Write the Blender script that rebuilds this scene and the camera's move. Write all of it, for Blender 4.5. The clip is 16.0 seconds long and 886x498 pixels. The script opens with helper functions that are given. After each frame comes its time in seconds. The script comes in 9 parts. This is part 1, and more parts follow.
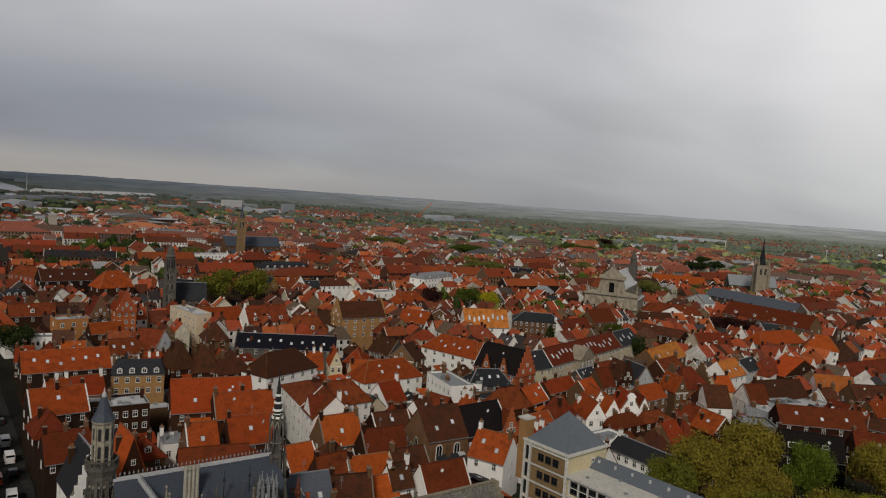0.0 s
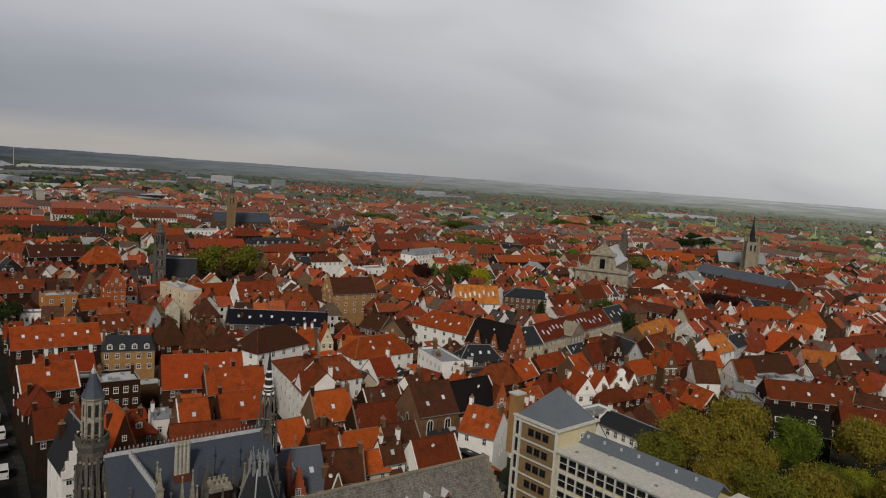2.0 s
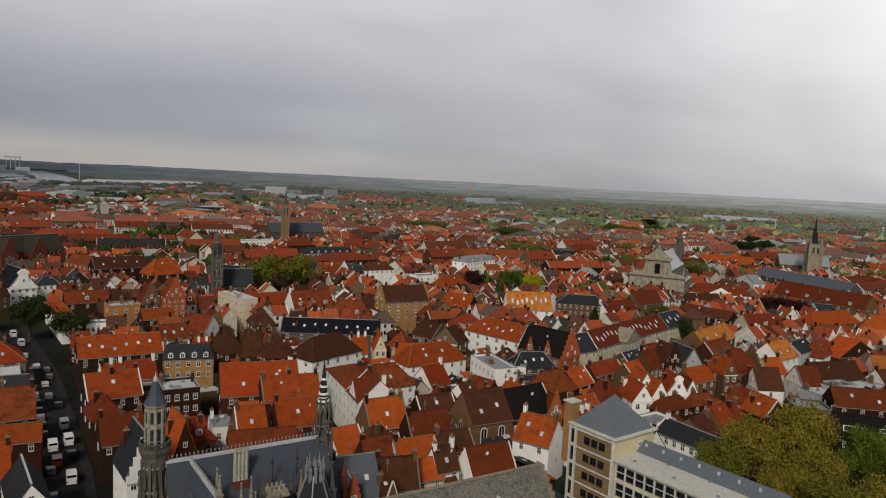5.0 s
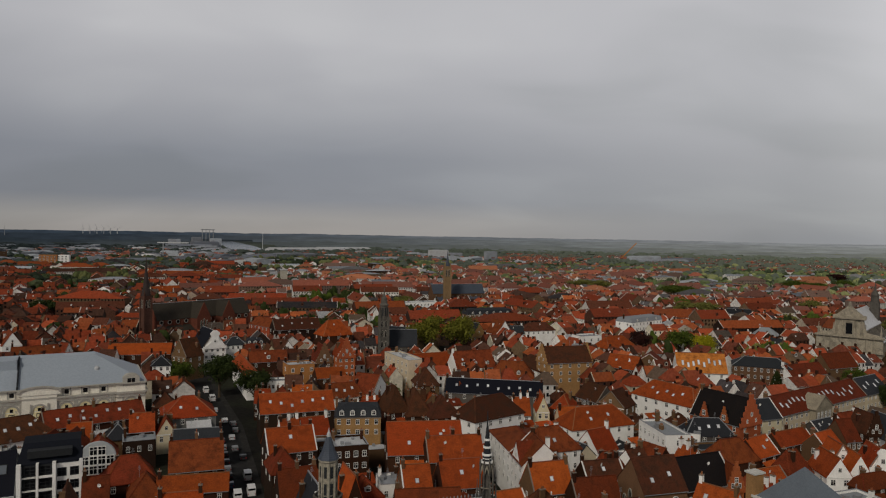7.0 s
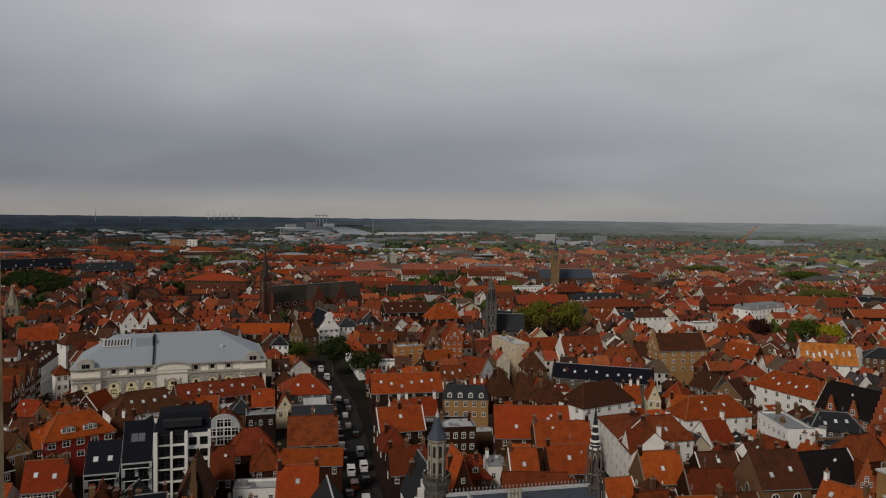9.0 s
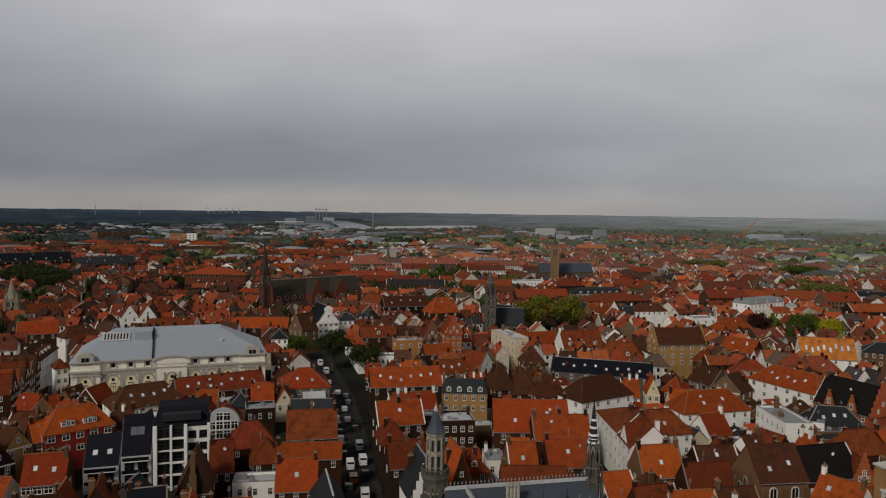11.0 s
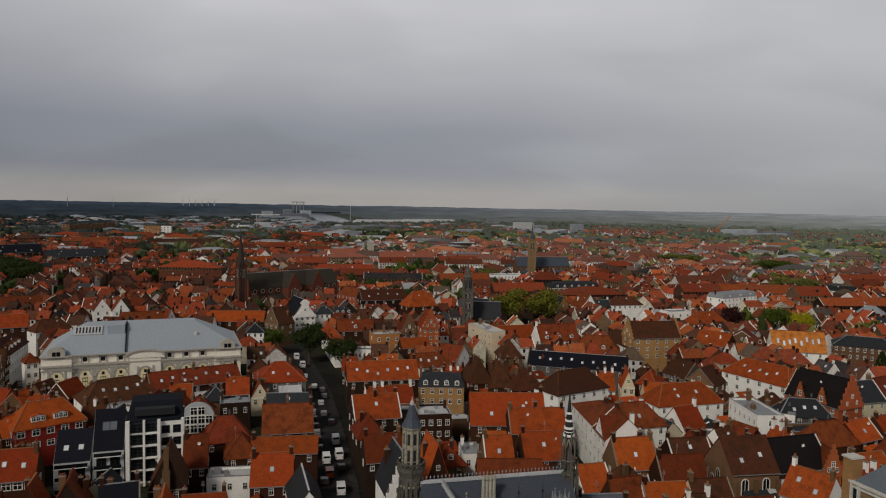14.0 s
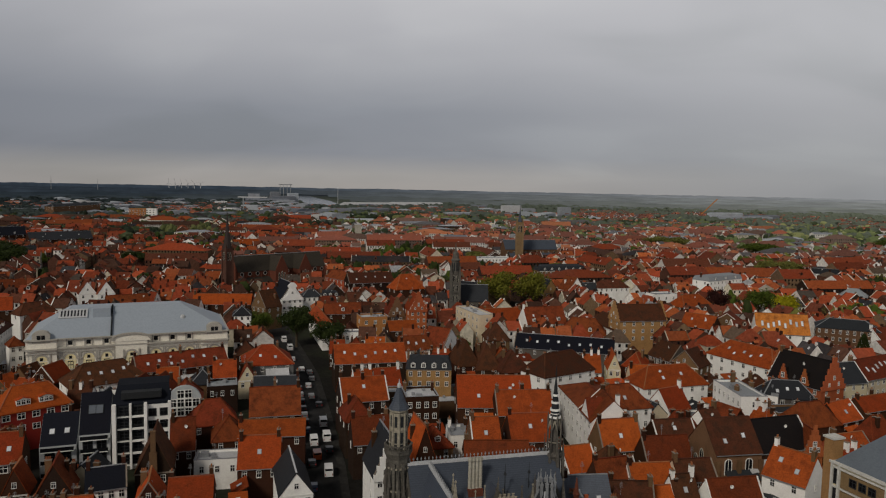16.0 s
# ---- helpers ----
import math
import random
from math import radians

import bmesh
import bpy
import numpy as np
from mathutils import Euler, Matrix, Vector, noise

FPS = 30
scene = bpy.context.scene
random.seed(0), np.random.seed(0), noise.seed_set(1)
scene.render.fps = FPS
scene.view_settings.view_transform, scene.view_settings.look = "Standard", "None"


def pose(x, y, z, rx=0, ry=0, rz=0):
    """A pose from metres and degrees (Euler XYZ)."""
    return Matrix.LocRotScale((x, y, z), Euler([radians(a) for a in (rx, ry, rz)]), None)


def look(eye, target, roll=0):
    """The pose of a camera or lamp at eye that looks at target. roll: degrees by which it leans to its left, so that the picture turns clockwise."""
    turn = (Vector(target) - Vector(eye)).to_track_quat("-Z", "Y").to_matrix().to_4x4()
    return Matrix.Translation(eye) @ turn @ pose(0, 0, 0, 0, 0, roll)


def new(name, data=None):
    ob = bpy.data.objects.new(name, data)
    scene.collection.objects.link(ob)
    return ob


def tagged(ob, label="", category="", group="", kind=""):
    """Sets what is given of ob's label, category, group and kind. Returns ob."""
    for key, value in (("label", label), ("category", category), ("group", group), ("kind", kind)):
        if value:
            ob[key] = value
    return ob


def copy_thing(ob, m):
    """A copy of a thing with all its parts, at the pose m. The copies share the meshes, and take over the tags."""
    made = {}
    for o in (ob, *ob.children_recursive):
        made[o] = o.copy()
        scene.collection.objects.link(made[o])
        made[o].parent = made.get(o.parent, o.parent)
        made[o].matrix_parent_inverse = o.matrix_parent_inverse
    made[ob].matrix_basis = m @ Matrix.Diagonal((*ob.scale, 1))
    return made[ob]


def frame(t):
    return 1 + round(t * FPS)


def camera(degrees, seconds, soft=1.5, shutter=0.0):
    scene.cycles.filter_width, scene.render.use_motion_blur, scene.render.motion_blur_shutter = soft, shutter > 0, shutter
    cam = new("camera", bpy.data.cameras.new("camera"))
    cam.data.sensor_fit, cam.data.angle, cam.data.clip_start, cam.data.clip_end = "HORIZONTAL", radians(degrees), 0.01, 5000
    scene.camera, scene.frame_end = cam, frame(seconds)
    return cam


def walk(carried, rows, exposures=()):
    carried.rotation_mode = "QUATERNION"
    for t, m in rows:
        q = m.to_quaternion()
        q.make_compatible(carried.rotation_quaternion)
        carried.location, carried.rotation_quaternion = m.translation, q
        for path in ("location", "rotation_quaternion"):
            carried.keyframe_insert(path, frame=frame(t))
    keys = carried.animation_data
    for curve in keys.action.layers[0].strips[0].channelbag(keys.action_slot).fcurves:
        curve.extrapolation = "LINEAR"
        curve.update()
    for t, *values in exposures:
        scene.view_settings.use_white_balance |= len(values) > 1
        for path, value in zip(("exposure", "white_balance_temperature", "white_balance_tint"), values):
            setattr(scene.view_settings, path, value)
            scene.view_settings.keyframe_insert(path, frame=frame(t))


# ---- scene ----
cam = camera(63.4, 16.0, soft=1.15)
EYE = 70.0
# seconds; east, north, up from the first eye in metres; yaw, pitch, roll in degrees
ROWS = [
    (0.0, -0.00, 0.00, 0.00, -15.71, -4.16, 3.95),
    (0.5, 0.07, 0.15, 0.01, -15.84, -4.53, 4.07),
    (1.0, 0.11, 0.25, 0.00, -16.00, -4.94, 4.11),
    (1.5, 0.16, 0.38, 0.01, -16.16, -5.41, 4.11),
    (2.0, 0.19, 0.45, -0.01, -16.54, -6.01, 4.10),
    (2.5, 0.23, 0.59, -0.03, -16.95, -6.39, 3.97),
    (3.0, 0.28, 0.73, -0.03, -17.53, -6.43, 3.94),
    (5.5, 0.15, 0.68, -0.06, -9.27, -4.86, 2.20),
    (6.0, 0.08, 0.54, -0.12, -5.63, -2.80, 1.53),
    (6.5, 0.05, 0.35, -0.16, -2.56, -1.85, 1.39),
    (7.0, 0.06, 0.04, -0.20, 0.48, -1.28, 1.03),
    (7.5, 0.05, -0.36, -0.21, 3.40, -1.41, 0.84),
    (8.0, 0.10, -0.66, -0.20, 5.40, -1.71, 0.62),
    (8.5, 0.12, -0.56, -0.17, 7.32, -2.40, 0.78),
    (9.0, 0.13, -0.56, -0.16, 9.01, -2.65, 0.69),
    (9.2, 0.13, -0.56, -0.16, 9.47, -2.68, 0.69),
    (11.5, 0.37, -0.41, -0.14, 8.75, -3.22, 0.82),
    (12.0, 0.40, -0.32, -0.12, 8.52, -3.27, 0.88),
    (12.5, 0.39, -0.32, -0.13, 8.27, -3.35, 0.83),
    (13.0, 0.40, -0.26, -0.15, 7.65, -3.53, 0.94),
    (13.5, 0.42, -0.15, -0.15, 7.38, -3.61, 1.03),
    (14.0, 0.43, -0.11, -0.16, 7.21, -3.61, 1.04),
    (14.5, 0.47, -0.10, -0.18, 6.89, -3.68, 1.04),
    (15.0, 0.48, -0.08, -0.19, 6.60, -3.99, 1.14),
    (15.5, 0.50, 0.00, -0.18, 6.31, -4.42, 1.11),
    (16.0, 0.53, 0.06, -0.17, 6.21, -4.95, 1.16),
]
EXPOSURES = [(0.0, -0.27), (1.0, -0.16), (2.0, -0.1), (2.5, 0.04), (5.5, -0.04), (5.9, -0.2), (6.3, -0.38), (6.6, -0.42), (7.0, -0.43), (9.0, -0.38), (13.0, -0.28), (16.0, -0.36)]
walk(cam, [(t, pose(x, y, EYE + z, 90 + pitch, 0, yaw) @ pose(0, 0, 0, 0, 0, roll)) for t, x, y, z, yaw, pitch, roll in ROWS], EXPOSURES)

# ---- overcast daylight ----
world = bpy.data.worlds.new("overcast_sky")
scene.world = world
world.use_nodes = True
SUN_DIRECTION = Vector((-0.32, -0.71, 0.61)).normalized()


def build_world():
    nt = world.node_tree
    nt.nodes.clear()
    N = nt.nodes.new

    def link(a, b):
        nt.links.new(a, b)

    def math_node(op, a, b=None, c=None):
        n = N("ShaderNodeMath")
        n.operation = op
        for i, v in enumerate((a, b, c)):
            if v is None:
                continue
            if isinstance(v, (int, float)):
                n.inputs[i].default_value = v
            else:
                link(v, n.inputs[i])
        return n.outputs[0]

    def ramp(fac, stops, interp="EASE"):
        n = N("ShaderNodeValToRGB")
        n.color_ramp.interpolation = interp
        els = n.color_ramp.elements
        while len(els) < len(stops):
            els.new(0.5)
        for e, (p, c) in zip(els, stops):
            e.position, e.color = p, (*c, 1)
        link(fac, n.inputs[0])
        return n.outputs[0]

    tc = N("ShaderNodeTexCoord")
    sep = N("ShaderNodeSeparateXYZ")
    link(tc.outputs["Generated"], sep.inputs[0])
    x, y, z = sep.outputs
    up = math_node("MAXIMUM", z, 0.0)
    # the cloud deck is a flat layer: directions are met with a plane, so banks crowd together towards the horizon
    height = math_node("ADD", up, 0.32)
    comb = N("ShaderNodeCombineXYZ")
    link(math_node("DIVIDE", x, height), comb.inputs[0])
    link(math_node("DIVIDE", y, height), comb.inputs[1])

    def cloud(scale, detail, rough, shift, stretch=(1, 1, 1), distort=0.0):
        mp = N("ShaderNodeMapping")
        mp.inputs["Location"].default_value = shift
        mp.inputs["Scale"].default_value = stretch
        link(comb.outputs[0], mp.inputs[0])
        n = N("ShaderNodeTexNoise")
        n.inputs["Scale"].default_value, n.inputs["Detail"].default_value, n.inputs["Roughness"].default_value = scale, detail, rough
        n.inputs["Distortion"].default_value = distort
        link(mp.outputs[0], n.inputs["Vector"])
        return n.outputs[0]

    big = cloud(0.8, 2.0, 0.45, (3.1, 4.7, 0.0), (0.8, 1.15, 1.0), 0.3)
    small = cloud(2.2, 3.0, 0.45, (0.4, 5.2, 0.0), (0.75, 1.2, 1.0), 0.4)
    tone = math_node("ADD", math_node("MULTIPLY", big, 0.68), math_node("MULTIPLY", small, 0.32))
    deck = ramp(tone, [(0.36, (0.87, 0.87, 0.895)), (0.5, (0.995, 0.985, 1.02)), (0.64, (1.13, 1.12, 1.14))])

    # brightness with elevation: a paler strip under a dark bank in the north-west, plain haze in the east
    def rise(stops):
        return ramp(up, stops, "LINEAR")

    # overhead, out of view, the sky is dimmed to deepen shade between houses
    west = rise([(0.0, (0.46, 0.435, 0.40)), (0.016, (0.45, 0.435, 0.41)), (0.042, (0.305, 0.32, 0.352)), (0.10, (0.325, 0.34, 0.368)), (0.17, (0.51, 0.515, 0.525)), (0.25, (0.655, 0.655, 0.655)), (0.36, (0.66, 0.66, 0.66)), (0.5, (0.34, 0.34, 0.34)), (0.7, (0.12, 0.12, 0.12)), (1.0, (0.08, 0.08, 0.08))])
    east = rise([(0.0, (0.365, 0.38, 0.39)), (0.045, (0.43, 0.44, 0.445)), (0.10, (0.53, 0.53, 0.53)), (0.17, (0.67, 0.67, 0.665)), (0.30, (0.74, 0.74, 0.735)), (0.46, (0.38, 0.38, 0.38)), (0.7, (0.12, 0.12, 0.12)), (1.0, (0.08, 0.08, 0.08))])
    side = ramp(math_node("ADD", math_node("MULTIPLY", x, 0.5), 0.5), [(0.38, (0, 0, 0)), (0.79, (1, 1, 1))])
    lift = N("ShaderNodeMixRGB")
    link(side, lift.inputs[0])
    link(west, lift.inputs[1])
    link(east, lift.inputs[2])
    # thicker cloud farther round in the west
    heavy = N("ShaderNodeMixRGB")
    heavy.blend_type = "MULTIPLY"
    heavy.inputs[0].default_value = 1.0
    link(deck, heavy.inputs[1])
    link(ramp(math_node("ADD", math_node("MULTIPLY", x, 0.5), 0.5), [(0.12, (0.80, 0.81, 0.83)), (0.30, (1.0, 1.0, 1.0))]), heavy.inputs[2])
    mul = N("ShaderNodeMixRGB")
    mul.blend_type = "MULTIPLY"
    mul.inputs[0].default_value = 1.0
    link(heavy.outputs[0], mul.inputs[1])
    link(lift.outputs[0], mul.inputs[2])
    # thinner cloud before the hidden sun
    dot = N("ShaderNodeVectorMath")
    dot.operation = "DOT_PRODUCT"
    link(tc.outputs["Generated"], dot.inputs[0])
    dot.inputs[1].default_value = Vector((0.76, 0.63, 0.16)).normalized()
    glow = ramp(dot.outputs["Value"], [(0.0, (0.0, 0.0, 0.0)), (0.90, (0.0, 0.0, 0.0)), (0.975, (0.14, 0.138, 0.132)), (1.0, (0.30, 0.295, 0.28))])
    add = N("ShaderNodeMixRGB")
    add.blend_type = "ADD"
    add.inputs[0].default_value = 1.0
    link(mul.outputs[0], add.inputs[1])
    link(glow, add.inputs[2])
    sky = N("ShaderNodeTexSky")
    sky.sky_type = "NISHITA"
    sky.sun_disc = False
    sky.sun_elevation = math.asin(SUN_DIRECTION.z)
    sky.sun_rotation = math.atan2(SUN_DIRECTION.x, SUN_DIRECTION.y)
    dim = N("ShaderNodeMixRGB")
    dim.blend_type = "MULTIPLY"
    dim.inputs[0].default_value = 1.0
    link(sky.outputs[0], dim.inputs[1])
    dim.inputs[2].default_value = (0.08, 0.08, 0.08, 1)
    mix = N("ShaderNodeMixRGB")
    mix.inputs[0].default_value = 0.93
    link(dim.outputs[0], mix.inputs[1])
    link(add.outputs[0], mix.inputs[2])
    bg = N("ShaderNodeBackground")
    link(mix.outputs[0], bg.inputs[0])
    bg.inputs[1].default_value = 1.0
    out = N("ShaderNodeOutputWorld")
    link(bg.outputs[0], out.inputs[0])


build_world()
sun = new("sun", bpy.data.lights.new("sun", "SUN"))
sun.data.energy, sun.data.angle, sun.data.color = 2.08, radians(11), (1.0, 0.915, 0.80)
sun.matrix_world = look(SUN_DIRECTION * 100, (0, 0, 0))

# ---- materials ----
MATS = {}


def surface(name, color, rough=0.85, stain=0.35, grain=0.25, scale=0.35, fine=6.0, hue=0.02, tone=0.25, stain_color=None, bump=0.3, metal=0.0, courses=0.0, spec=0.07, island=False):
    """A weathered surface: per-object (or per-island) variation, broad stains and fine grain, with relief."""
    m = bpy.data.materials.new(name)
    m.use_nodes = True
    nt = m.node_tree
    b = nt.nodes["Principled BSDF"]
    N, link = nt.nodes.new, nt.links.new
    tc = N("ShaderNodeTexCoord")
    rnd = N("ShaderNodeNewGeometry").outputs["Random Per Island"] if island else N("ShaderNodeObjectInfo").outputs["Random"]
    pos = N("ShaderNodeNewGeometry").outputs["Position"]

    def noise_at(s, detail, vec):
        n = N("ShaderNodeTexNoise")
        n.inputs["Scale"].default_value, n.inputs["Detail"].default_value, n.inputs["Roughness"].default_value = s, detail, 0.6
        link(vec, n.inputs["Vector"])
        return n.outputs[0]

    def span(v, a, b2, c, d):
        n = N("ShaderNodeMapRange")
        n.inputs[1].default_value, n.inputs[2].default_value, n.inputs[3].default_value, n.inputs[4].default_value = a, b2, c, d
        link(v, n.inputs[0])
        return n.outputs[0]

    broad, small = noise_at(scale, 6, pos), noise_at(fine, 3, pos)
    hsv = N("ShaderNodeHueSaturation")
    hsv.inputs["Color"].default_value = (*color, 1)
    link(span(rnd, 0, 1, 0.5 - hue, 0.5 + hue), hsv.inputs["Hue"])
    wn = N("ShaderNodeTexWhiteNoise")
    wn.noise_dimensions = "1D"
    link(rnd, wn.inputs["W"])
    link(span(wn.outputs["Value"], 0, 1, 1 - tone, 1 + tone), hsv.inputs["Value"])
    mx = N("ShaderNodeMixRGB")
    link(span(broad, 0.45, 0.72, 0.0, stain), mx.inputs[0])
    link(hsv.outputs[0], mx.inputs[1])
    sc = stain_color or tuple(c * 0.45 for c in color)
    mx.inputs[2].default_value = (*sc, 1)
    gr = N("ShaderNodeMixRGB")
    gr.blend_type = "MULTIPLY"
    gr.inputs[0].default_value = 1.0
    link(mx.outputs[0], gr.inputs[1])
    v = span(small, 0.3, 0.7, 1 - grain, 1 + grain * 0.6)
    height = small
    if courses:
        sep = N("ShaderNodeSeparateXYZ")
        link(pos, sep.inputs[0])
        mm = N("ShaderNodeMath")
        mm.operation = "MULTIPLY"
        mm.inputs[1].default_value = courses
        link(sep.outputs[2], mm.inputs[0])
        fr = N("ShaderNodeMath")
        fr.operation = "FRACT"
        link(mm.outputs[0], fr.inputs[0])
        lines = span(fr.outputs[0], 0.0, 1.0, 0.82, 1.08)
        pr = N("ShaderNodeMath")
        pr.operation = "MULTIPLY"
        link(v, pr.inputs[0])
        link(lines, pr.inputs[1])
        v = pr.outputs[0]
        height = v
    link(v, gr.inputs[2])
    link(gr.outputs[0], b.inputs["Base Color"])
    b.inputs["Roughness"].default_value, b.inputs["Metallic"].default_value = rough, metal
    b.inputs["Specular IOR Level"].default_value = spec
    if bump:
        bp = N("ShaderNodeBump")
        bp.inputs["Strength"].default_value, bp.inputs["Distance"].default_value = bump, 0.06
        link(height, bp.inputs["Height"])
        link(bp.outputs[0], b.inputs["Normal"])
    MATS[name] = m
    return m


def choice_surface(name, stops, rough=0.85, grain=0.3):
    """One weathered surface whose colour differs from island to island, for the far town."""
    m = surface(name, (0.5, 0.5, 0.5), rough, 0.3, grain, 0.05, 0.8, 0.006, 0.25, (0.12, 0.07, 0.05), 0.0, island=True)
    nt = m.node_tree
    hsv = next(n for n in nt.nodes if n.type == "HUE_SAT")
    geo = next(n for n in nt.nodes if n.type == "NEW_GEOMETRY")
    r = nt.nodes.new("ShaderNodeValToRGB")
    r.color_ramp.interpolation = "CONSTANT"
    els = r.color_ramp.elements
    while len(els) < len(stops):
        els.new(0.5)
    for e, (p, c) in zip(els, stops):
        e.position, e.color = p, (*c, 1)
    nt.links.new(geo.outputs["Random Per Island"], r.inputs[0])
    nt.links.new(r.outputs[0], hsv.inputs["Color"])
    return m


# roofs
surface("orange", (0.43, 0.083, 0.017), 0.82, 0.6, 0.3, 0.5, 3.2, 0.005, 0.22, (0.20, 0.042, 0.012), 0.7, courses=5.5)
surface("rust", (0.31, 0.056, 0.014), 0.82, 0.65, 0.32, 0.5, 3.2, 0.006, 0.24, (0.13, 0.030, 0.011), 0.7, courses=5.5)
surface("red", (0.19, 0.042, 0.015), 0.82, 0.85, 0.3, 0.5, 3.2, 0.007, 0.28, (0.085, 0.024, 0.011), 0.7, courses=5.5)
surface("brown", (0.095, 0.034, 0.017), 0.82, 0.9, 0.3, 0.5, 3.2, 0.008, 0.3, (0.040, 0.024, 0.015), 0.7, courses=5.5)
surface("ochre", (0.47, 0.165, 0.035), 0.82, 0.85, 0.28, 0.5, 3.2, 0.008, 0.24, (0.24, 0.075, 0.02), 0.7, courses=5.5)
surface("slate", (0.028, 0.031, 0.036), 0.75, 0.4, 0.3, 0.3, 5.0, 0.02, 0.3, (0.02, 0.022, 0.024), 0.3, courses=5.0, spec=0.15)
surface("navy", (0.010, 0.012, 0.018), 0.8, 0.3, 0.25, 0.3, 5.0, 0.02, 0.2, (0.012, 0.012, 0.015), 0.3, courses=5.0, spec=0.1)
surface("black", (0.012, 0.010, 0.010), 0.8, 0.4, 0.3, 0.3, 5.0, 0.02, 0.2, (0.024, 0.016, 0.012), 0.3, courses=5.0)
surface("blueslate", (0.095, 0.110, 0.135), 0.6, 0.35, 0.2, 0.3, 4.0, 0.01, 0.08, (0.07, 0.08, 0.10), 0.2, courses=4.0, spec=0.2)
surface("lead_roof", (0.125, 0.145, 0.17), 0.55, 0.35, 0.15, 0.3, 4.0, 0.01, 0.06, (0.09, 0.105, 0.125), 0.15, spec=0.25)
surface("court_slate", (0.064, 0.076, 0.100), 0.6, 0.35, 0.18, 0.3, 4.0, 0.01, 0.08, (0.04, 0.05, 0.068), 0.2, courses=3.5, spec=0.2)
surface("grey", (0.27, 0.29, 0.31), 0.6, 0.4, 0.15, 0.2, 3.0, 0.02, 0.15, (0.18, 0.19, 0.2), 0.1, spec=0.4)
surface("pale", (0.52, 0.53, 0.54), 0.6, 0.45, 0.2, 0.3, 3.0, 0.02, 0.12, (0.3, 0.3, 0.3), 0.1, spec=0.4)
surface("zinc_roof", (0.33, 0.375, 0.425), 0.5, 0.3, 0.08, 0.12, 1.5, 0.0, 0.03, (0.28, 0.32, 0.365), 0.05, spec=0.4)
surface("stone_roof", (0.20, 0.190, 0.165), 0.88, 0.75, 0.5, 0.9, 3.0, 0.0, 0.05, (0.085, 0.080, 0.066), 0.6, courses=3.0)
# walls
surface("white", (0.87, 0.86, 0.82), 0.8, 0.3, 0.08, 0.25, 3.0, 0.01, 0.08, (0.48, 0.46, 0.42), 0.1)
surface("cream", (0.66, 0.58, 0.40), 0.82, 0.35, 0.1, 0.25, 3.0, 0.015, 0.12, (0.4, 0.34, 0.24), 0.1)
surface("grey_wall", (0.16, 0.16, 0.155), 0.85, 0.35, 0.12, 0.25, 3.0, 0.02, 0.15, None, 0.1)
surface("greywash", (0.42, 0.44, 0.45), 0.85, 0.35, 0.12, 0.25, 3.0, 0.02, 0.1, None, 0.1)
surface("greybrick", (0.10, 0.088, 0.075), 0.9, 0.35, 0.3, 0.3, 7.0, 0.015, 0.2, None, 0.3)
surface("brick", (0.050, 0.021, 0.012), 0.9, 0.4, 0.35, 0.3, 7.0, 0.012, 0.3, (0.034, 0.017, 0.011), 0.4)
surface("redbrick", (0.40, 0.105, 0.04), 0.9, 0.35, 0.35, 0.3, 7.0, 0.012, 0.15, (0.16, 0.05, 0.03), 0.4)
surface("orangebrick", (0.40, 0.18, 0.06), 0.9, 0.3, 0.3, 0.3, 7.0, 0.012, 0.12, (0.24, 0.11, 0.05), 0.4)
surface("darkbrick", (0.030, 0.017, 0.012), 0.9, 0.4, 0.35, 0.3, 7.0, 0.012, 0.2, (0.045, 0.030, 0.022), 0.4)
surface("yellowbrick", (0.37, 0.215, 0.085), 0.9, 0.4, 0.3, 0.3, 7.0, 0.008, 0.15, (0.17, 0.10, 0.05), 0.4)
surface("tan", (0.155, 0.088, 0.046), 0.9, 0.4, 0.3, 0.3, 7.0, 0.008, 0.25, (0.095, 0.058, 0.034), 0.4)
surface("redpaint", (0.28, 0.03, 0.022), 0.75, 0.3, 0.15, 0.3, 5.0, 0.0, 0.05, (0.17, 0.03, 0.02), 0.1)
surface("sandstone", (0.30, 0.26, 0.19), 0.9, 0.55, 0.35, 0.25, 3.0, 0.01, 0.1, (0.12, 0.105, 0.085), 0.5)
surface("gothic_stone", (0.124, 0.114, 0.098), 0.9, 0.6, 0.4, 0.6, 4.0, 0.01, 0.15, (0.05, 0.048, 0.045), 0.6)
surface("pale_stone", (0.40, 0.375, 0.315), 0.9, 0.4, 0.25, 0.3, 3.0, 0.01, 0.08, (0.25, 0.23, 0.18), 0.4)
surface("theatre_wall", (0.84, 0.80, 0.69), 0.85, 0.16, 0.15, 0.2, 2.5, 0.0, 0.04, (0.4, 0.36, 0.27), 0.2)
surface("office_panel", (0.62, 0.54, 0.34), 0.8, 0.35, 0.12, 0.3, 2.5, 0.0, 0.05, (0.40, 0.34, 0.21), 0.15)
surface("office_brown", (0.24, 0.16, 0.08), 0.7, 0.3, 0.2, 0.4, 3.0, 0.0, 0.08, None, 0.1)
surface("concrete_roof", (0.60, 0.59, 0.54), 0.85, 0.4, 0.2, 0.35, 2.0, 0.0, 0.04, (0.42, 0.41, 0.37), 0.2)
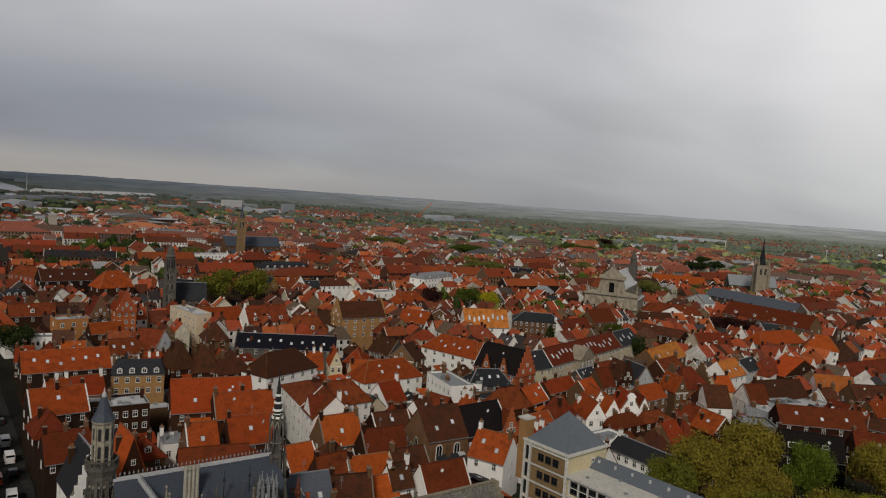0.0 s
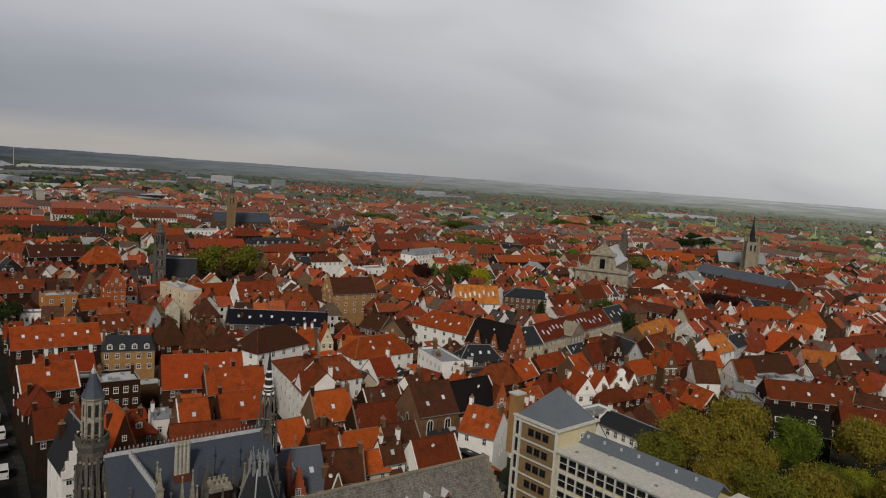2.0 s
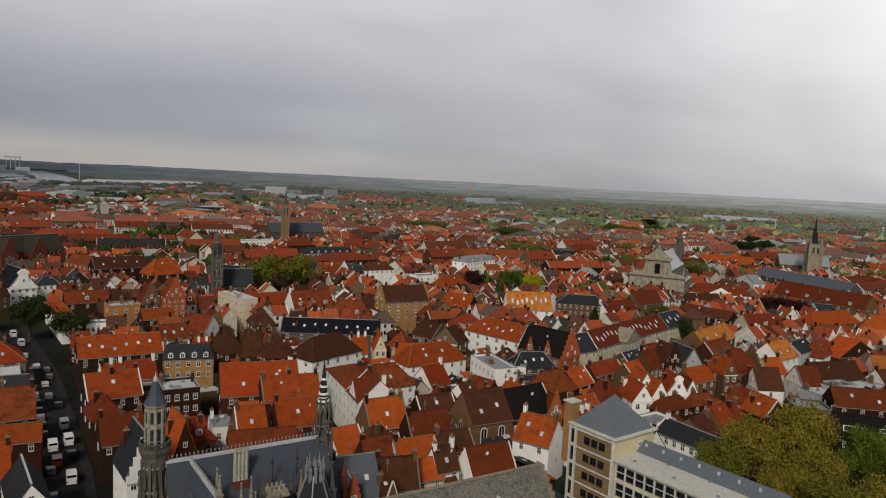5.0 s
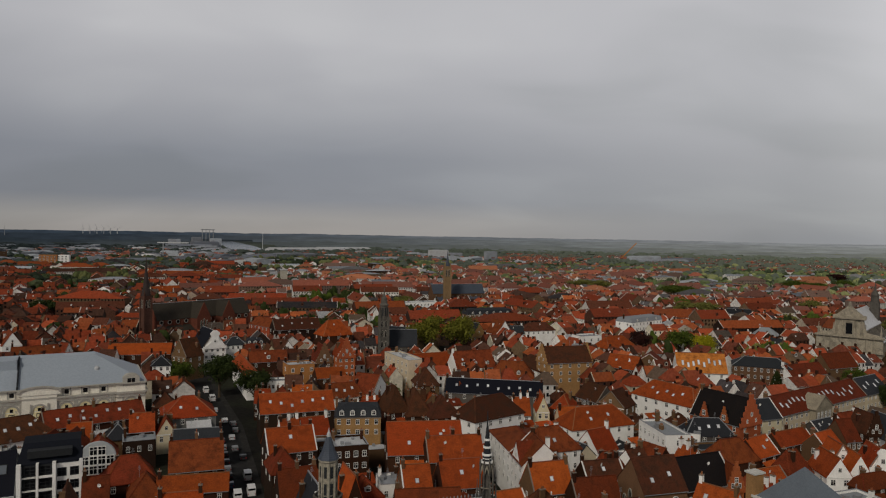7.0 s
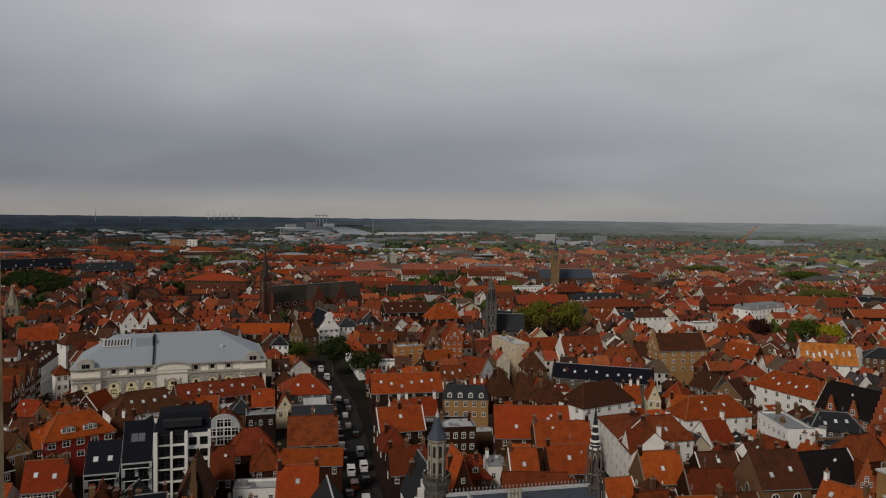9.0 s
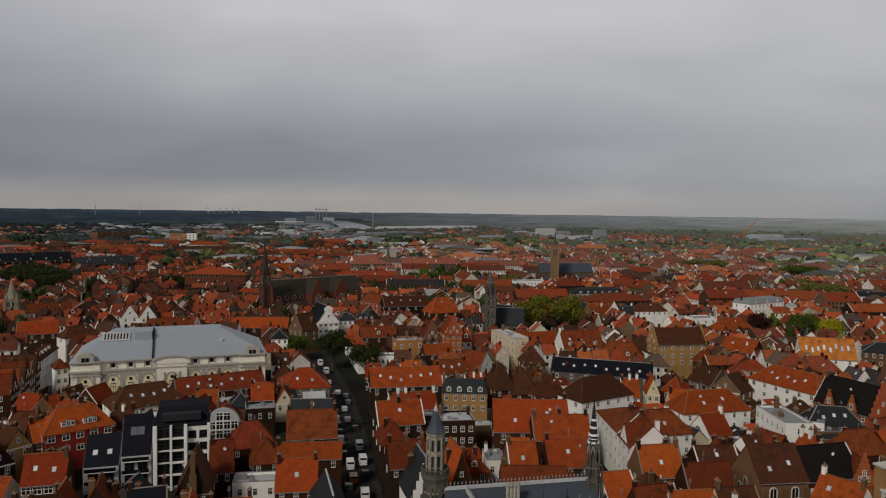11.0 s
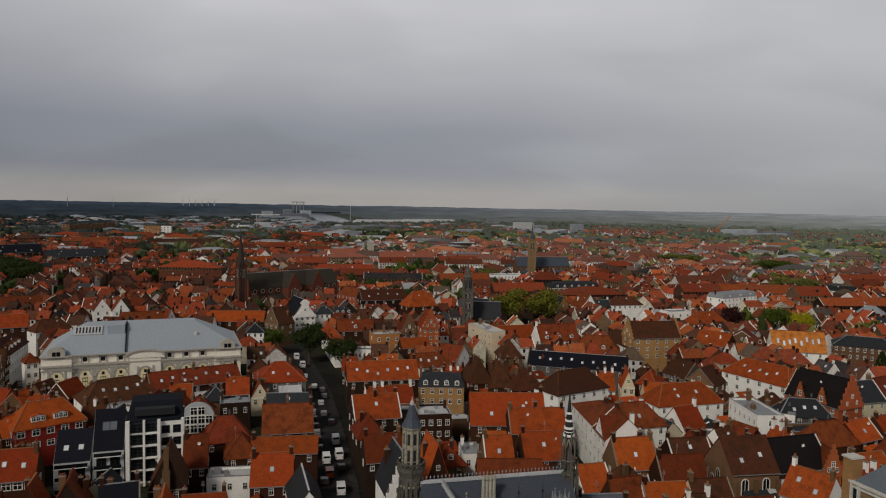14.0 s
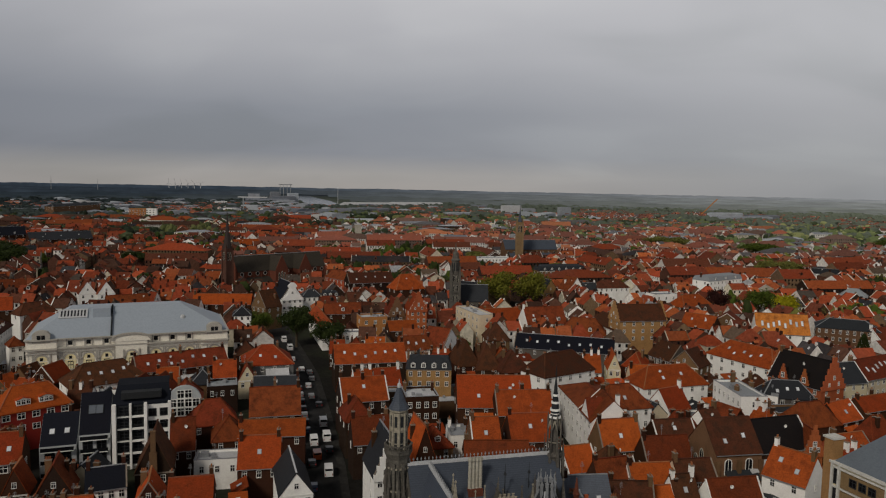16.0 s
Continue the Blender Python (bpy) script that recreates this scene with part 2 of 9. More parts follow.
# trim, metal, glass
surface("trim", (0.74, 0.73, 0.69), 0.7, 0.25, 0.06, 0.5, 3.0, 0.0, 0.08, None, 0.0)
surface("zinc", (0.30, 0.31, 0.32), 0.5, 0.3, 0.12, 0.5, 3.0, 0.0, 0.1, None, 0.0, 0.3)
surface("mortar", (0.24, 0.20, 0.16), 0.9, 0.4, 0.25, 0.6, 4.0, 0.0, 0.1, None, 0.0)
surface("pot", (0.30, 0.11, 0.05), 0.85, 0.3, 0.2, 0.8, 5.0, 0.01, 0.2, None, 0.0)
surface("iron", (0.03, 0.032, 0.034), 0.6, 0.2, 0.2, 1.0, 5.0, 0.0, 0.1, None, 0.0)
surface("pane", (0.008, 0.009, 0.011), 0.1, 0.2, 0.1, 0.6, 3.0, 0.0, 0.3, None, 0.0, spec=0.3)
# pale base stands in for sky reflected in the roof lights
surface("skylight_glass", (0.66, 0.68, 0.70), 0.25, 0.2, 0.05, 0.6, 3.0, 0.0, 0.3, None, 0.0, spec=0.7)
surface("lunette", (0.30, 0.26, 0.15), 0.6, 0.25, 0.15, 0.6, 3.0, 0.0, 0.05, None, 0.0)
surface("belfry_stone", (0.44, 0.35, 0.22), 0.9, 0.55, 0.45, 1.4, 9.0, 0.0, 0.03, (0.09, 0.07, 0.045), 0.8)
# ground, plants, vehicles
# ground base lowered to near black so gaps between houses read as shaded
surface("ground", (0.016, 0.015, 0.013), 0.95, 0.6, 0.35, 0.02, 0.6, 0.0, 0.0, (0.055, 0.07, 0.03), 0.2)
surface("fields", (0.030, 0.040, 0.034), 0.95, 0.8, 0.3, 0.004, 0.06, 0.0, 0.0, (0.05, 0.068, 0.058), 0.0)
surface("asphalt", (0.022, 0.022, 0.022), 0.8, 0.45, 0.3, 0.25, 4.0, 0.0, 0.0, (0.05, 0.048, 0.045), 0.1)
surface("paving", (0.030, 0.029, 0.027), 0.9, 0.4, 0.3, 0.4, 4.0, 0.0, 0.05, (0.08, 0.078, 0.07), 0.2)
surface("water", (0.10, 0.12, 0.14), 0.12, 0.2, 0.05, 0.01, 0.1, 0.0, 0.0, None, 0.0, spec=0.6)
surface("bark", (0.08, 0.06, 0.042), 0.95, 0.4, 0.4, 1.0, 6.0, 0.01, 0.15, None, 0.5)
for leaf, col in (("leaf_olive", (0.225, 0.182, 0.026)), ("leaf_moss", (0.150, 0.155, 0.022)), ("leaf_green", (0.075, 0.105, 0.016)), ("leaf_dark", (0.032, 0.046, 0.012)), ("leaf_spring", (0.36, 0.33, 0.014)), ("leaf_pale", (0.17, 0.17, 0.042)), ("leaf_lime", (0.145, 0.145, 0.020)), ("leaf_copper", (0.038, 0.014, 0.012)), ("leaf_fresh", (0.105, 0.145, 0.016)), ("leaf_acid", (0.25, 0.27, 0.025))):
    surface(leaf, col, 0.7, 0.75, 0.3, 0.3, 1.2, 0.012, 0.2, tuple(c * 0.42 for c in col), 0.0, island=True)
surface("far_wood", (0.024, 0.034, 0.036), 0.95, 0.5, 0.4, 0.01, 0.12, 0.02, 0.3, (0.034, 0.044, 0.040), 0.0, island=True)
for paint, col in (("van_white", (0.75, 0.75, 0.74)), ("car_black", (0.02, 0.021, 0.023)), ("car_grey", (0.16, 0.165, 0.17)), ("car_silver", (0.42, 0.43, 0.44)), ("van_orange", (0.5, 0.10, 0.02)), ("car_blue", (0.03, 0.05, 0.10))):
    surface(paint, col, 0.3, 0.1, 0.04, 0.8, 6.0, 0.0, 0.05, None, 0.0, spec=0.5)
surface("tyre", (0.02, 0.02, 0.02), 0.9, 0.2, 0.2, 2.0, 6.0, 0.0, 0.05, None, 0.0)
surface("tail_red", (0.35, 0.015, 0.01), 0.35, 0.1, 0.05, 2.0, 6.0, 0.0, 0.05, None, 0.0)
choice_surface("far_roof", [(0.0, (0.36, 0.082, 0.030)), (0.24, (0.27, 0.062, 0.026)), (0.44, (0.17, 0.046, 0.025)), (0.60, (0.10, 0.045, 0.030)), (0.70, (0.055, 0.055, 0.06)), (0.76, (0.40, 0.095, 0.034)), (0.92, (0.12, 0.085, 0.062)), (0.97, (0.32, 0.33, 0.34))])
# these two are darkened in colour to stand in for western cloud shade
choice_surface("dimmed_roof", [(0.0, (0.27, 0.058, 0.020)), (0.20, (0.185, 0.043, 0.018)), (0.42, (0.105, 0.033, 0.018)), (0.60, (0.06, 0.030, 0.021)), (0.74, (0.028, 0.030, 0.034)), (0.80, (0.25, 0.055, 0.020)), (0.96, (0.08, 0.065, 0.055))])
choice_surface("dimmed_wall", [(0.0, (0.70, 0.67, 0.62)), (0.20, (0.09, 0.040, 0.025)), (0.5, (0.15, 0.095, 0.055)), (0.68, (0.04, 0.024, 0.018)), (0.88, (0.5, 0.44, 0.34))])
choice_surface("far_wall", [(0.0, (0.84, 0.82, 0.77)), (0.44, (0.11, 0.050, 0.030)), (0.60, (0.20, 0.13, 0.075)), (0.74, (0.045, 0.028, 0.020)), (0.86, (0.66, 0.60, 0.48))])
choice_surface("far_shed", [(0.0, (0.36, 0.39, 0.43)), (0.3, (0.26, 0.28, 0.31)), (0.55, (0.17, 0.19, 0.22)), (0.92, (0.60, 0.60, 0.60))])
WALL_WORDS = {"white": "white-painted", "cream": "cream-rendered", "grey": "grey-rendered", "greywash": "grey-washed", "greybrick": "grey brick", "brick": "brown brick", "redbrick": "red brick", "orangebrick": "orange brick", "darkbrick": "dark old brick", "yellowbrick": "yellow brick", "tan": "tan brick", "redpaint": "deep red-painted", "brown": "dark old brick", "black": "black-clad"}
ROOF_WORDS = {"orange": "bright orange tiled", "rust": "rust-orange tiled", "red": "dark red tiled", "brown": "mossy brown", "ochre": "ochre tiled", "slate": "grey slate", "navy": "blue-black slate", "black": "blackened tile", "blueslate": "blue-grey slate", "grey": "grey metal", "pale": "pale felt"}
WALL_MAT = {"grey": "grey_wall", "brown": "darkbrick"}
# outer town: distance haze put into the colours, paler and less saturated
choice_surface("hazed_roof", [(0.0, (0.33, 0.115, 0.068)), (0.22, (0.26, 0.093, 0.062)), (0.42, (0.19, 0.080, 0.060)), (0.6, (0.15, 0.094, 0.075)), (0.74, (0.12, 0.12, 0.125)), (0.80, (0.38, 0.135, 0.072)), (0.96, (0.26, 0.27, 0.28))])
choice_surface("hazed_wall", [(0.0, (0.78, 0.76, 0.73)), (0.38, (0.27, 0.18, 0.13)), (0.52, (0.36, 0.29, 0.22)), (0.68, (0.20, 0.15, 0.125)), (0.80, (0.60, 0.57, 0.51))])
surface("church_stone", (0.33, 0.30, 0.235), 0.9, 0.6, 0.35, 0.3, 2.0, 0.0, 0.08, (0.13, 0.12, 0.10), 0.5)
surface("grove", (0.040, 0.055, 0.024), 0.9, 0.4, 0.3, 0.05, 0.6, 0.03, 0.3, (0.065, 0.08, 0.055), 0.0, island=True)
surface("grove_pale", (0.075, 0.085, 0.028), 0.9, 0.4, 0.3, 0.05, 0.6, 0.03, 0.3, (0.08, 0.09, 0.055), 0.0, island=True)
surface("grove_dark", (0.020, 0.028, 0.018), 0.9, 0.4, 0.3, 0.05, 0.6, 0.02, 0.25, (0.04, 0.05, 0.035), 0.0, island=True)
surface("baroque_stone", (0.36, 0.32, 0.245), 0.9, 0.7, 0.35, 0.35, 2.0, 0.0, 0.08, (0.12, 0.108, 0.088), 0.5)
surface("church_brick", (0.145, 0.048, 0.030), 0.9, 0.4, 0.3, 0.3, 5.0, 0.0, 0.08, (0.09, 0.035, 0.024), 0.3)
surface("tower_brick", (0.25, 0.165, 0.085), 0.9, 0.45, 0.3, 0.3, 5.0, 0.0, 0.08, (0.12, 0.085, 0.055), 0.3)
surface("tower_dark", (0.105, 0.052, 0.038), 0.9, 0.4, 0.3, 0.3, 5.0, 0.0, 0.08, (0.05, 0.03, 0.024), 0.3)
surface("spire_slate", (0.060, 0.046, 0.042), 0.8, 0.4, 0.3, 0.3, 4.0, 0.0, 0.08, (0.04, 0.034, 0.032), 0.3, courses=4.0)
surface("church_roof", (0.050, 0.043, 0.034), 0.85, 0.5, 0.3, 0.3, 4.0, 0.0, 0.1, (0.035, 0.03, 0.024), 0.4, courses=5.0)
# grey stone, darkened further to stand in for shadow under the cornices
surface("theatre_stone", (0.44, 0.42, 0.37), 0.88, 0.4, 0.2, 0.3, 3.0, 0.0, 0.05, (0.34, 0.31, 0.25), 0.3)
surface("theatre_yellow", (0.84, 0.74, 0.44), 0.8, 0.3, 0.12, 0.5, 3.0, 0.0, 0.05, None, 0.1)

# ---- building tools ----
class Solid:
    """Collects faces, then becomes one mesh."""

    def __init__(self):
        self.v, self.f, self.m = [], [], []

    def face(self, pts, mat=0):
        n = len(self.v)
        self.v += [tuple(p) for p in pts]
        self.f.append(tuple(range(n, n + len(pts))))
        self.m.append(mat)

    def box(self, x, y, z, sx, sy, sz, mat=0, turn=0.0):
        """A box with its base's middle at x, y, z."""
        c, s = math.cos(turn), math.sin(turn)
        n = len(self.v)
        for k in (0, sz):
            for a, b in ((-1, -1), (1, -1), (1, 1), (-1, 1)):
                u, w = a * sx / 2, b * sy / 2
                self.v.append((x + u * c - w * s, y + u * s + w * c, z + k))
        for q in ((3, 2, 1, 0), (4, 5, 6, 7), (0, 1, 5, 4), (1, 2, 6, 5), (2, 3, 7, 6), (3, 0, 4, 7)):
            self.f.append(tuple(n + i for i in q))
            self.m.append(mat)

    def beam(self, a, b, w, t, mat=0):
        """A bar of width w and thickness t from a to b."""
        a, b = Vector(a), Vector(b)
        d = (b - a).normalized()
        side = d.cross(Vector((0, 0, 1)))
        side = side.normalized() if side.length > 1e-4 else Vector((1, 0, 0))
        up = side.cross(d)
        n = len(self.v)
        for p in (a, b):
            for i, j in ((-1, -1), (1, -1), (1, 1), (-1, 1)):
                self.v.append(tuple(p + side * (i * w / 2) + up * (j * t / 2)))
        for q in ((0, 1, 2, 3), (7, 6, 5, 4), (4, 5, 1, 0), (5, 6, 2, 1), (6, 7, 3, 2), (7, 4, 0, 3)):
            self.f.append(tuple(n + i for i in q))
            self.m.append(mat)

    def tube(self, x, y, rings, sides=8, mat=0, turn=0.0):
        """A turned body: rings of (radius, z), bottom to top."""
        n0 = len(self.v)
        for r, z in rings:
            for i in range(sides):
                a = turn + math.tau * i / sides
                self.v.append((x + r * math.cos(a), y + r * math.sin(a), z))
        for k in range(len(rings) - 1):
            for i in range(sides):
                j = (i + 1) % sides
                self.f.append((n0 + k * sides + i, n0 + k * sides + j, n0 + (k + 1) * sides + j, n0 + (k + 1) * sides + i))
                self.m.append(mat)
        self.f.append(tuple(n0 + i for i in reversed(range(sides))))
        self.m.append(mat)
        top = n0 + (len(rings) - 1) * sides
        self.f.append(tuple(top + i for i in range(sides)))
        self.m.append(mat)

    def sheet(self, faces, thick, mat=0):
        """Top faces (lists of points) given a thickness downwards, closed along their open edges."""
        pts, index = [], {}

        def at(p):
            key = tuple(round(c, 3) for c in p)
            if key not in index:
                index[key] = len(pts)
                pts.append(key)
            return index[key]

        loops = [[at(p) for p in f] for f in faces]
        n, k = len(self.v), len(pts)
        self.v += pts + [(x, y, z - thick) for x, y, z in pts]
        edges = {}
        for lp in loops:
            self.f.append(tuple(n + i for i in lp))
            self.f.append(tuple(n + k + i for i in reversed(lp)))
            self.m += [mat, mat]
            for a, b in zip(lp, lp[1:] + lp[:1]):
                edges[(a, b)] = True
        for a, b in edges:
            if (b, a) not in edges:
                self.f.append((n + b, n + a, n + k + a, n + k + b))
                self.m.append(mat)

    def plate(self, outline, y, thick, mat=0):
        """An upright plate: an outline in x and z, from y to y + thick."""
        n = len(self.v)
        k = len(outline)
        self.v += [(x, y, z) for x, z in outline] + [(x, y + thick, z) for x, z in outline]
        self.f.append(tuple(n + i for i in range(k)))
        self.f.append(tuple(n + k + i for i in reversed(range(k))))
        self.m += [mat, mat]
        for i in range(k):
            j = (i + 1) % k
            self.f.append((n + j, n + i, n + k + i, n + k + j))
            self.m.append(mat)

    def mesh(self, name, mats):
        me = bpy.data.meshes.new(name)
        me.from_pydata(self.v, [], self.f)
        for m in mats:
            me.materials.append(MATS[m])
        me.polygons.foreach_set("material_index", self.m)
        me.update()
        return me


def thing(name, x, y, turn=0.0, label="", category="", group="", kind="", z=0.0):
    ob = new(name)
    ob.empty_display_size = 0.5
    ob.matrix_basis = pose(x, y, z, 0, 0, turn)
    return tagged(ob, label, category, group, kind)


def part(name, solid, mats, parent=None, label="", m=None):
    """One mesh object under a thing or a part. solid: a Solid, or a mesh to share."""
    me = solid.mesh(name, mats) if isinstance(solid, Solid) else solid
    ob = new(name, me)
    ob.parent = parent
    if m is not None:
        ob.matrix_basis = m
    return tagged(ob, label)


def window_mesh(frame_mat="trim", mullions=1):
    """A window one metre square, facing -y: one moulded frame, proud of the wall, with panes set back in it."""
    s = Solid()
    xs = [-0.5, -0.41] + [v for i in range(mullions) for v in (-0.5 + (i + 1) / (mullions + 1) - 0.03, -0.5 + (i + 1) / (mullions + 1) + 0.03)] + [0.41, 0.5]
    zs = [-0.04, 0.08, 0.60, 0.66, 0.92, 1.0]
    out, back = -0.09, -0.02
    index = {}

    def at(x, y, z):
        key = (round(x, 4), round(y, 4), round(z, 4))
        if key not in index:
            index[key] = len(s.v)
            s.v.append(key)
        return index[key]

    def quad(pts, mat):
        s.f.append(tuple(at(*p) for p in pts))
        s.m.append(mat)

    nx, nz = len(xs) - 1, len(zs) - 1
    level = {(i, k): back if i % 2 and k % 2 else out for i in range(nx) for k in range(nz)}
    for (i, k), y in level.items():
        a, b, c, d = xs[i], xs[i + 1], zs[k], zs[k + 1]
        quad([(a, y, c), (b, y, c), (b, y, d), (a, y, d)], 1 if y == back else 0)
        for di, dk, p, q in ((-1, 0, (a, c), (a, d)), (1, 0, (b, c), (b, d)), (0, -1, (a, c), (b, c)), (0, 1, (a, d), (b, d))):
            other = level.get((i + di, k + dk), 0.02)
            if other > y:
                quad([(p[0], y, p[1]), (q[0], y, q[1]), (q[0], other, q[1]), (p[0], other, p[1])], 0)
    return s.mesh("window", [frame_mat, "pane"])


WINDOW = window_mesh()
WINDOW_STONE = window_mesh("pale_stone")
WINDOW_DARK = window_mesh("iron")


def arch_mesh(frame_mat, pane_mat, sides=10):
    """A round-headed window one metre wide and two high, facing -y."""
    s = Solid()
    outer = [(0.5 * math.cos(math.pi * i / sides), 1.5 + 0.5 * math.sin(math.pi * i / sides)) for i in range(sides + 1)]
    inner = [(0.4 * math.cos(math.pi * i / sides), 1.5 + 0.4 * math.sin(math.pi * i / sides)) for i in range(sides + 1)]
    o, n = [(0.5, 0.0)] + outer + [(-0.5, 0.0)], [(0.4, 0.0)] + inner + [(-0.4, 0.0)]
    for a, b, c, d in zip(o, o[1:], n[1:], n):
        s.plate([a, b, c, d], -0.09, 0.12)
    s.plate([(x, z) for x, z in n], -0.02, 0.03, 1)
    s.box(0, -0.03, 0, 0.06, 0.08, 1.85)
    return s.mesh("window", [frame_mat, pane_mat])


ARCH = arch_mesh("trim", "pane")
ARCH_STONE = arch_mesh("pale_stone", "pane")


def skylight_mesh():
    s = Solid()
    s.box(0, 0, 0, 0.9, 1.2, 0.1)
    s.box(0, 0, 0.1, 0.74, 1.04, 0.02, 1)
    return s.mesh("skylight", ["zinc", "skylight_glass"])


SKYLIGHT = skylight_mesh()


def broad_skylight_mesh():
    """A wide roof light in a white frame, one metre square."""
    s = Solid()
    for x, y, w, d in ((0, -0.46, 1.0, 0.08), (0, 0.46, 1.0, 0.08), (-0.475, 0, 0.05, 0.84), (0.475, 0, 0.05, 0.84)):
        s.box(x, y, 0, w, d, 0.14)
    s.box(0, 0, 0, 0.9, 0.84, 0.06, 1)
    return s.mesh("skylight", ["trim", "pane"])


BROAD_SKYLIGHT = broad_skylight_mesh()


def grey_skylight_mesh():
    """A wide roof light in a dark frame, one metre square."""
    s = Solid()
    for x, y, w, d in ((0, -0.47, 1.0, 0.06), (0, 0.47, 1.0, 0.06), (-0.48, 0, 0.04, 0.88), (0.48, 0, 0.04, 0.88), (0, 0, 0.03, 0.88)):
        s.box(x, y, 0, w, d, 0.12)
    s.box(0, 0, 0, 0.92, 0.88, 0.05, 1)
    return s.mesh("skylight", ["iron", "lead_roof"])


GREY_SKYLIGHT = grey_skylight_mesh()


def chimney_mesh(wall, pots):
    s = Solid()
    s.box(0, 0, -1.2, 0.75, 0.5 + 0.25 * pots, 2.6)
    s.box(0, 0, 1.4, 0.9, 0.65 + 0.25 * pots, 0.16, 1)
    for i in range(pots):
        s.tube(0, (i - (pots - 1) / 2) * 0.36, [(0.14, 1.56), (0.12, 1.95), (0.15, 2.02)], 8, 2)
    return s.mesh("chimney", [wall, "mortar", "pot"])


CHIMNEYS = [chimney_mesh("brick", 2), chimney_mesh("tan", 3), chimney_mesh("brick", 1), chimney_mesh("white", 2)]


def dish_mesh():
    s = Solid()
    s.tube(0, 0, [(0.04, 0.0), (0.04, 0.5)], 5, 1)
    n0 = len(s.v)
    for r, y in ((0.05, -0.1), (0.25, -0.16), (0.42, -0.28)):
        s.v += [(r * math.cos(math.tau * i / 10), y, 0.7 + r * math.sin(math.tau * i / 10)) for i in range(10)]
    for k in range(2):
        for i in range(10):
            j = (i + 1) % 10
            s.f.append((n0 + k * 10 + i, n0 + k * 10 + j, n0 + k * 10 + 10 + j, n0 + k * 10 + 10 + i))
            s.m.append(0)
    s.beam((0, -0.1, 0.5), (0, -0.1, 0.7), 0.05, 0.05, 1)
    return s.mesh("satellite_dish", ["trim", "zinc"])


def antenna_mesh():
    s = Solid()
    s.tube(0, 0, [(0.03, -0.3), (0.025, 2.6)], 5)
    for i in range(6):
        s.beam((-0.4 + 0.03 * i, 0.0, 1.6 + i * 0.17), (0.4 - 0.03 * i, 0.0, 1.6 + i * 0.17), 0.03, 0.03)
    return s.mesh("antenna", ["zinc"])


DISH, ANTENNA = dish_mesh(), antenna_mesh()


def roof_faces(w, d, h, rise, ridge, over):
    """The top faces of a roof over a body w wide and d deep."""
    a, b = w / 2 + 0.12, d / 2 + over
    drop = rise * over / (d / 2)
    if ridge == "along":
        z0, z1 = h - drop, h + rise
        return [[(-a, -b, z0), (a, -b, z0), (a, 0, z1), (-a, 0, z1)], [(a, b, z0), (-a, b, z0), (-a, 0, z1), (a, 0, z1)]]
    if ridge == "across":
        a, b = w / 2 + over * 0.6, d / 2 + 0.12
        z0, z1 = h - rise * over * 0.6 / (w / 2), h + rise
        return [[(-a, b, z0), (-a, -b, z0), (0, -b, z1), (0, b, z1)], [(a, -b, z0), (a, b, z0), (0, b, z1), (0, -b, z1)]]
    if ridge == "hip":
        a = w / 2 + over
        z0, z1 = h - drop, h + rise
        if w >= d:
            e = max(w / 2 - d / 2 * 0.85, 0.3)
            l, r = (-e, 0, z1), (e, 0, z1)
            return [[(-a, -b, z0), (a, -b, z0), r, l], [(a, b, z0), (-a, b, z0), l, r], [(a, -b, z0), (a, b, z0), r], [(-a, b, z0), (-a, -b, z0), l]]
        e = max(d / 2 - w / 2 * 0.85, 0.3)
        f, k = (0, -e, z1), (0, e, z1)
        return [[(-a, -b, z0), (a, -b, z0), f], [(a, b, z0), (-a, b, z0), k], [(a, -b, z0), (a, b, z0), k, f], [(-a, b, z0), (-a, -b, z0), f, k]]
    a, b = w / 2 + 0.2, d / 2 + 0.2
    i, zm, z1 = 1.1, h + rise * 0.72, h + rise
    A, B = a - i, b - i
    lo = [(-a, -b, h), (a, -b, h), (a, b, h), (-a, b, h)]
    mid = [(-A, -B, zm), (A, -B, zm), (A, B, zm), (-A, B, zm)]
    out = [[lo[k], lo[(k + 1) % 4], mid[(k + 1) % 4], mid[k]] for k in range(4)]
    e = max(A - B * 0.8, 0.3)
    l, r = (-e, 0, z1), (e, 0, z1)
    return out + [[mid[0], mid[1], r, l], [mid[2], mid[3], l, r], [mid[1], mid[2], r], [mid[3], mid[0], l]]


HOUSES = []


def put_windows(ob, width, y, h, rows, cols, ww, turn=0.0, mesh=None, storey=3.1, wh=1.65):
    for r in range(rows):
        z = h - 2.45 - r * storey
        if z < 0.6:
            break
        for c in range(cols):
            x = (c + 0.5) * width / cols - width / 2
            part("window", mesh or WINDOW, None, ob, "", pose(0, 0, 0, 0, 0, turn) @ pose(x, -y, z) @ Matrix.Diagonal((ww, 1, wh * (0.94 if r else 1.0), 1)))


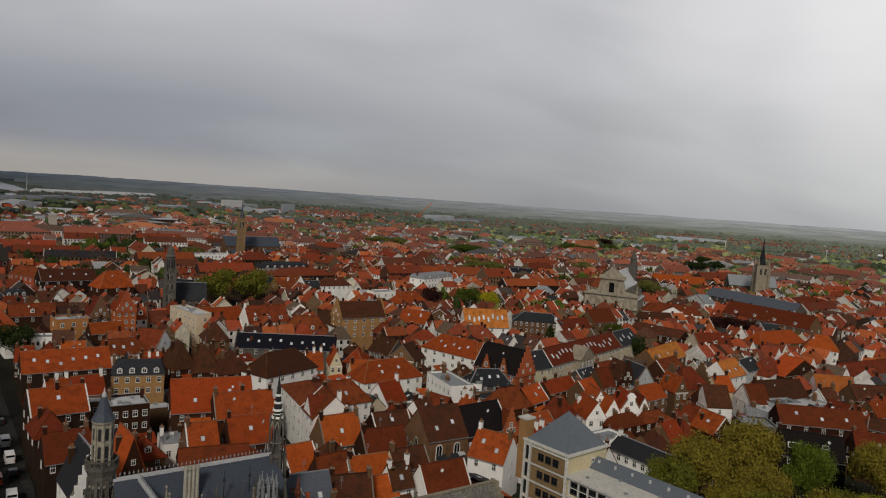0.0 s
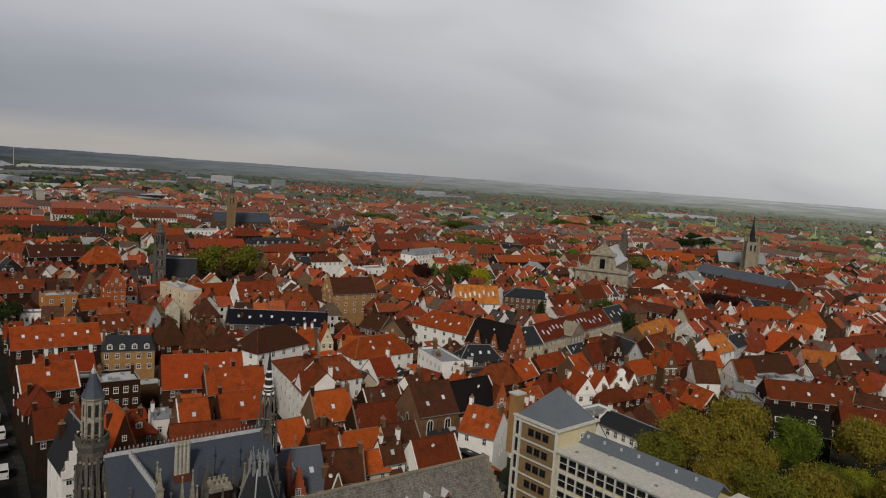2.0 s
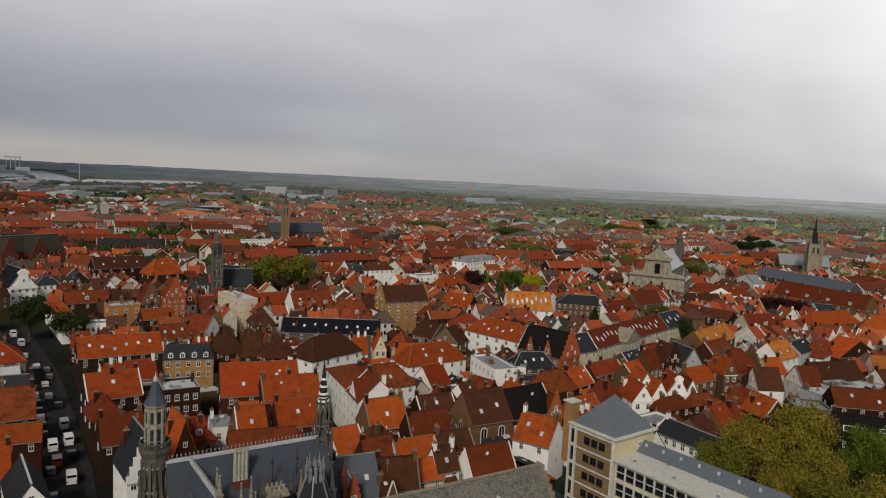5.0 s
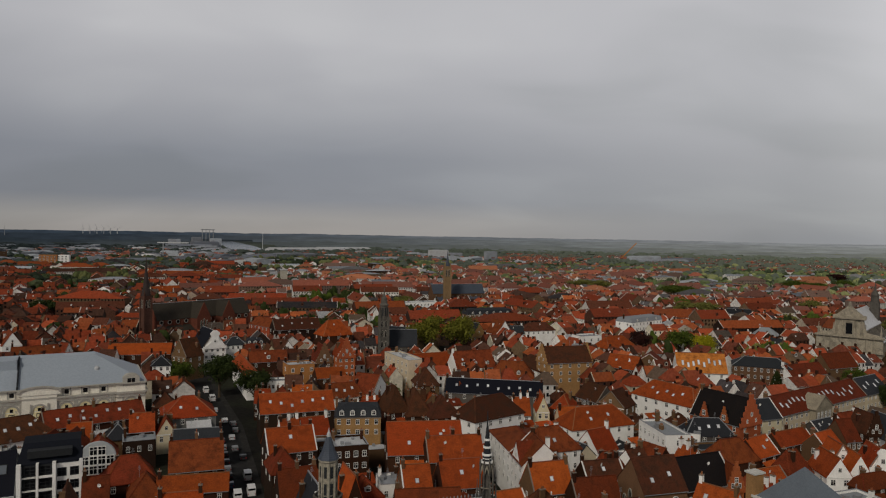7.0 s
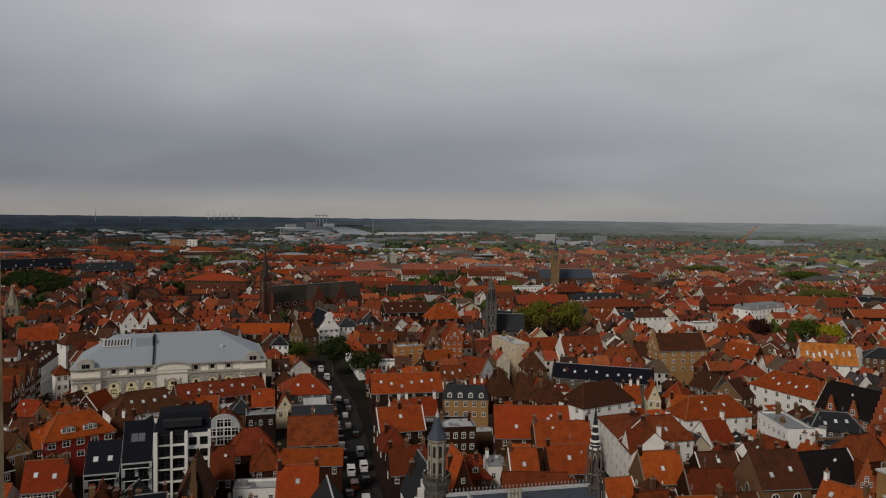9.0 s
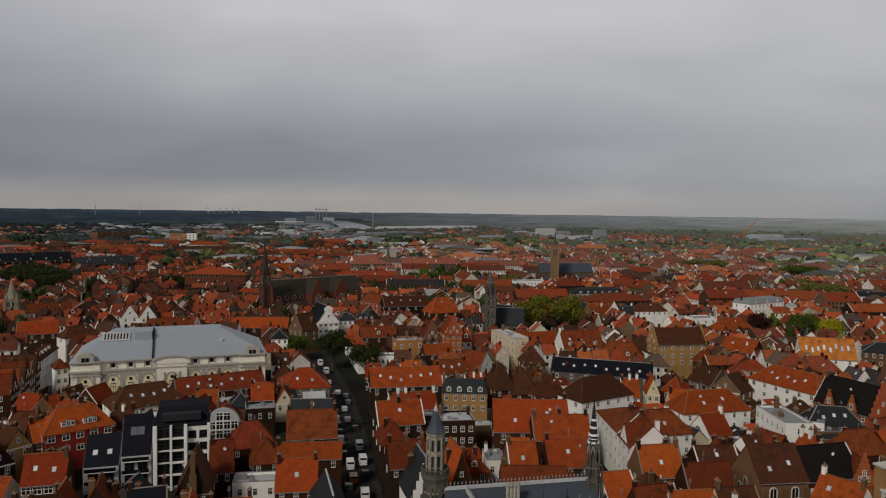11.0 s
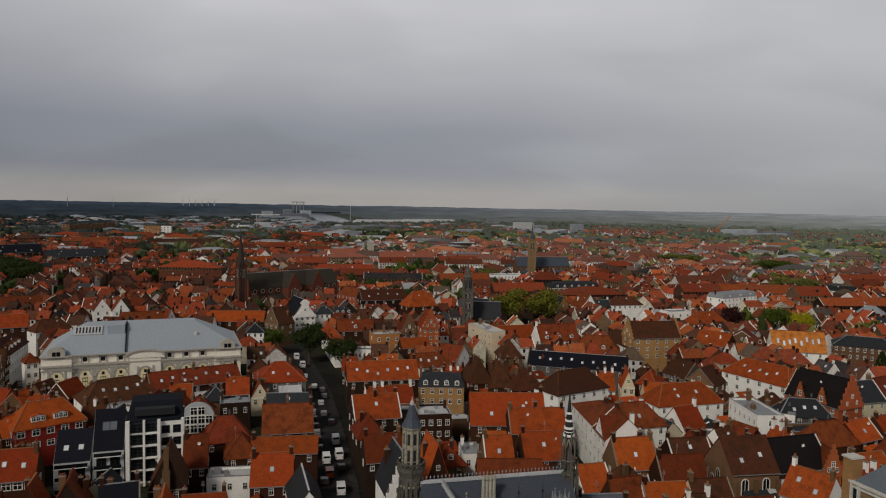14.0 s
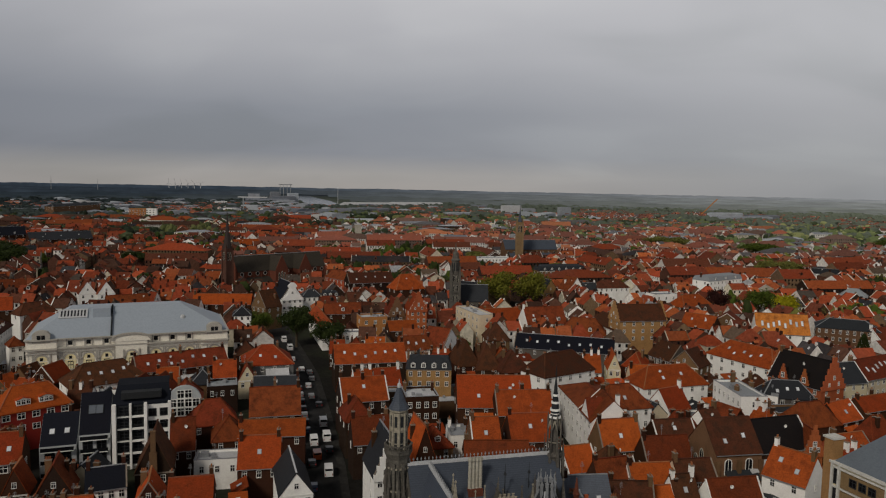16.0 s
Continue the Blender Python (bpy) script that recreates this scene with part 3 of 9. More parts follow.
def house(x, y, turn, w, d, h, rise, ridge, wall, roof, rows=1, cols=3, sky=0, dorm=0, chim=1, step=0, curved=0, winw=1.05, group="town houses", sides=True, stack=0, wing=0, arch=0, big=0, dormw=1.5, cap=None, step_dorm=0, skyl=1.0):
    rnd = random.Random(int(x * 13 + y * 7))
    wm = WALL_MAT.get(wall, wall)
    kind_words = {"hip": "hipped", "along": "gabled", "across": "gable-fronted", "mansard": "mansard", "flat": "flat"}[ridge]
    extra = "stepped gables" if step else "bell gable" if curved else "several dormers" if dorm > 1 else "several skylights" if sky > 1 else "brick chimneys" if chim > 1 else "white windows" if rows > 1 else "plain eaves"
    ob = thing("house", x, y, turn, f"{WALL_WORDS[wall]} house with {ROOF_WORDS[roof]} {kind_words} roof, {extra}", "house", group)
    HOUSES.append((x, y, turn, w, d))
    s = Solid()
    s.box(0, 0, -0.5, w, d, h + 0.5)
    zr = h + rise - 0.3
    if ridge == "along":
        for sx in (-1, 1):
            g = [(sx * w / 2, -d / 2, h), (sx * w / 2, d / 2, h), (sx * w / 2, 0, zr)]
            i = [(sx * (w / 2 - 0.3), p[1], p[2]) for p in g]
            s.face(g if sx > 0 else g[::-1])
            s.face([g[0], g[2], i[2], i[0]]), s.face([g[2], g[1], i[1], i[2]])
    elif ridge == "across":
        for sy in (-1, 1):
            g = [(-w / 2, sy * d / 2, h), (w / 2, sy * d / 2, h), (0, sy * d / 2, zr)]
            i = [(p[0], sy * (d / 2 - 0.3), p[2]) for p in g]
            s.face(g if sy < 0 else g[::-1])
            s.face([g[0], g[2], i[2], i[0]]), s.face([g[2], g[1], i[1], i[2]])
    elif ridge == "flat":
        for bx, by, sx, sy in ((0, -d / 2 + 0.15, w, 0.3), (0, d / 2 - 0.15, w, 0.3), (-w / 2 + 0.15, 0, 0.3, d - 0.6), (w / 2 - 0.15, 0, 0.3, d - 0.6)):
            s.box(bx, by, h + 0.004, sx, sy, 0.7)
    if ridge != "flat":
        s.box(0, -d / 2 - 0.06, h - 0.55, w - 0.02, 0.12, 0.32, 1)
    part("wall", s, [wm, "trim" if wall in ("white", "cream", "grey", "greywash") or rnd.random() < 0.3 else "mortar"], ob)
    # roof, with ridge tiles, verges and gutters
    r = Solid()
    if ridge == "flat":
        r.box(0, 0, h + 0.01, w - 0.64, d - 0.64, 0.12)
        for _ in range(3):
            r.box(rnd.uniform(-0.35, 0.35) * w, rnd.uniform(-0.3, 0.3) * d, h + 0.12, rnd.uniform(0.6, 1.8), rnd.uniform(0.6, 1.6), rnd.uniform(0.4, 1.1), 2)
        for bx, by, sx, sy in ((0, -d / 2 + 0.15, w + 0.12, 0.42), (0, d / 2 - 0.15, w + 0.12, 0.42), (-w / 2 + 0.15, 0, 0.42, d - 0.72), (w / 2 - 0.15, 0, 0.42, d - 0.72)):
            r.box(bx, by, h + 0.705, sx, sy, 0.08, 2)
    else:
        over = 0.35
        faces = roof_faces(w, d, h, rise, ridge, over)
        r.sheet(faces, 0.22)
        z1 = h + rise
        cap = cap or (roof if roof in ("brown", "red", "black") else "pot" if roof in ("orange", "rust", "ochre") else "zinc")
        edge = "mortar" if rnd.random() < 0.62 else "trim"

        def bar(name, a, b, wd, th, mat):
            q = Solid()
            q.beam(a, b, wd, th)
            part(name, q, [mat], ob)

        if ridge == "along":
            bar("ridge_tiles", (-w / 2 - 0.1, 0, z1 + 0.02), (w / 2 + 0.1, 0, z1 + 0.02), 0.34, 0.16, cap)
            for sx in (-1, 1):
                if rnd.random() < (0.55 if wall in ("white", "cream") else 0.3):
                    bar("verge", (sx * w / 2, -(d / 2 + over), h - rise * over / (d / 2) + 0.06), (sx * w / 2, 0, z1 + 0.06), 0.3, 0.2, edge)
            bar("gutter", (-w / 2, -(d / 2 + over + 0.07), h - rise * over / (d / 2) - 0.13), (w / 2, -(d / 2 + over + 0.07), h - rise * over / (d / 2) - 0.13), 0.14, 0.14, "zinc")
        elif ridge == "across":
            bar("ridge_tiles", (0, -d / 2 - 0.1, z1 + 0.02), (0, d / 2 + 0.1, z1 + 0.02), 0.34, 0.16, cap)
            for sx in (-1, 1) if rnd.random() < 0.4 else ():
                bar("verge", (sx * (w / 2 + 0.1), -d / 2, h + 0.06), (0, -d / 2, z1 + 0.06), 0.3, 0.2, edge)
        elif ridge == "hip":
            for f in faces:
                tops = [p for p in f if p[2] > h + rise - 0.01]
                lows = [p for p in f if p[2] < h]
                bar("hip_tiles", Vector(lows[0]) + Vector((0, 0, 0.03)), Vector(tops[-1]) + Vector((0, 0, 0.03)), 0.3, 0.14, cap)
            k0, k1 = (faces[0][3], faces[0][2]) if w >= d else (faces[0][2], faces[1][2])
            bar("ridge_tiles", Vector(k0), Vector(k1), 0.34, 0.16, cap)
    part("roof", r, [roof, roof, "zinc"], ob)
    # windows on the four sides
    put_windows(ob, w, d / 2, h, rows, cols, winw)
    if sides and d >= 7:
        n = max(1, int(d / 5))
        for tu in (90, -90):
            put_windows(ob, d, w / 2, h, min(rows, 2), n, winw, tu)
    if ridge in ("across",) and not curved:
        part("window", WINDOW, None, ob, "", pose(0, -d / 2 - (0.4 if step else 0.0), h + rise * 0.22) @ Matrix.Diagonal((0.9, 1, 1.2, 1)))
    if step or curved:
        span, ends = (w, [(-d / 2 - 0.4, 0)]) if ridge == "across" else (d, [(-w / 2 - 0.4, 90), (-w / 2 - 0.4, -90)])
        for yy, tu in ends:
            g = Solid()
            half = span / 2 + 0.15
            if step:
                n = 6
                pts = [(-half, h - 1.0)]
                for i in range(n):
                    zz = h + 0.4 + (rise + 0.9) * i / (n - 1)
                    xa, xb = -half * (1 - i / n), -half * (1 - (i + 1) / n)
                    pts += [(xa, zz), (min(xb, -0.5), zz)] if i == n - 1 else [(xa, zz), (xb, zz)]
                pts = pts + [(-a, b) for a, b in reversed(pts)]
            else:
                prof = [(1.0, -1.0), (1.0, 0.3), (0.9, 0.32), (0.72, 0.9), (0.5, 1.6), (0.36, 2.7), (0.34, rise * 0.72), (0.42, rise * 0.75), (0.42, rise * 0.84), (0.3, rise * 0.93), (0.15, rise * 1.02)]
                pts = [(-half * a, h + b) for a, b in prof]
                pts = pts + [(-a, b) for a, b in reversed(pts)]
            g.plate(pts[::-1], yy, 0.45)
            gb = part("gable", g, [wm], ob, "", pose(0, 0, 0, 0, 0, tu))
            part("window", WINDOW, None, gb, "", pose(0, yy, h + rise * 0.28) @ Matrix.Diagonal((1.0, 1, 1.3, 1)))
            if step:
                for sx in (-1, 1):
                    part("window", WINDOW, None, gb, "", pose(sx * span * 0.2, yy, h + 0.2) @ Matrix.Diagonal((0.8, 1, 1.2, 1)))
    for i in range(arch):
        part("arched_window", ARCH, None, ob, "", pose(((i + 0.5) / arch - 0.5) * w * 0.9, -d / 2 - 0.02, h - 5.2) @ Matrix.Diagonal((1.9, 1, 1.9, 1)))
    slope = math.degrees(math.atan2(rise, d / 2))
    if ridge == "mansard":
        slope = math.degrees(math.atan2(rise * 0.72, 1.1))
    for i in range(sky):
        f = 0.3 + 0.3 * rnd.random()
        u = ((i + 0.5) / sky - 0.5) * (w * (0.86 if ridge != "hip" else 0.6))
        if ridge == "flat":
            part("skylight", SKYLIGHT, None, ob, "", pose(u, 0, h + 0.12))
        elif ridge == "across":
            part("skylight", SKYLIGHT, None, ob, "", pose(-w / 4, ((i + 0.5) / sky - 0.5) * d * 0.7, h + rise / 2 + 0.02, 0, -math.degrees(math.atan2(rise, w / 2)), 0))
        else:
            part("skylight", BROAD_SKYLIGHT if big else SKYLIGHT, None, ob, "", pose(u, -d / 2 * (1 - f), h + rise * f + 0.02, slope) @ (Matrix.Diagonal((4.6 - 3.0 * i, 1.7 - 0.5 * i, 1, 1)) if big else Matrix.Diagonal((1.0 + 0.12 * (skyl - 1.0), skyl, 1, 1))))
    for i in range(dorm):
        u = ((i + 0.5) / dorm - 0.5) * (w * (0.92 if ridge != "hip" else 0.62))
        dr = Solid()
        dw, dh, dz = dormw, 1.5, h + (0.35 if ridge == "mansard" else 0.9)
        yf = -d / 2 - 0.05 if ridge == "mansard" else -d / 2 * (1 - 0.9 / rise) - 0.1
        back = 2.4
        dr.box(0, back / 2, 0, dw, back, dh, 0)
        dr.sheet([[(-dw / 2 - 0.15, -0.2, dh - 0.02), (0, -0.2, dh + 0.55), (0, back + 0.4, dh + 0.55), (-dw / 2 - 0.15, back, dh - 0.02)][::-1], [(dw / 2 + 0.15, -0.2, dh - 0.02), (0, -0.2, dh + 0.55), (0, back + 0.4, dh + 0.55), (dw / 2 + 0.15, back, dh - 0.02)]], 0.12, 1)
        dr.face([(-dw / 2, -0.02, dh), (dw / 2, -0.02, dh), (0, -0.02, dh + 0.45)], 0)
        do = part("dormer", dr, ["trim", roof], ob, "white dormer with a small gabled roof", pose(u, yf, dz))
        lights = max(1, int(dormw / 1.05))
        for q in range(lights):
            part("window", WINDOW, None, do, "", pose((q - (lights - 1) / 2) * dormw / lights, -0.02, 0.2) @ Matrix.Diagonal((min(1.1, dormw / lights * 0.86), 1, 1.2, 1)))
    for i in range(step_dorm):
        u, gw, gh = ((i + 0.5) / step_dorm - 0.5) * w * 0.8, 3.4, 5.2
        q = Solid()
        pts = [(-gw / 2, -1.2)]
        for k in range(5):
            pts += [(-gw / 2 * (1 - k / 5), gh * (k + 1) / 5 - 0.6), (-gw / 2 * (1 - (k + 1) / 5) - (0.25 if k == 4 else 0), gh * (k + 1) / 5 - 0.6)]
        q.plate((pts + [(-a, b) for a, b in reversed(pts)])[::-1], -0.25, 0.4)
        q.sheet([[(-gw / 2, 3.6, 0.2), (-gw / 2, 0.1, 0.2), (0, 0.1, 3.4), (0, 3.6, 3.4)], [(gw / 2, 0.1, 0.2), (gw / 2, 3.6, 0.2), (0, 3.6, 3.4), (0, 0.1, 3.4)]], 0.2, 1)
        do = part("dormer", q, [wm, roof], ob, "crow-stepped brick dormer gable", pose(u, -d / 2, h))
        part("window", WINDOW, None, do, "", pose(0, -0.25, 0.3) @ Matrix.Diagonal((1.2, 1, 1.7, 1)))
    chim += rnd.randrange(2) if chim else 0
    for i in range(chim):
        me = CHIMNEYS[rnd.randrange(4) if wall == "white" else rnd.randrange(3)]
        sx = (-1, 1)[i % 2] if i < 2 else 0
        if ridge == "across":
            m = pose(sx * w * 0.25, d * (0.1 + 0.25 * rnd.random()), h + rise * 0.55, 0, 0, 90)
        elif ridge == "flat":
            m = pose(sx * (w / 2 - 0.6), d * 0.25, h + 1.2)
        elif ridge == "hip":
            m = pose(sx * w * 0.22, d * 0.12, h + rise * 0.72)
        else:
            m = pose(sx * (w / 2 - 0.5), d * 0.05 * rnd.uniform(-1, 2), h + rise - 0.25)
        part("chimney", me, None, ob, "", m @ Matrix.Diagonal((1, 1, rnd.uniform(0.8, 1.3), 1)))
    if stack:
        k = Solid()
        k.box(0, -d / 2 - 0.5, 0, 1.5, 1.1, h + rise * 0.55)
        k.box(0, -d / 2 - 0.4, h + rise * 0.55, 1.0, 0.8, rise * 0.5 + 0.6)
        k.box(0, -d / 2 - 0.4, h + rise * 1.05 + 0.6, 1.2, 1.0, 0.2)
        part("chimney_breast", k, ["tan"], ob, "tall tan brick chimney climbing the gable")
    wr = random.Random(int(x * 5 + y * 3))
    if not wing and ridge == "along" and w > 8.5 and not step and sides and group != "town houses" and wr.random() < 0.55:
        wing = -1
    for i in range(abs(wing)):
        if wing > 0:
            ww, out, wh, u, rz = w / wing * 0.62, 0.12, h, ((i + 0.5) / wing - 0.5) * w, rise * 0.86
        else:
            ww, out, wh = wr.uniform(3.6, 4.8), wr.uniform(2.2, 4.2), h - wr.uniform(1.2, 2.6)
            u, rz = wr.choice((-1, 1)) * (w / 2 - ww / 2 - 0.4), wr.uniform(2.2, 3.0)
        y0, y1 = -d / 2 - out, -d / 2 + max(0.0, (wh + rz - h) / rise) * d / 2 + 0.1
        q = Solid()
        foot = wh - 0.3 if wing > 0 else -0.4
        q.plate([(-ww / 2, foot), (ww / 2, foot), (ww / 2, wh), (0, wh + rz - 0.25), (-ww / 2, wh)], y0, max(out, 0.3) + 0.2)
        q.sheet([[(-ww / 2 - 0.25, y1, wh - 0.2), (-ww / 2 - 0.25, y0 - 0.12, wh - 0.2), (0, y0 - 0.12, wh + rz), (0, y1, wh + rz)], [(ww / 2 + 0.25, y0 - 0.12, wh - 0.2), (ww / 2 + 0.25, y1, wh - 0.2), (0, y1, wh + rz), (0, y0 - 0.12, wh + rz)]], 0.18, 1)
        wo = part("cross_wing", q, [wm, roof], ob, "", pose(u, 0, 0))
        part("window", WINDOW, None, wo, "", pose(0, y0, wh + 0.2 if wing > 0 else wh - 1.9) @ Matrix.Diagonal((1.0, 1, 1.5, 1)))
    if sides and not wing and rows < 2 and ridge in ("along", "hip") and math.hypot(x, y) < 290 and wr.random() < 0.3:
        lw, ld, lz = w * wr.uniform(0.35, 0.7), wr.uniform(1.8, 3.2), h * wr.uniform(0.5, 0.68)
        u = wr.uniform(-0.5, 0.5) * (w - lw)
        q = Solid()
        q.box(u, -d / 2 - ld / 2, -0.4, lw, ld, lz + 0.2)
        q.sheet([[(u - lw / 2 - 0.2, -d / 2 - ld - 0.3, lz - 0.3), (u + lw / 2 + 0.2, -d / 2 - ld - 0.3, lz - 0.3), (u + lw / 2 + 0.2, -d / 2 + 0.1, lz + 1.5), (u - lw / 2 - 0.2, -d / 2 + 0.1, lz + 1.5)]], 0.16, 1)
        part("lean_to", q, [wr.choice(("white", "brick", "tan", wm)), wr.choice((roof, roof, "rust", "slate", "pale"))], ob, "low lean-to built against the wall")
    if rnd.random() < 0.4 and ridge != "flat":
        part("satellite_dish", DISH, None, ob, "small white satellite dish", pose(rnd.uniform(-0.3, 0.3) * w, -d * 0.2, h + rise * 0.6 + 0.1, 0, 0, rnd.uniform(-40, 40)))
    if rnd.random() < 0.35:
        part("antenna", ANTENNA, None, ob, "thin roof antenna", pose(rnd.uniform(-0.2, 0.2) * w, 0, h + rise * (1 if ridge in ("along", "across") else 0.8)))
    return ob

# ---- the ground, the street, far water and the skyline ----
def disc(name, r0, r1, z, mat, steps=96, label="", kind="structure", category="ground", falls=0.0):
    s = Solid()
    ring = [(math.cos(math.tau * i / steps), math.sin(math.tau * i / steps)) for i in range(steps)]
    for i in range(steps):
        a, b = ring[i], ring[(i + 1) % steps]
        if r0 == 0:
            s.face([(0, 0, z), (a[0] * r1, a[1] * r1, z), (b[0] * r1, b[1] * r1, z)])
        else:
            s.face([(a[0] * r0, a[1] * r0, z), (a[0] * r1, a[1] * r1, z - falls), (b[0] * r1, b[1] * r1, z - falls), (b[0] * r0, b[1] * r0, z)])
    return tagged(part(name, s, [mat]), label, category, "", kind)


disc("ground", 0, 4950, 0.0, "fields", label="flat green and brown farmland to the horizon, paled eastwards for haze")
disc("town_ground", 0, 900, 0.05, "ground", label="yards, lanes and gardens between houses, colour darkened for shade")

STREET = [(-34.0, 128.0), (-46.5, 168.0), (-60.0, 205.0), (-77.0, 250.0), (-98.0, 295.0), (-118.0, 338.0), (-128.0, 372.0)]


def ribbon(name, path, half, z, mat, label, side=0.0, category="road", height=0.0):
    s = Solid()
    pts = [Vector((*p, 0)) for p in path]
    edge = []
    for i, p in enumerate(pts):
        d = (pts[min(i + 1, len(pts) - 1)] - pts[max(i - 1, 0)]).normalized()
        n = Vector((-d.y, d.x, 0))
        edge.append((p + n * (side + half), p + n * (side - half)))
    for (a, b), (c, e) in zip(edge, edge[1:]):
        q = [(b.x, b.y, z), (e.x, e.y, z), (c.x, c.y, z), (a.x, a.y, z)]
        if height:
            s.sheet([q], height)
        else:
            s.face(q)
    return tagged(part(name, s, [mat]), label, category, "", "structure")


ribbon("road", STREET, 3.6, 0.08, "asphalt", "dark asphalt street lined with parked vehicles")
ribbon("pavement", STREET, 1.0, 0.2, "paving", "grey stone pavement with a low kerb", 4.6, "pavement", 0.15)
ribbon("pavement", STREET, 1.0, 0.2, "paving", "grey stone pavement with a low kerb", -4.6, "pavement", 0.15)
ribbon("road", [(-225.0, 300.0), (-196.0, 235.0), (-178.0, 190.0), (-165.0, 150.0)], 3.2, 0.08, "asphalt", "narrow dark street beside the theatre")
ribbon("water", [(-600.0, 2130.0), (-655.0, 2350.0), (-880.0, 3000.0), (-1230.0, 3900.0), (-1500.0, 4600.0)], 60.0, 0.3, "water", "broad grey shipping canal leading away to the port", 0.0, "water")


def haze_paler_east(m, pale, west=-1800.0, east=3200.0):
    """Paints distance haze into a colour: dim in the west, paler eastwards over lighter spring green."""
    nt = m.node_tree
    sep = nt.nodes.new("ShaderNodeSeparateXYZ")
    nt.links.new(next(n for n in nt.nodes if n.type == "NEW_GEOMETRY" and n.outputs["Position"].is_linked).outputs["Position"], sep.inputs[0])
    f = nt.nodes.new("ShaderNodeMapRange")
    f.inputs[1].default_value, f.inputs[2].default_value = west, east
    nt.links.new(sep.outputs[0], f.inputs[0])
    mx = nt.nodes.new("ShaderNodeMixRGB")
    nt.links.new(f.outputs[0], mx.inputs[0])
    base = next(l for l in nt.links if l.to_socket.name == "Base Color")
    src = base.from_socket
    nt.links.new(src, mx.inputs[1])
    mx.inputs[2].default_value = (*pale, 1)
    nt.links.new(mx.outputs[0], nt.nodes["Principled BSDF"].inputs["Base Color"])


def fields_between(m):
    """Clearings, fields and roofs that break up a far belt of woods in uneven lighter patches."""
    nt = m.node_tree
    mp = nt.nodes.new("ShaderNodeMapping")
    mp.inputs["Scale"].default_value = (0.006, 0.006, 0.11)
    nt.links.new(next(n for n in nt.nodes if n.type == "NEW_GEOMETRY" and n.outputs["Position"].is_linked).outputs["Position"], mp.inputs[0])
    ns = nt.nodes.new("ShaderNodeTexNoise")
    ns.inputs["Scale"].default_value, ns.inputs["Detail"].default_value, ns.inputs["Roughness"].default_value = 1.0, 5.0, 0.7
    nt.links.new(mp.outputs[0], ns.inputs["Vector"])
    f = nt.nodes.new("ShaderNodeMapRange")
    f.inputs[1].default_value, f.inputs[2].default_value, f.inputs[3].default_value, f.inputs[4].default_value = 0.35, 0.68, 0.84, 1.28
    nt.links.new(ns.outputs[0], f.inputs[0])
    mx = nt.nodes.new("ShaderNodeMixRGB")
    mx.blend_type = "MULTIPLY"
    mx.inputs[0].default_value = 1.0
    base = next(l for l in nt.links if l.to_socket.name == "Base Color")
    nt.links.new(base.from_socket, mx.inputs[1])
    nt.links.new(f.outputs[0], mx.inputs[2])
    nt.links.new(mx.outputs[0], nt.nodes["Principled BSDF"].inputs["Base Color"])


# belt colours carry painted distance haze: bluer and paler the farther they stand
for name, near, pale in (("near_haze_belt", (0.033, 0.047, 0.062), (0.29, 0.317, 0.305)), ("mid_haze_belt", (0.042, 0.059, 0.082), (0.335, 0.366, 0.378)), ("far_haze_belt", (0.056, 0.080, 0.115), (0.37, 0.40, 0.43))):
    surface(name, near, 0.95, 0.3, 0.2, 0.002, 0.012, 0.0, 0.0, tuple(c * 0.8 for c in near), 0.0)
    haze_paler_east(MATS[name], pale)
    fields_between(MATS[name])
# distance haze put into the far wood and field colours, paler eastwards
haze_paler_east(MATS["far_wood"], (0.21, 0.245, 0.180), -1200.0, 2200.0)
haze_paler_east(MATS["fields"], (0.29, 0.31, 0.20), -1200.0, 2200.0)


def skyline(radius, low, top, seed, mat, label):
    """A belt of distant woods that closes the view all round, one of several behind each other."""
    rng = random.Random(seed)
    s = Solid()
    steps = 1500
    ragged = 0.6 if radius < 3800 else 0.14
    tops = []
    for i in range(steps):
        a = math.tau * i / steps
        n = noise.noise(Vector((math.cos(a) * 14, math.sin(a) * 14, seed))) + 0.5 * noise.noise(Vector((math.cos(a) * 70, math.sin(a) * 70, seed + 4.0)))
        tops.append(max(low + 0.5, low + (top - low) * (0.82 + ragged * n) + rng.uniform(-0.9, 0.9)))
    for i in range(steps):
        j = (i + 1) % steps
        a, b = math.tau * i / steps, math.tau * j / steps
        p, q = (math.cos(a), math.sin(a)), (math.cos(b), math.sin(b))
        if radius < 4300 and p[1] > 0 and abs(p[0] * radius - (-655 - 0.375 * (p[1] * radius - 2350))) < 170:
            continue
        for r0, z0, z1, r1, z2, z3 in ((radius, low - 1, low - 1, radius + 12, None, None), (radius + 12, None, None, radius + 60, low - 1, low - 1)):
            za, zb = (tops[i], tops[j]) if z0 is None else (z0, z1)
            zc, zd = (tops[i], tops[j]) if z2 is None else (z2, z3)
            s.face([(p[0] * r0, p[1] * r0, za), (q[0] * r0, q[1] * r0, zb), (q[0] * r1, q[1] * r1, zd), (p[0] * r1, p[1] * r1, zc)])
    tagged(part("backdrop", s, [mat]), label, "backdrop", "", "structure")


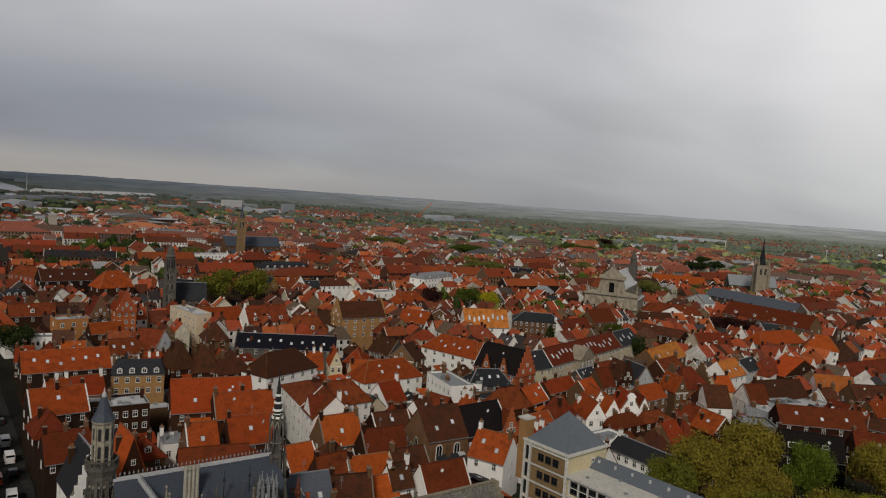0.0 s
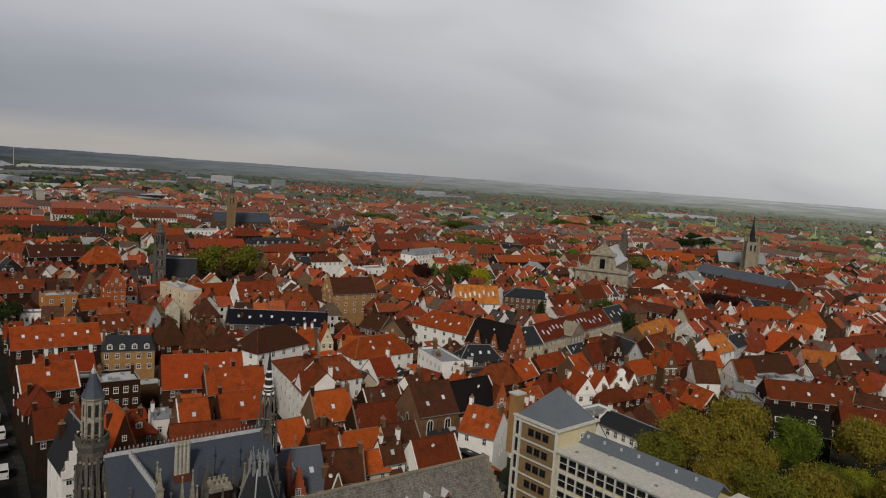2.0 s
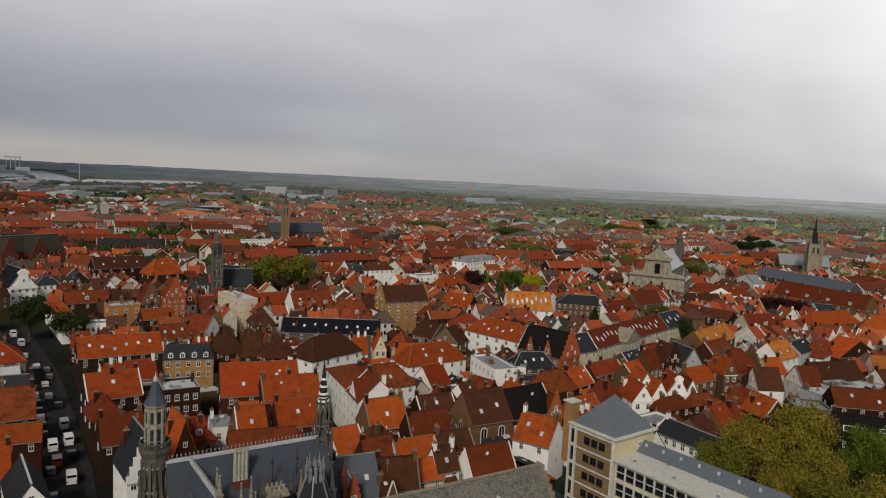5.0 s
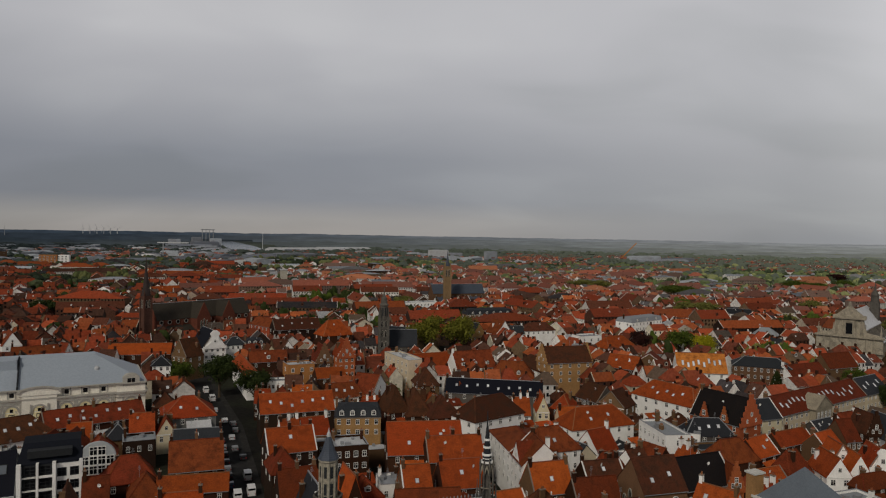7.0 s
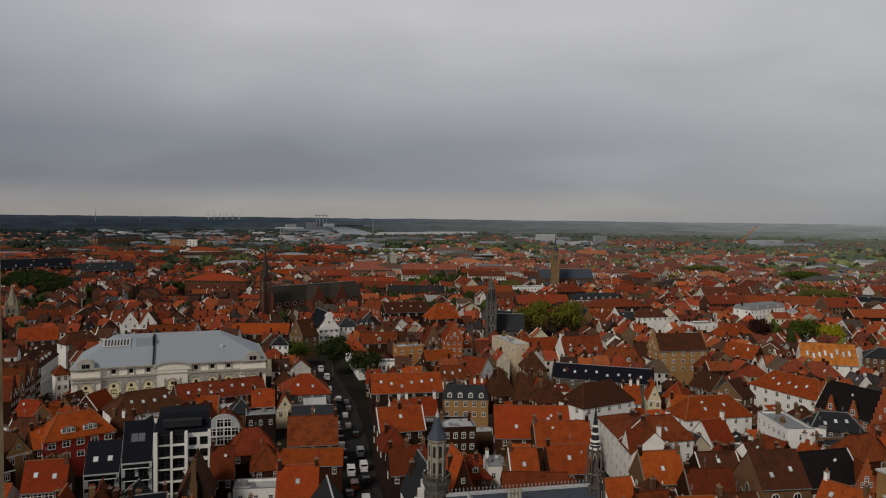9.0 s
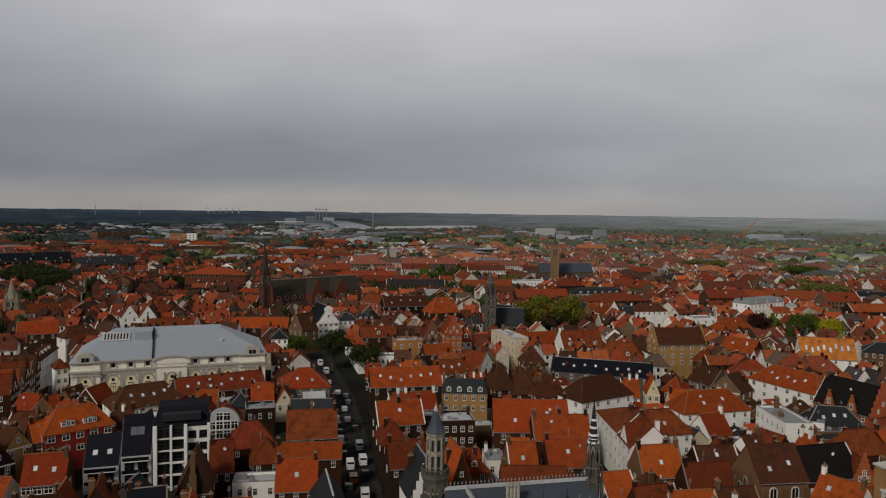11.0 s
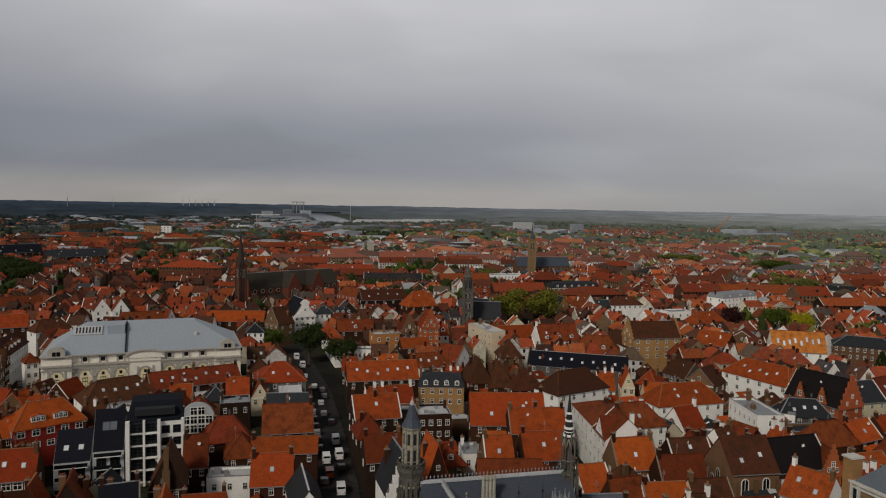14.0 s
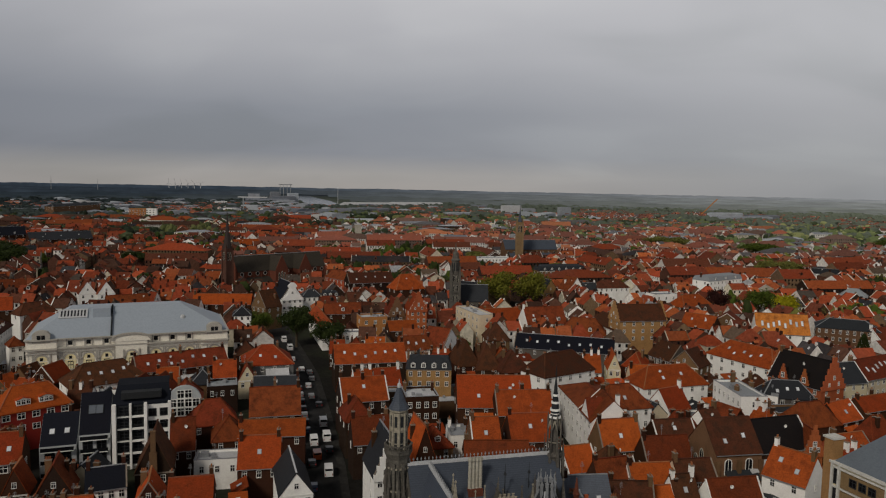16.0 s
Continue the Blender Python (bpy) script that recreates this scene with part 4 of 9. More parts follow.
# tops climb with distance to lift the woods to the view's horizon
skyline(2600, 0.0, 13.0, 5, "near_haze_belt", "distant belt of woods, dark haze blue in the colour")
skyline(3000, 0.0, 14.0, 3, "near_haze_belt", "distant belt of woods, dark haze blue in the colour")
skyline(3500, 0.0, 17.0, 8, "near_haze_belt", "distant belt of woods, dark haze blue in the colour")
skyline(4000, 3.0, 26.0, 13, "mid_haze_belt", "far woods in painted haze blue-green, raised to the horizon")
skyline(4400, 8.0, 36.0, 19, "mid_haze_belt", "far woods in painted haze blue-green, raised to the horizon")
skyline(4800, 20.0, 52.0, 27, "far_haze_belt", "wooded skyline along the whole horizon, painted haze blue-grey")
# flat land tilted up here so that it fills the view to the horizon
rise = Solid()
for i in range(180):
    a, b = math.tau * i / 180, math.tau * (i + 1) / 180
    rise.face([(4350 * math.cos(a), 4350 * math.sin(a), -0.5), (4350 * math.cos(b), 4350 * math.sin(b), -0.5), (4890 * math.cos(b), 4890 * math.sin(b), 34.0), (4890 * math.cos(a), 4890 * math.sin(a), 34.0)])
tagged(part("backdrop", rise, ["mid_haze_belt"]), "far ground ring tilted up to meet the view's horizon", "backdrop", "", "structure")


def belfry():
    """The stone tower under the camera, with the jambs of the opening that it looks out of."""
    s = Solid()
    s.box(0.6, -4.0, 0, 11.0, 10.0, 68.6)
    for x0, x1 in ((-4.9, -1.213), (4.8, 6.1)):
        s.box((x0 + x1) / 2, 0.65, 68.604, x1 - x0, 0.7, 4.2)
    s.box(0.6, 0.65, 72.81, 11.0, 0.7, 1.0)
    tagged(part("wall_belfry", s, ["belfry_stone"]), "weathered brown stone of the bell tower's opening", "wall", "", "structure")


belfry()

# ---- landmarks ----
def theatre():
    w, d, h = 63.5, 32.0, 17.0
    ob = thing("theatre", -139.5, 244.5, 28.5, "cream stone neo-renaissance theatre under a broad pale grey metal roof", "theatre")
    HOUSES.append((-139.5, 244.5, 28.5, w + 4, d + 4))
    s = Solid()
    s.box(0, 0, 0, w, d, h - 3.2)
    s.box(0, 0, h - 3.2, w - 0.6, d - 0.6, 3.0)
    for e in (-1, 1):
        s.box(e * (w / 2 - 4.5), -d / 2 - 0.5, 0, 9.0, 1.0, h - 0.6)
    s.box(0, -d / 2 - 0.4, 0, 10.0, 0.8, h - 0.9)
    part("wall", s, ["theatre_wall"], ob)
    for z, hh, o in ((h - 3.5, 0.55, 0.9), (h - 0.35, 0.4, 0.6), (h - 4.8, 0.3, 0.35), (6.2, 0.4, 0.4)):
        c = Solid()
        c.box(0, 0, z, w + 2 * o, d + 2 * o, hh)
        for e in (-1, 1):
            c.box(e * (w / 2 - 4.5), -d / 2 - 0.5 - o, z + 0.02, 9.4, 1.2, hh)
        part("cornice", c, ["theatre_stone"], ob, "moulded grey stone cornice, darkened in colour for its shadow")
    r = Solid()
    a, b, e = w / 2 + 0.2, d / 2 + 0.2, w / 2 - 15.0
    r.sheet([[(-a, -b, h), (a, -b, h), (e, -2, h + 8), (-e - 3, -2, h + 8)], [(a, b, h), (-a, b, h), (-e - 3, 4, h + 8), (e, 4, h + 8)], [(a, -b, h), (a, b, h), (e, 4, h + 8), (e, -2, h + 8)], [(-a, b, h), (-a, -b, h), (-e - 3, -2, h + 8), (-e - 3, 4, h + 8)], [(-e - 3, -2, h + 8), (e, -2, h + 8), (e, 4, h + 8), (-e - 3, 4, h + 8)]], 0.3)
    part("roof", r, ["zinc_roof"], ob)
    for i in range(30):
        u = -a + 2 + i * (2 * a - 4) / 29
        top = min(1.0, (a - abs(u)) / 15.0)
        q = Solid()
        q.beam((u, -b, h + 0.05), (u, -b + (b - 2) * top, h + 8 * top + 0.05), 0.02, 0.018)
        part("standing_seam", q, ["zinc_roof"], ob)
    v = Solid()
    v.box(-9.6, -4.6, h + 3.4, 5.6, 5.4, 4.7)
    part("roof_housing", v, ["zinc_roof"], ob, "boxy grey metal housing on the roof")
    v = Solid()
    v.beam((-6.3, -16.2, h + 0.2), (-6.3, -2.0, h + 8.3), 0.5, 0.9)
    part("fire_wall", v, ["slate"], ob, "dark upstanding seam across the roof")
    g = Solid()
    g.box(0, 0, 0, 9.0, 4.6, 0.7)
    part("roof_grille", g, ["pale"], ob, "white louvred ventilator", pose(-18.6, -5.2, h + 5.9, 29.0))
    for i in range(8):
        g = Solid()
        g.box(-3.6 + i * 1.03, 0, 0.7, 0.5, 3.2, 0.06)
        part("louvre", g, ["slate"], ob, "", pose(-18.6, -5.2, h + 5.9, 29.0))
    v = Solid()
    v.tube(17, -9.0, [(0.9, h + 3.0), (0.9, h + 4.4), (0.5, h + 4.9)], 10)
    part("roof_vent", v, ["pale"], ob)
    def half_round(name, u, y, z, r0, r1, thick, mat, label=""):
        """A half ring (or, with r0 = 0, a half disc) standing on the front."""
        q = Solid()
        n = 14
        outer = [(u + r1 * math.cos(math.pi * k / n), z + r1 * math.sin(math.pi * k / n)) for k in range(n + 1)]
        if r0:
            inner = [(u + r0 * math.cos(math.pi * k / n), z + r0 * math.sin(math.pi * k / n)) for k in range(n + 1)]
            for k in range(n):
                q.plate([outer[k], outer[k + 1], inner[k + 1], inner[k]], y, thick)
        else:
            q.plate(outer, y, thick)
        part(name, q, [mat], ob, label)

    front = -d / 2
    spots = [(e * (7.8 + k * 5.5), 0.0) for e in (-1, 1) for k in range(4)] + [(-w / 2 + 4.5, 1.0), (w / 2 - 4.5, 1.0), (0.0, 0.8)]
    for u, off in spots:
        y = front - off
        half_round("lunette", u, y - 0.06, 9.9, 0, 1.75, 0.1, "theatre_yellow", "cream half-round panel over the window")
        half_round("arch_moulding", u, y - 0.22, 9.9, 1.75, 2.35, 0.3, "theatre_stone", "grey stone arch moulding")
        part("window", WINDOW_DARK, None, ob, "", pose(u, y, 5.6) @ Matrix.Diagonal((1.7, 1.4, 3.6, 1)))
        part("window", WINDOW_DARK, None, ob, "", pose(u, y - 0.06, 9.95) @ Matrix.Diagonal((0.9, 1, 1.0, 1)))
        q = Solid()
        q.box(u, y - 0.02, 5.0, 3.4, 0.14, 4.6)
        part("bay_panel", q, ["theatre_yellow"], ob, "cream panel round the tall window")
        for e in (-1, 1):
            q = Solid()
            q.box(u + e * 2.45, y - 0.12, 4.8, 0.5, 0.4, 7.4)
            q.box(u + e * 2.45, y - 0.2, 9.6, 0.75, 0.6, 0.3)
            part("pilaster", q, ["theatre_stone"], ob)
        if off == 0.0:
            part("window", WINDOW_DARK, None, ob, "", pose(u, front + 0.28, h - 2.35) @ Matrix.Diagonal((1.3, 1, 1.4, 1)))
            for e in (-1, 1):
                q = Solid()
                q.box(u + e * 1.1, front + 0.2, h - 2.9, 0.4, 0.3, 2.4)
                part("attic_pilaster", q, ["theatre_stone"], ob)
    p = Solid()
    n = 14
    p.plate(([(-6.2, h - 2.0)] + [(-6.2 * math.cos(math.pi * k / n), h - 1.2 + 1.9 * math.sin(math.pi * k / n)) for k in range(n + 1)] + [(6.2, h - 2.0)])[::-1], front - 1.0, 1.6)
    part("pediment", p, ["theatre_wall"], ob, "low curved stone pediment over the middle bays")
    p = Solid()
    for k in range(n):
        a0, a1 = math.pi * k / n, math.pi * (k + 1) / n
        p.plate([(6.5 * math.cos(a0), h - 1.2 + 2.15 * math.sin(a0)), (6.5 * math.cos(a1), h - 1.2 + 2.15 * math.sin(a1)), (5.6 * math.cos(a1), h - 1.2 + 1.6 * math.sin(a1)), (5.6 * math.cos(a0), h - 1.2 + 1.6 * math.sin(a0))], front - 1.4, 0.9)
    part("pediment_moulding", p, ["theatre_stone"], ob)
    for u in (-w / 2 + 4.5, w / 2 - 4.5):
        p = Solid()
        p.plate(([(-2.6, h - 1.0), (-2.6, h + 1.9)] + [(-2.2 * math.cos(math.pi * k / n), h + 2.1 + 0.9 * math.sin(math.pi * k / n)) for k in range(n + 1)] + [(2.6, h + 1.9), (2.6, h - 1.0)])[::-1], front - 1.2, 2.2)
        pd = part("attic_dormer", p, ["theatre_stone"], ob, "carved stone dormer with a curved hood", pose(u, 0, 0))
        for e in (-0.65, 0.65):
            part("window", WINDOW_DARK, None, pd, "", pose(e, front - 1.2, h - 0.2) @ Matrix.Diagonal((1.1, 1, 1.7, 1)))


theatre()


def pinnacle(parent, x, y, z, r, hgt, mat="gothic_stone", name="pinnacle"):
    s = Solid()
    s.box(x, y, z - 1.5, r * 2, r * 2, 1.5 + hgt * 0.4)
    s.box(x, y, z + hgt * 0.4, r * 2.5, r * 2.5, 0.14)
    s.tube(x, y, [(r * 1.15, z + hgt * 0.4 + 0.12), (r * 0.55, z + hgt * 0.68), (r * 0.7, z + hgt * 0.7), (r * 0.5, z + hgt * 0.74), (0.05, z + hgt)], 4, 0, math.pi / 4)
    s.tube(x, y, [(0.05, z + hgt - 0.1), (r * 0.45, z + hgt), (r * 0.45, z + hgt + 0.12), (0.03, z + hgt + 0.35)], 6)
    return part(name, s, [mat], parent)


def court():
    """The neo-gothic court: ridge from the turret to the fleche, with a cross wing towards the square."""
    ax, ay, bx, by = -21.0, 112.4, 7.6, 123.5
    L = math.hypot(bx - ax, by - ay)
    turn = math.degrees(math.atan2(by - ay, bx - ax))
    ob = thing("gothic_court", (ax + bx) / 2, (ay + by) / 2, turn, "neo-gothic dark stone court with blue-grey slate roofs and pinnacles", "courthouse")
    HOUSES.append(((ax + bx) / 2, (ay + by) / 2 - 5, turn, L + 2, 24))
    h, top, d = 15.0, 24.0, 15.0
    s = Solid()
    a, b = L / 2, d / 2 + 0.4
    left = -a + 4.2
    s.box((a + left) / 2, 0, 0, a - left, d, h)
    part("wall", s, ["gothic_stone"], ob)
    for e in (left + 0.3, a - 0.3):
        g = Solid()
        g.plate([(-d / 2, h), (d / 2, h), (0, top - 0.3)][::-1], -0.25, 0.5)
        part("gable", g, ["gothic_stone"], ob, "", pose(e, 0, 0, 0, 0, 90))
    r = Solid()
    r.sheet([[(left, -b, h - 0.4), (a, -b, h - 0.4), (a, 0, top), (left, 0, top)], [(a, b, h - 0.4), (left, b, h - 0.4), (left, 0, top), (a, 0, top)]], 0.25)
    part("roof", r, ["court_slate"], ob)
    c = Solid()
    c.beam((left, 0, top + 0.05), (a, 0, top + 0.05), 0.6, 0.45)
    part("ridge_capping", c, ["pale"], ob, "pale lead ridge capping")
    n = 40
    for i in range(n):
        u = left + 0.4 + i * (a - left - 0.8) / (n - 1)
        k = Solid() if i == 0 else k
        if i == 0:
            k.tube(0, 0, [(0.05, 0), (0.05, 0.35), (0.14, 0.42), (0.14, 0.5), (0.03, 0.8)], 4)
            crest = k.mesh("crest_spike", ["zinc"])
        part("crest_spike", crest, None, ob, "", pose(u, 0, top + 0.28))
    # cross wing towards the square
    wx = -7.3
    r = Solid()
    r.sheet([[(wx - 5.3, 0, h - 0.4), (wx - 5.3, -15.6, h - 0.4), (wx, -15.6, top - 0.5), (wx, 0, top - 0.5)], [(wx + 5.3, -15.6, h - 0.4), (wx + 5.3, 0, h - 0.4), (wx, 0, top - 0.5), (wx, -15.6, top - 0.5)]], 0.25)
    r.beam((wx, -15.6, top - 0.4), (wx, 0, top - 0.4), 0.55, 0.4, 1)
    part("wing_roof", r, ["court_slate", "pale"], ob)
    for i in range(18):
        part("crest_spike", crest, None, ob, "", pose(wx, -15.2 + i * 0.85, top - 0.2))
    s = Solid()
    s.box(wx, -10.6, 0, 10.0, 9.4, h)
    s.plate([(wx - 5.0, h), (wx + 5.0, h), (wx, top - 0.8)][::-1], -15.3, 0.6)
    part("wing_wall", s, ["gothic_stone"], ob)
    for u, v, z, hh in ((wx - 5.2, -15.4, 16.0, 7.5), (wx + 5.2, -15.4, 16.0, 7.5), (wx, -15.5, 22.5, 4.5), (wx - 5.4, -8.6, 15.5, 6.5), (wx + 5.4, -8.4, 15.5, 6.5), (-0.2, -7.9, 15.0, 7.5), (wx + 2.4, -6.0, 18.5, 5.5), (11.6, -8.0, 15.5, 6.0), (8.0, -7.9, 15.5, 6.5)):
        pinnacle(ob, u, v, z, 0.42, hh, "church_stone")
    # chimney stacks of clustered stone flues
    for u, v, z0, z1 in ((-0.4, -3.4, 16.2, 25.6),):
        s = Solid()
        s.box(u, v, z0, 2.5, 1.3, (z1 - z0) * 0.45)
        for i in range(4):
            s.tube(u - 0.9 + i * 0.6, v, [(0.34, z0 + (z1 - z0) * 0.45), (0.28, z1 - 0.7), (0.4, z1 - 0.5), (0.4, z1)], 8, 1)
        part("chimney", s, ["church_brick", "pale_stone"], ob, "tall stack of clustered pale stone flues on brick")
    s = Solid()
    s.box(3.6, -8.4, 10, 3.0, 2.4, 9.2)
    s.box(3.6, -8.4, 19.2, 3.5, 2.9, 0.5, 1)
    s.box(3.6, -8.4, 19.7, 3.2, 2.6, 0.5, 1)
    part("chimney", s, ["darkbrick", "church_stone"], ob, "broad brick stack with a carved stone crown")
    for i in range(8):
        s = Solid()
        s.tube(0, 0, [(0.24, 0), (0.2, 0.6), (0.26, 0.7)], 8)
        part("chimney_pot", s, ["church_stone"], ob, "", pose(2.5 + 0.72 * (i % 4), -9.0 + 1.2 * (i // 4), 20.2))
    # steep dormers on the slope
    for u in (2.6, 9.0, 12.6):
        s = Solid()
        s.box(0, 1.6, 0, 2.0, 3.6, 2.6)
        s.plate([(-1.25, 2.4), (1.25, 2.4), (0, 5.4)][::-1], -0.3, 0.4)
        s.sheet([[(-1.2, 4.5, 2.5), (-1.2, -0.2, 2.5), (0, -0.2, 5.0), (0, 4.5, 5.0)], [(1.2, -0.2, 2.5), (1.2, 4.5, 2.5), (0, 4.5, 5.0), (0, -0.2, 5.0)]], 0.15, 1)
        dm = part("dormer", s, ["gothic_stone", "court_slate"], ob, "steep gothic stone dormer", pose(u, -6.2, h + 1.0))
        part("window", WINDOW_DARK, None, dm, "", pose(0, -0.3, 0.5) @ Matrix.Diagonal((1.2, 1, 1.9, 1)))
        pinnacle(dm, 0, -0.1, 5.3, 0.14, 1.6)
    # conical roof with ribs near the fleche
    s = Solid()
    s.tube(9.6, -9.5, [(3.6, 12.0), (3.6, 15.0), (3.9, 15.0), (1.3, 22.0), (1.5, 22.2), (1.5, 22.6)], 6, 0)
    part("corner_roof", s, ["slate"], ob)
    for i in range(6):
        a6 = math.tau * i / 6
        s = Solid()
        s.beam((9.6 + 3.9 * math.cos(a6), -9.5 + 3.9 * math.sin(a6), 15.05), (9.6 + 1.3 * math.cos(a6), -9.5 + 1.3 * math.sin(a6), 22.05), 0.2, 0.2)
        part("roof_rib", s, ["zinc"], ob, "pale lead roof rib")
    for i in range(10):
        a6 = math.tau * i / 10
        pinnacle(ob, 9.6 + 1.35 * math.cos(a6), -9.5 + 1.35 * math.sin(a6), 22.4, 0.2, 1.5 + 0.6 * (i % 2), "zinc", "finial")
    for u, v, z, rr, hh in ((-a + 6, -8.6, 15, 0.55, 7.0), (-5.6, -15.0, 17, 0.55, 6.0), (1.8, -15.0, 16, 0.5, 6.0), (6.0, -8.2, 15.5, 0.45, 6.5), (13.2, -8.2, 15, 0.6, 7.5), (-12.4, -12.5, 16.5, 0.5, 6.0), (3.0, -7.6, 16, 0.45, 5.5), (-0.3, -13.6, 20.5, 0.4, 4.0)):
        pinnacle(ob, u, v, z, rr, hh)
    for u in (4.4, 8.6):
        s = Solid()
        s.tube(u, -4.6, [(0.09, 18), (0.07, 22.6), (0.3, 22.8), (0.05, 23.3), (0.03, 24.6)], 6)
        part("finial", s, ["iron"], ob, "slender dark iron roof finial")
    for i in range(10):
        part("window", WINDOW_STONE, None, ob, "", pose(-a + 2 + i * (2 * a - 4) / 9, -d / 2, 9.0) @ Matrix.Diagonal((1.6, 1, 3.4, 1)))


court()


def stair_turret():
    ob = thing("stair_turret", -18.7, 114.4, 12, "octagonal grey stone stair turret with a gallery and slate spire", "turret")
    s = Solid()
    s.tube(0, 0, [(1.85, 0), (1.85, 23.4), (1.95, 25.0), (2.35, 26.0), (2.35, 26.5)], 8)
    for i in range(8):
        a = math.tau * (i + 0.5) / 8
        s.box(1.85 * math.cos(a), 1.85 * math.sin(a), 0, 0.5, 0.42, 24.4, 0, a)
        s.box(1.74 * math.cos(a + 0.393), 1.74 * math.sin(a + 0.393), 20.6, 0.1, 0.5, 2.6, 1, a + 0.393)
        s.box(1.74 * math.cos(a + 0.393), 1.74 * math.sin(a + 0.393), 16.2, 0.1, 0.5, 2.6, 1, a + 0.393)
    part("shaft", s, ["gothic_stone", "iron"], ob)
    for i in range(8):
        b = math.tau * i / 8
        q = Solid()
        q.box(2.02 * math.cos(b), 2.02 * math.sin(b), 8, 0.62, 0.5, 12.4, 0, b)
        q.tube(2.1 * math.cos(b), 2.1 * math.sin(b), [(0.36, 20.4), (0.4, 20.6), (0.1, 22.4), (0.2, 22.5), (0.02, 23.0)], 4, 0, b)
        part("buttress", q, ["gothic_stone"], ob)
        q = Solid()
        for z in (19.6, 15.2, 23.4):
            q.box(1.88 * math.cos(b + 0.393), 1.88 * math.sin(b + 0.393), z, 0.22, 1.1, 0.28, 0, b + 0.393)
        part("string_course", q, ["church_stone"], ob)
    s = Solid()
    for i in range(8):
        a, b = math.tau * i / 8, math.tau * (i + 1) / 8
        for z, t in ((27.35, 0.2), (26.55, 0.15)):
            s.beam((2.28 * math.cos(a), 2.28 * math.sin(a), z), (2.28 * math.cos(b), 2.28 * math.sin(b), z), 0.25, t)
        for k in range(5):
            f = k / 5
            s.box(2.28 * (math.cos(a) * (1 - f) + math.cos(b) * f), 2.28 * (math.sin(a) * (1 - f) + math.sin(b) * f), 26.6, 0.14, 0.14, 0.7)
    part("gallery", s, ["gothic_stone"], ob, "stone gallery balustrade")
    s = Solid()
    s.tube(0, 0, [(1.38, 26.4), (1.38, 32.7), (1.62, 33.0), (1.62, 33.3)], 8)
    for i in range(8):
        a = math.tau * (i + 0.5) / 8
        s.box(1.28 * math.cos(a), 1.28 * math.sin(a), 26.6, 0.12, 0.5, 0.9, 1, a)
        s.box(1.28 * math.cos(a), 1.28 * math.sin(a), 27.7, 0.12, 0.46, 1.8, 1, a)
        s.box(1.3 * math.cos(a), 1.3 * math.sin(a), 29.75, 0.16, 0.9, 0.25, 0, a)
        s.box(1.28 * math.cos(a), 1.28 * math.sin(a), 30.4, 0.12, 0.46, 1.8, 1, a)
        a = math.tau * i / 8
        s.box(1.38 * math.cos(a), 1.38 * math.sin(a), 26.4, 0.3, 0.28, 6.3, 0, a)
    part("lantern", s, ["church_stone", "iron"], ob, "pierced grey stone upper stage")
    s = Solid()
    s.tube(0, 0, [(1.74, 33.3), (1.1, 34.5), (0.5, 36.4), (0.34, 36.8)], 8)
    part("spire", s, ["court_slate"], ob, "eight-sided grey slate spire")
    s = Solid()
    s.tube(0, 0, [(0.36, 36.8), (0.3, 37.3), (0.12, 37.6), (0.04, 38.2)], 8)
    part("spire_tip", s, ["pale"], ob, "pale lead spire tip")
    for i in range(4):
        a = math.tau * i / 4 + 0.4
        pinnacle(ob, 2.3 * math.cos(a), 2.3 * math.sin(a), 16.5, 0.28, 6.5)


stair_turret()


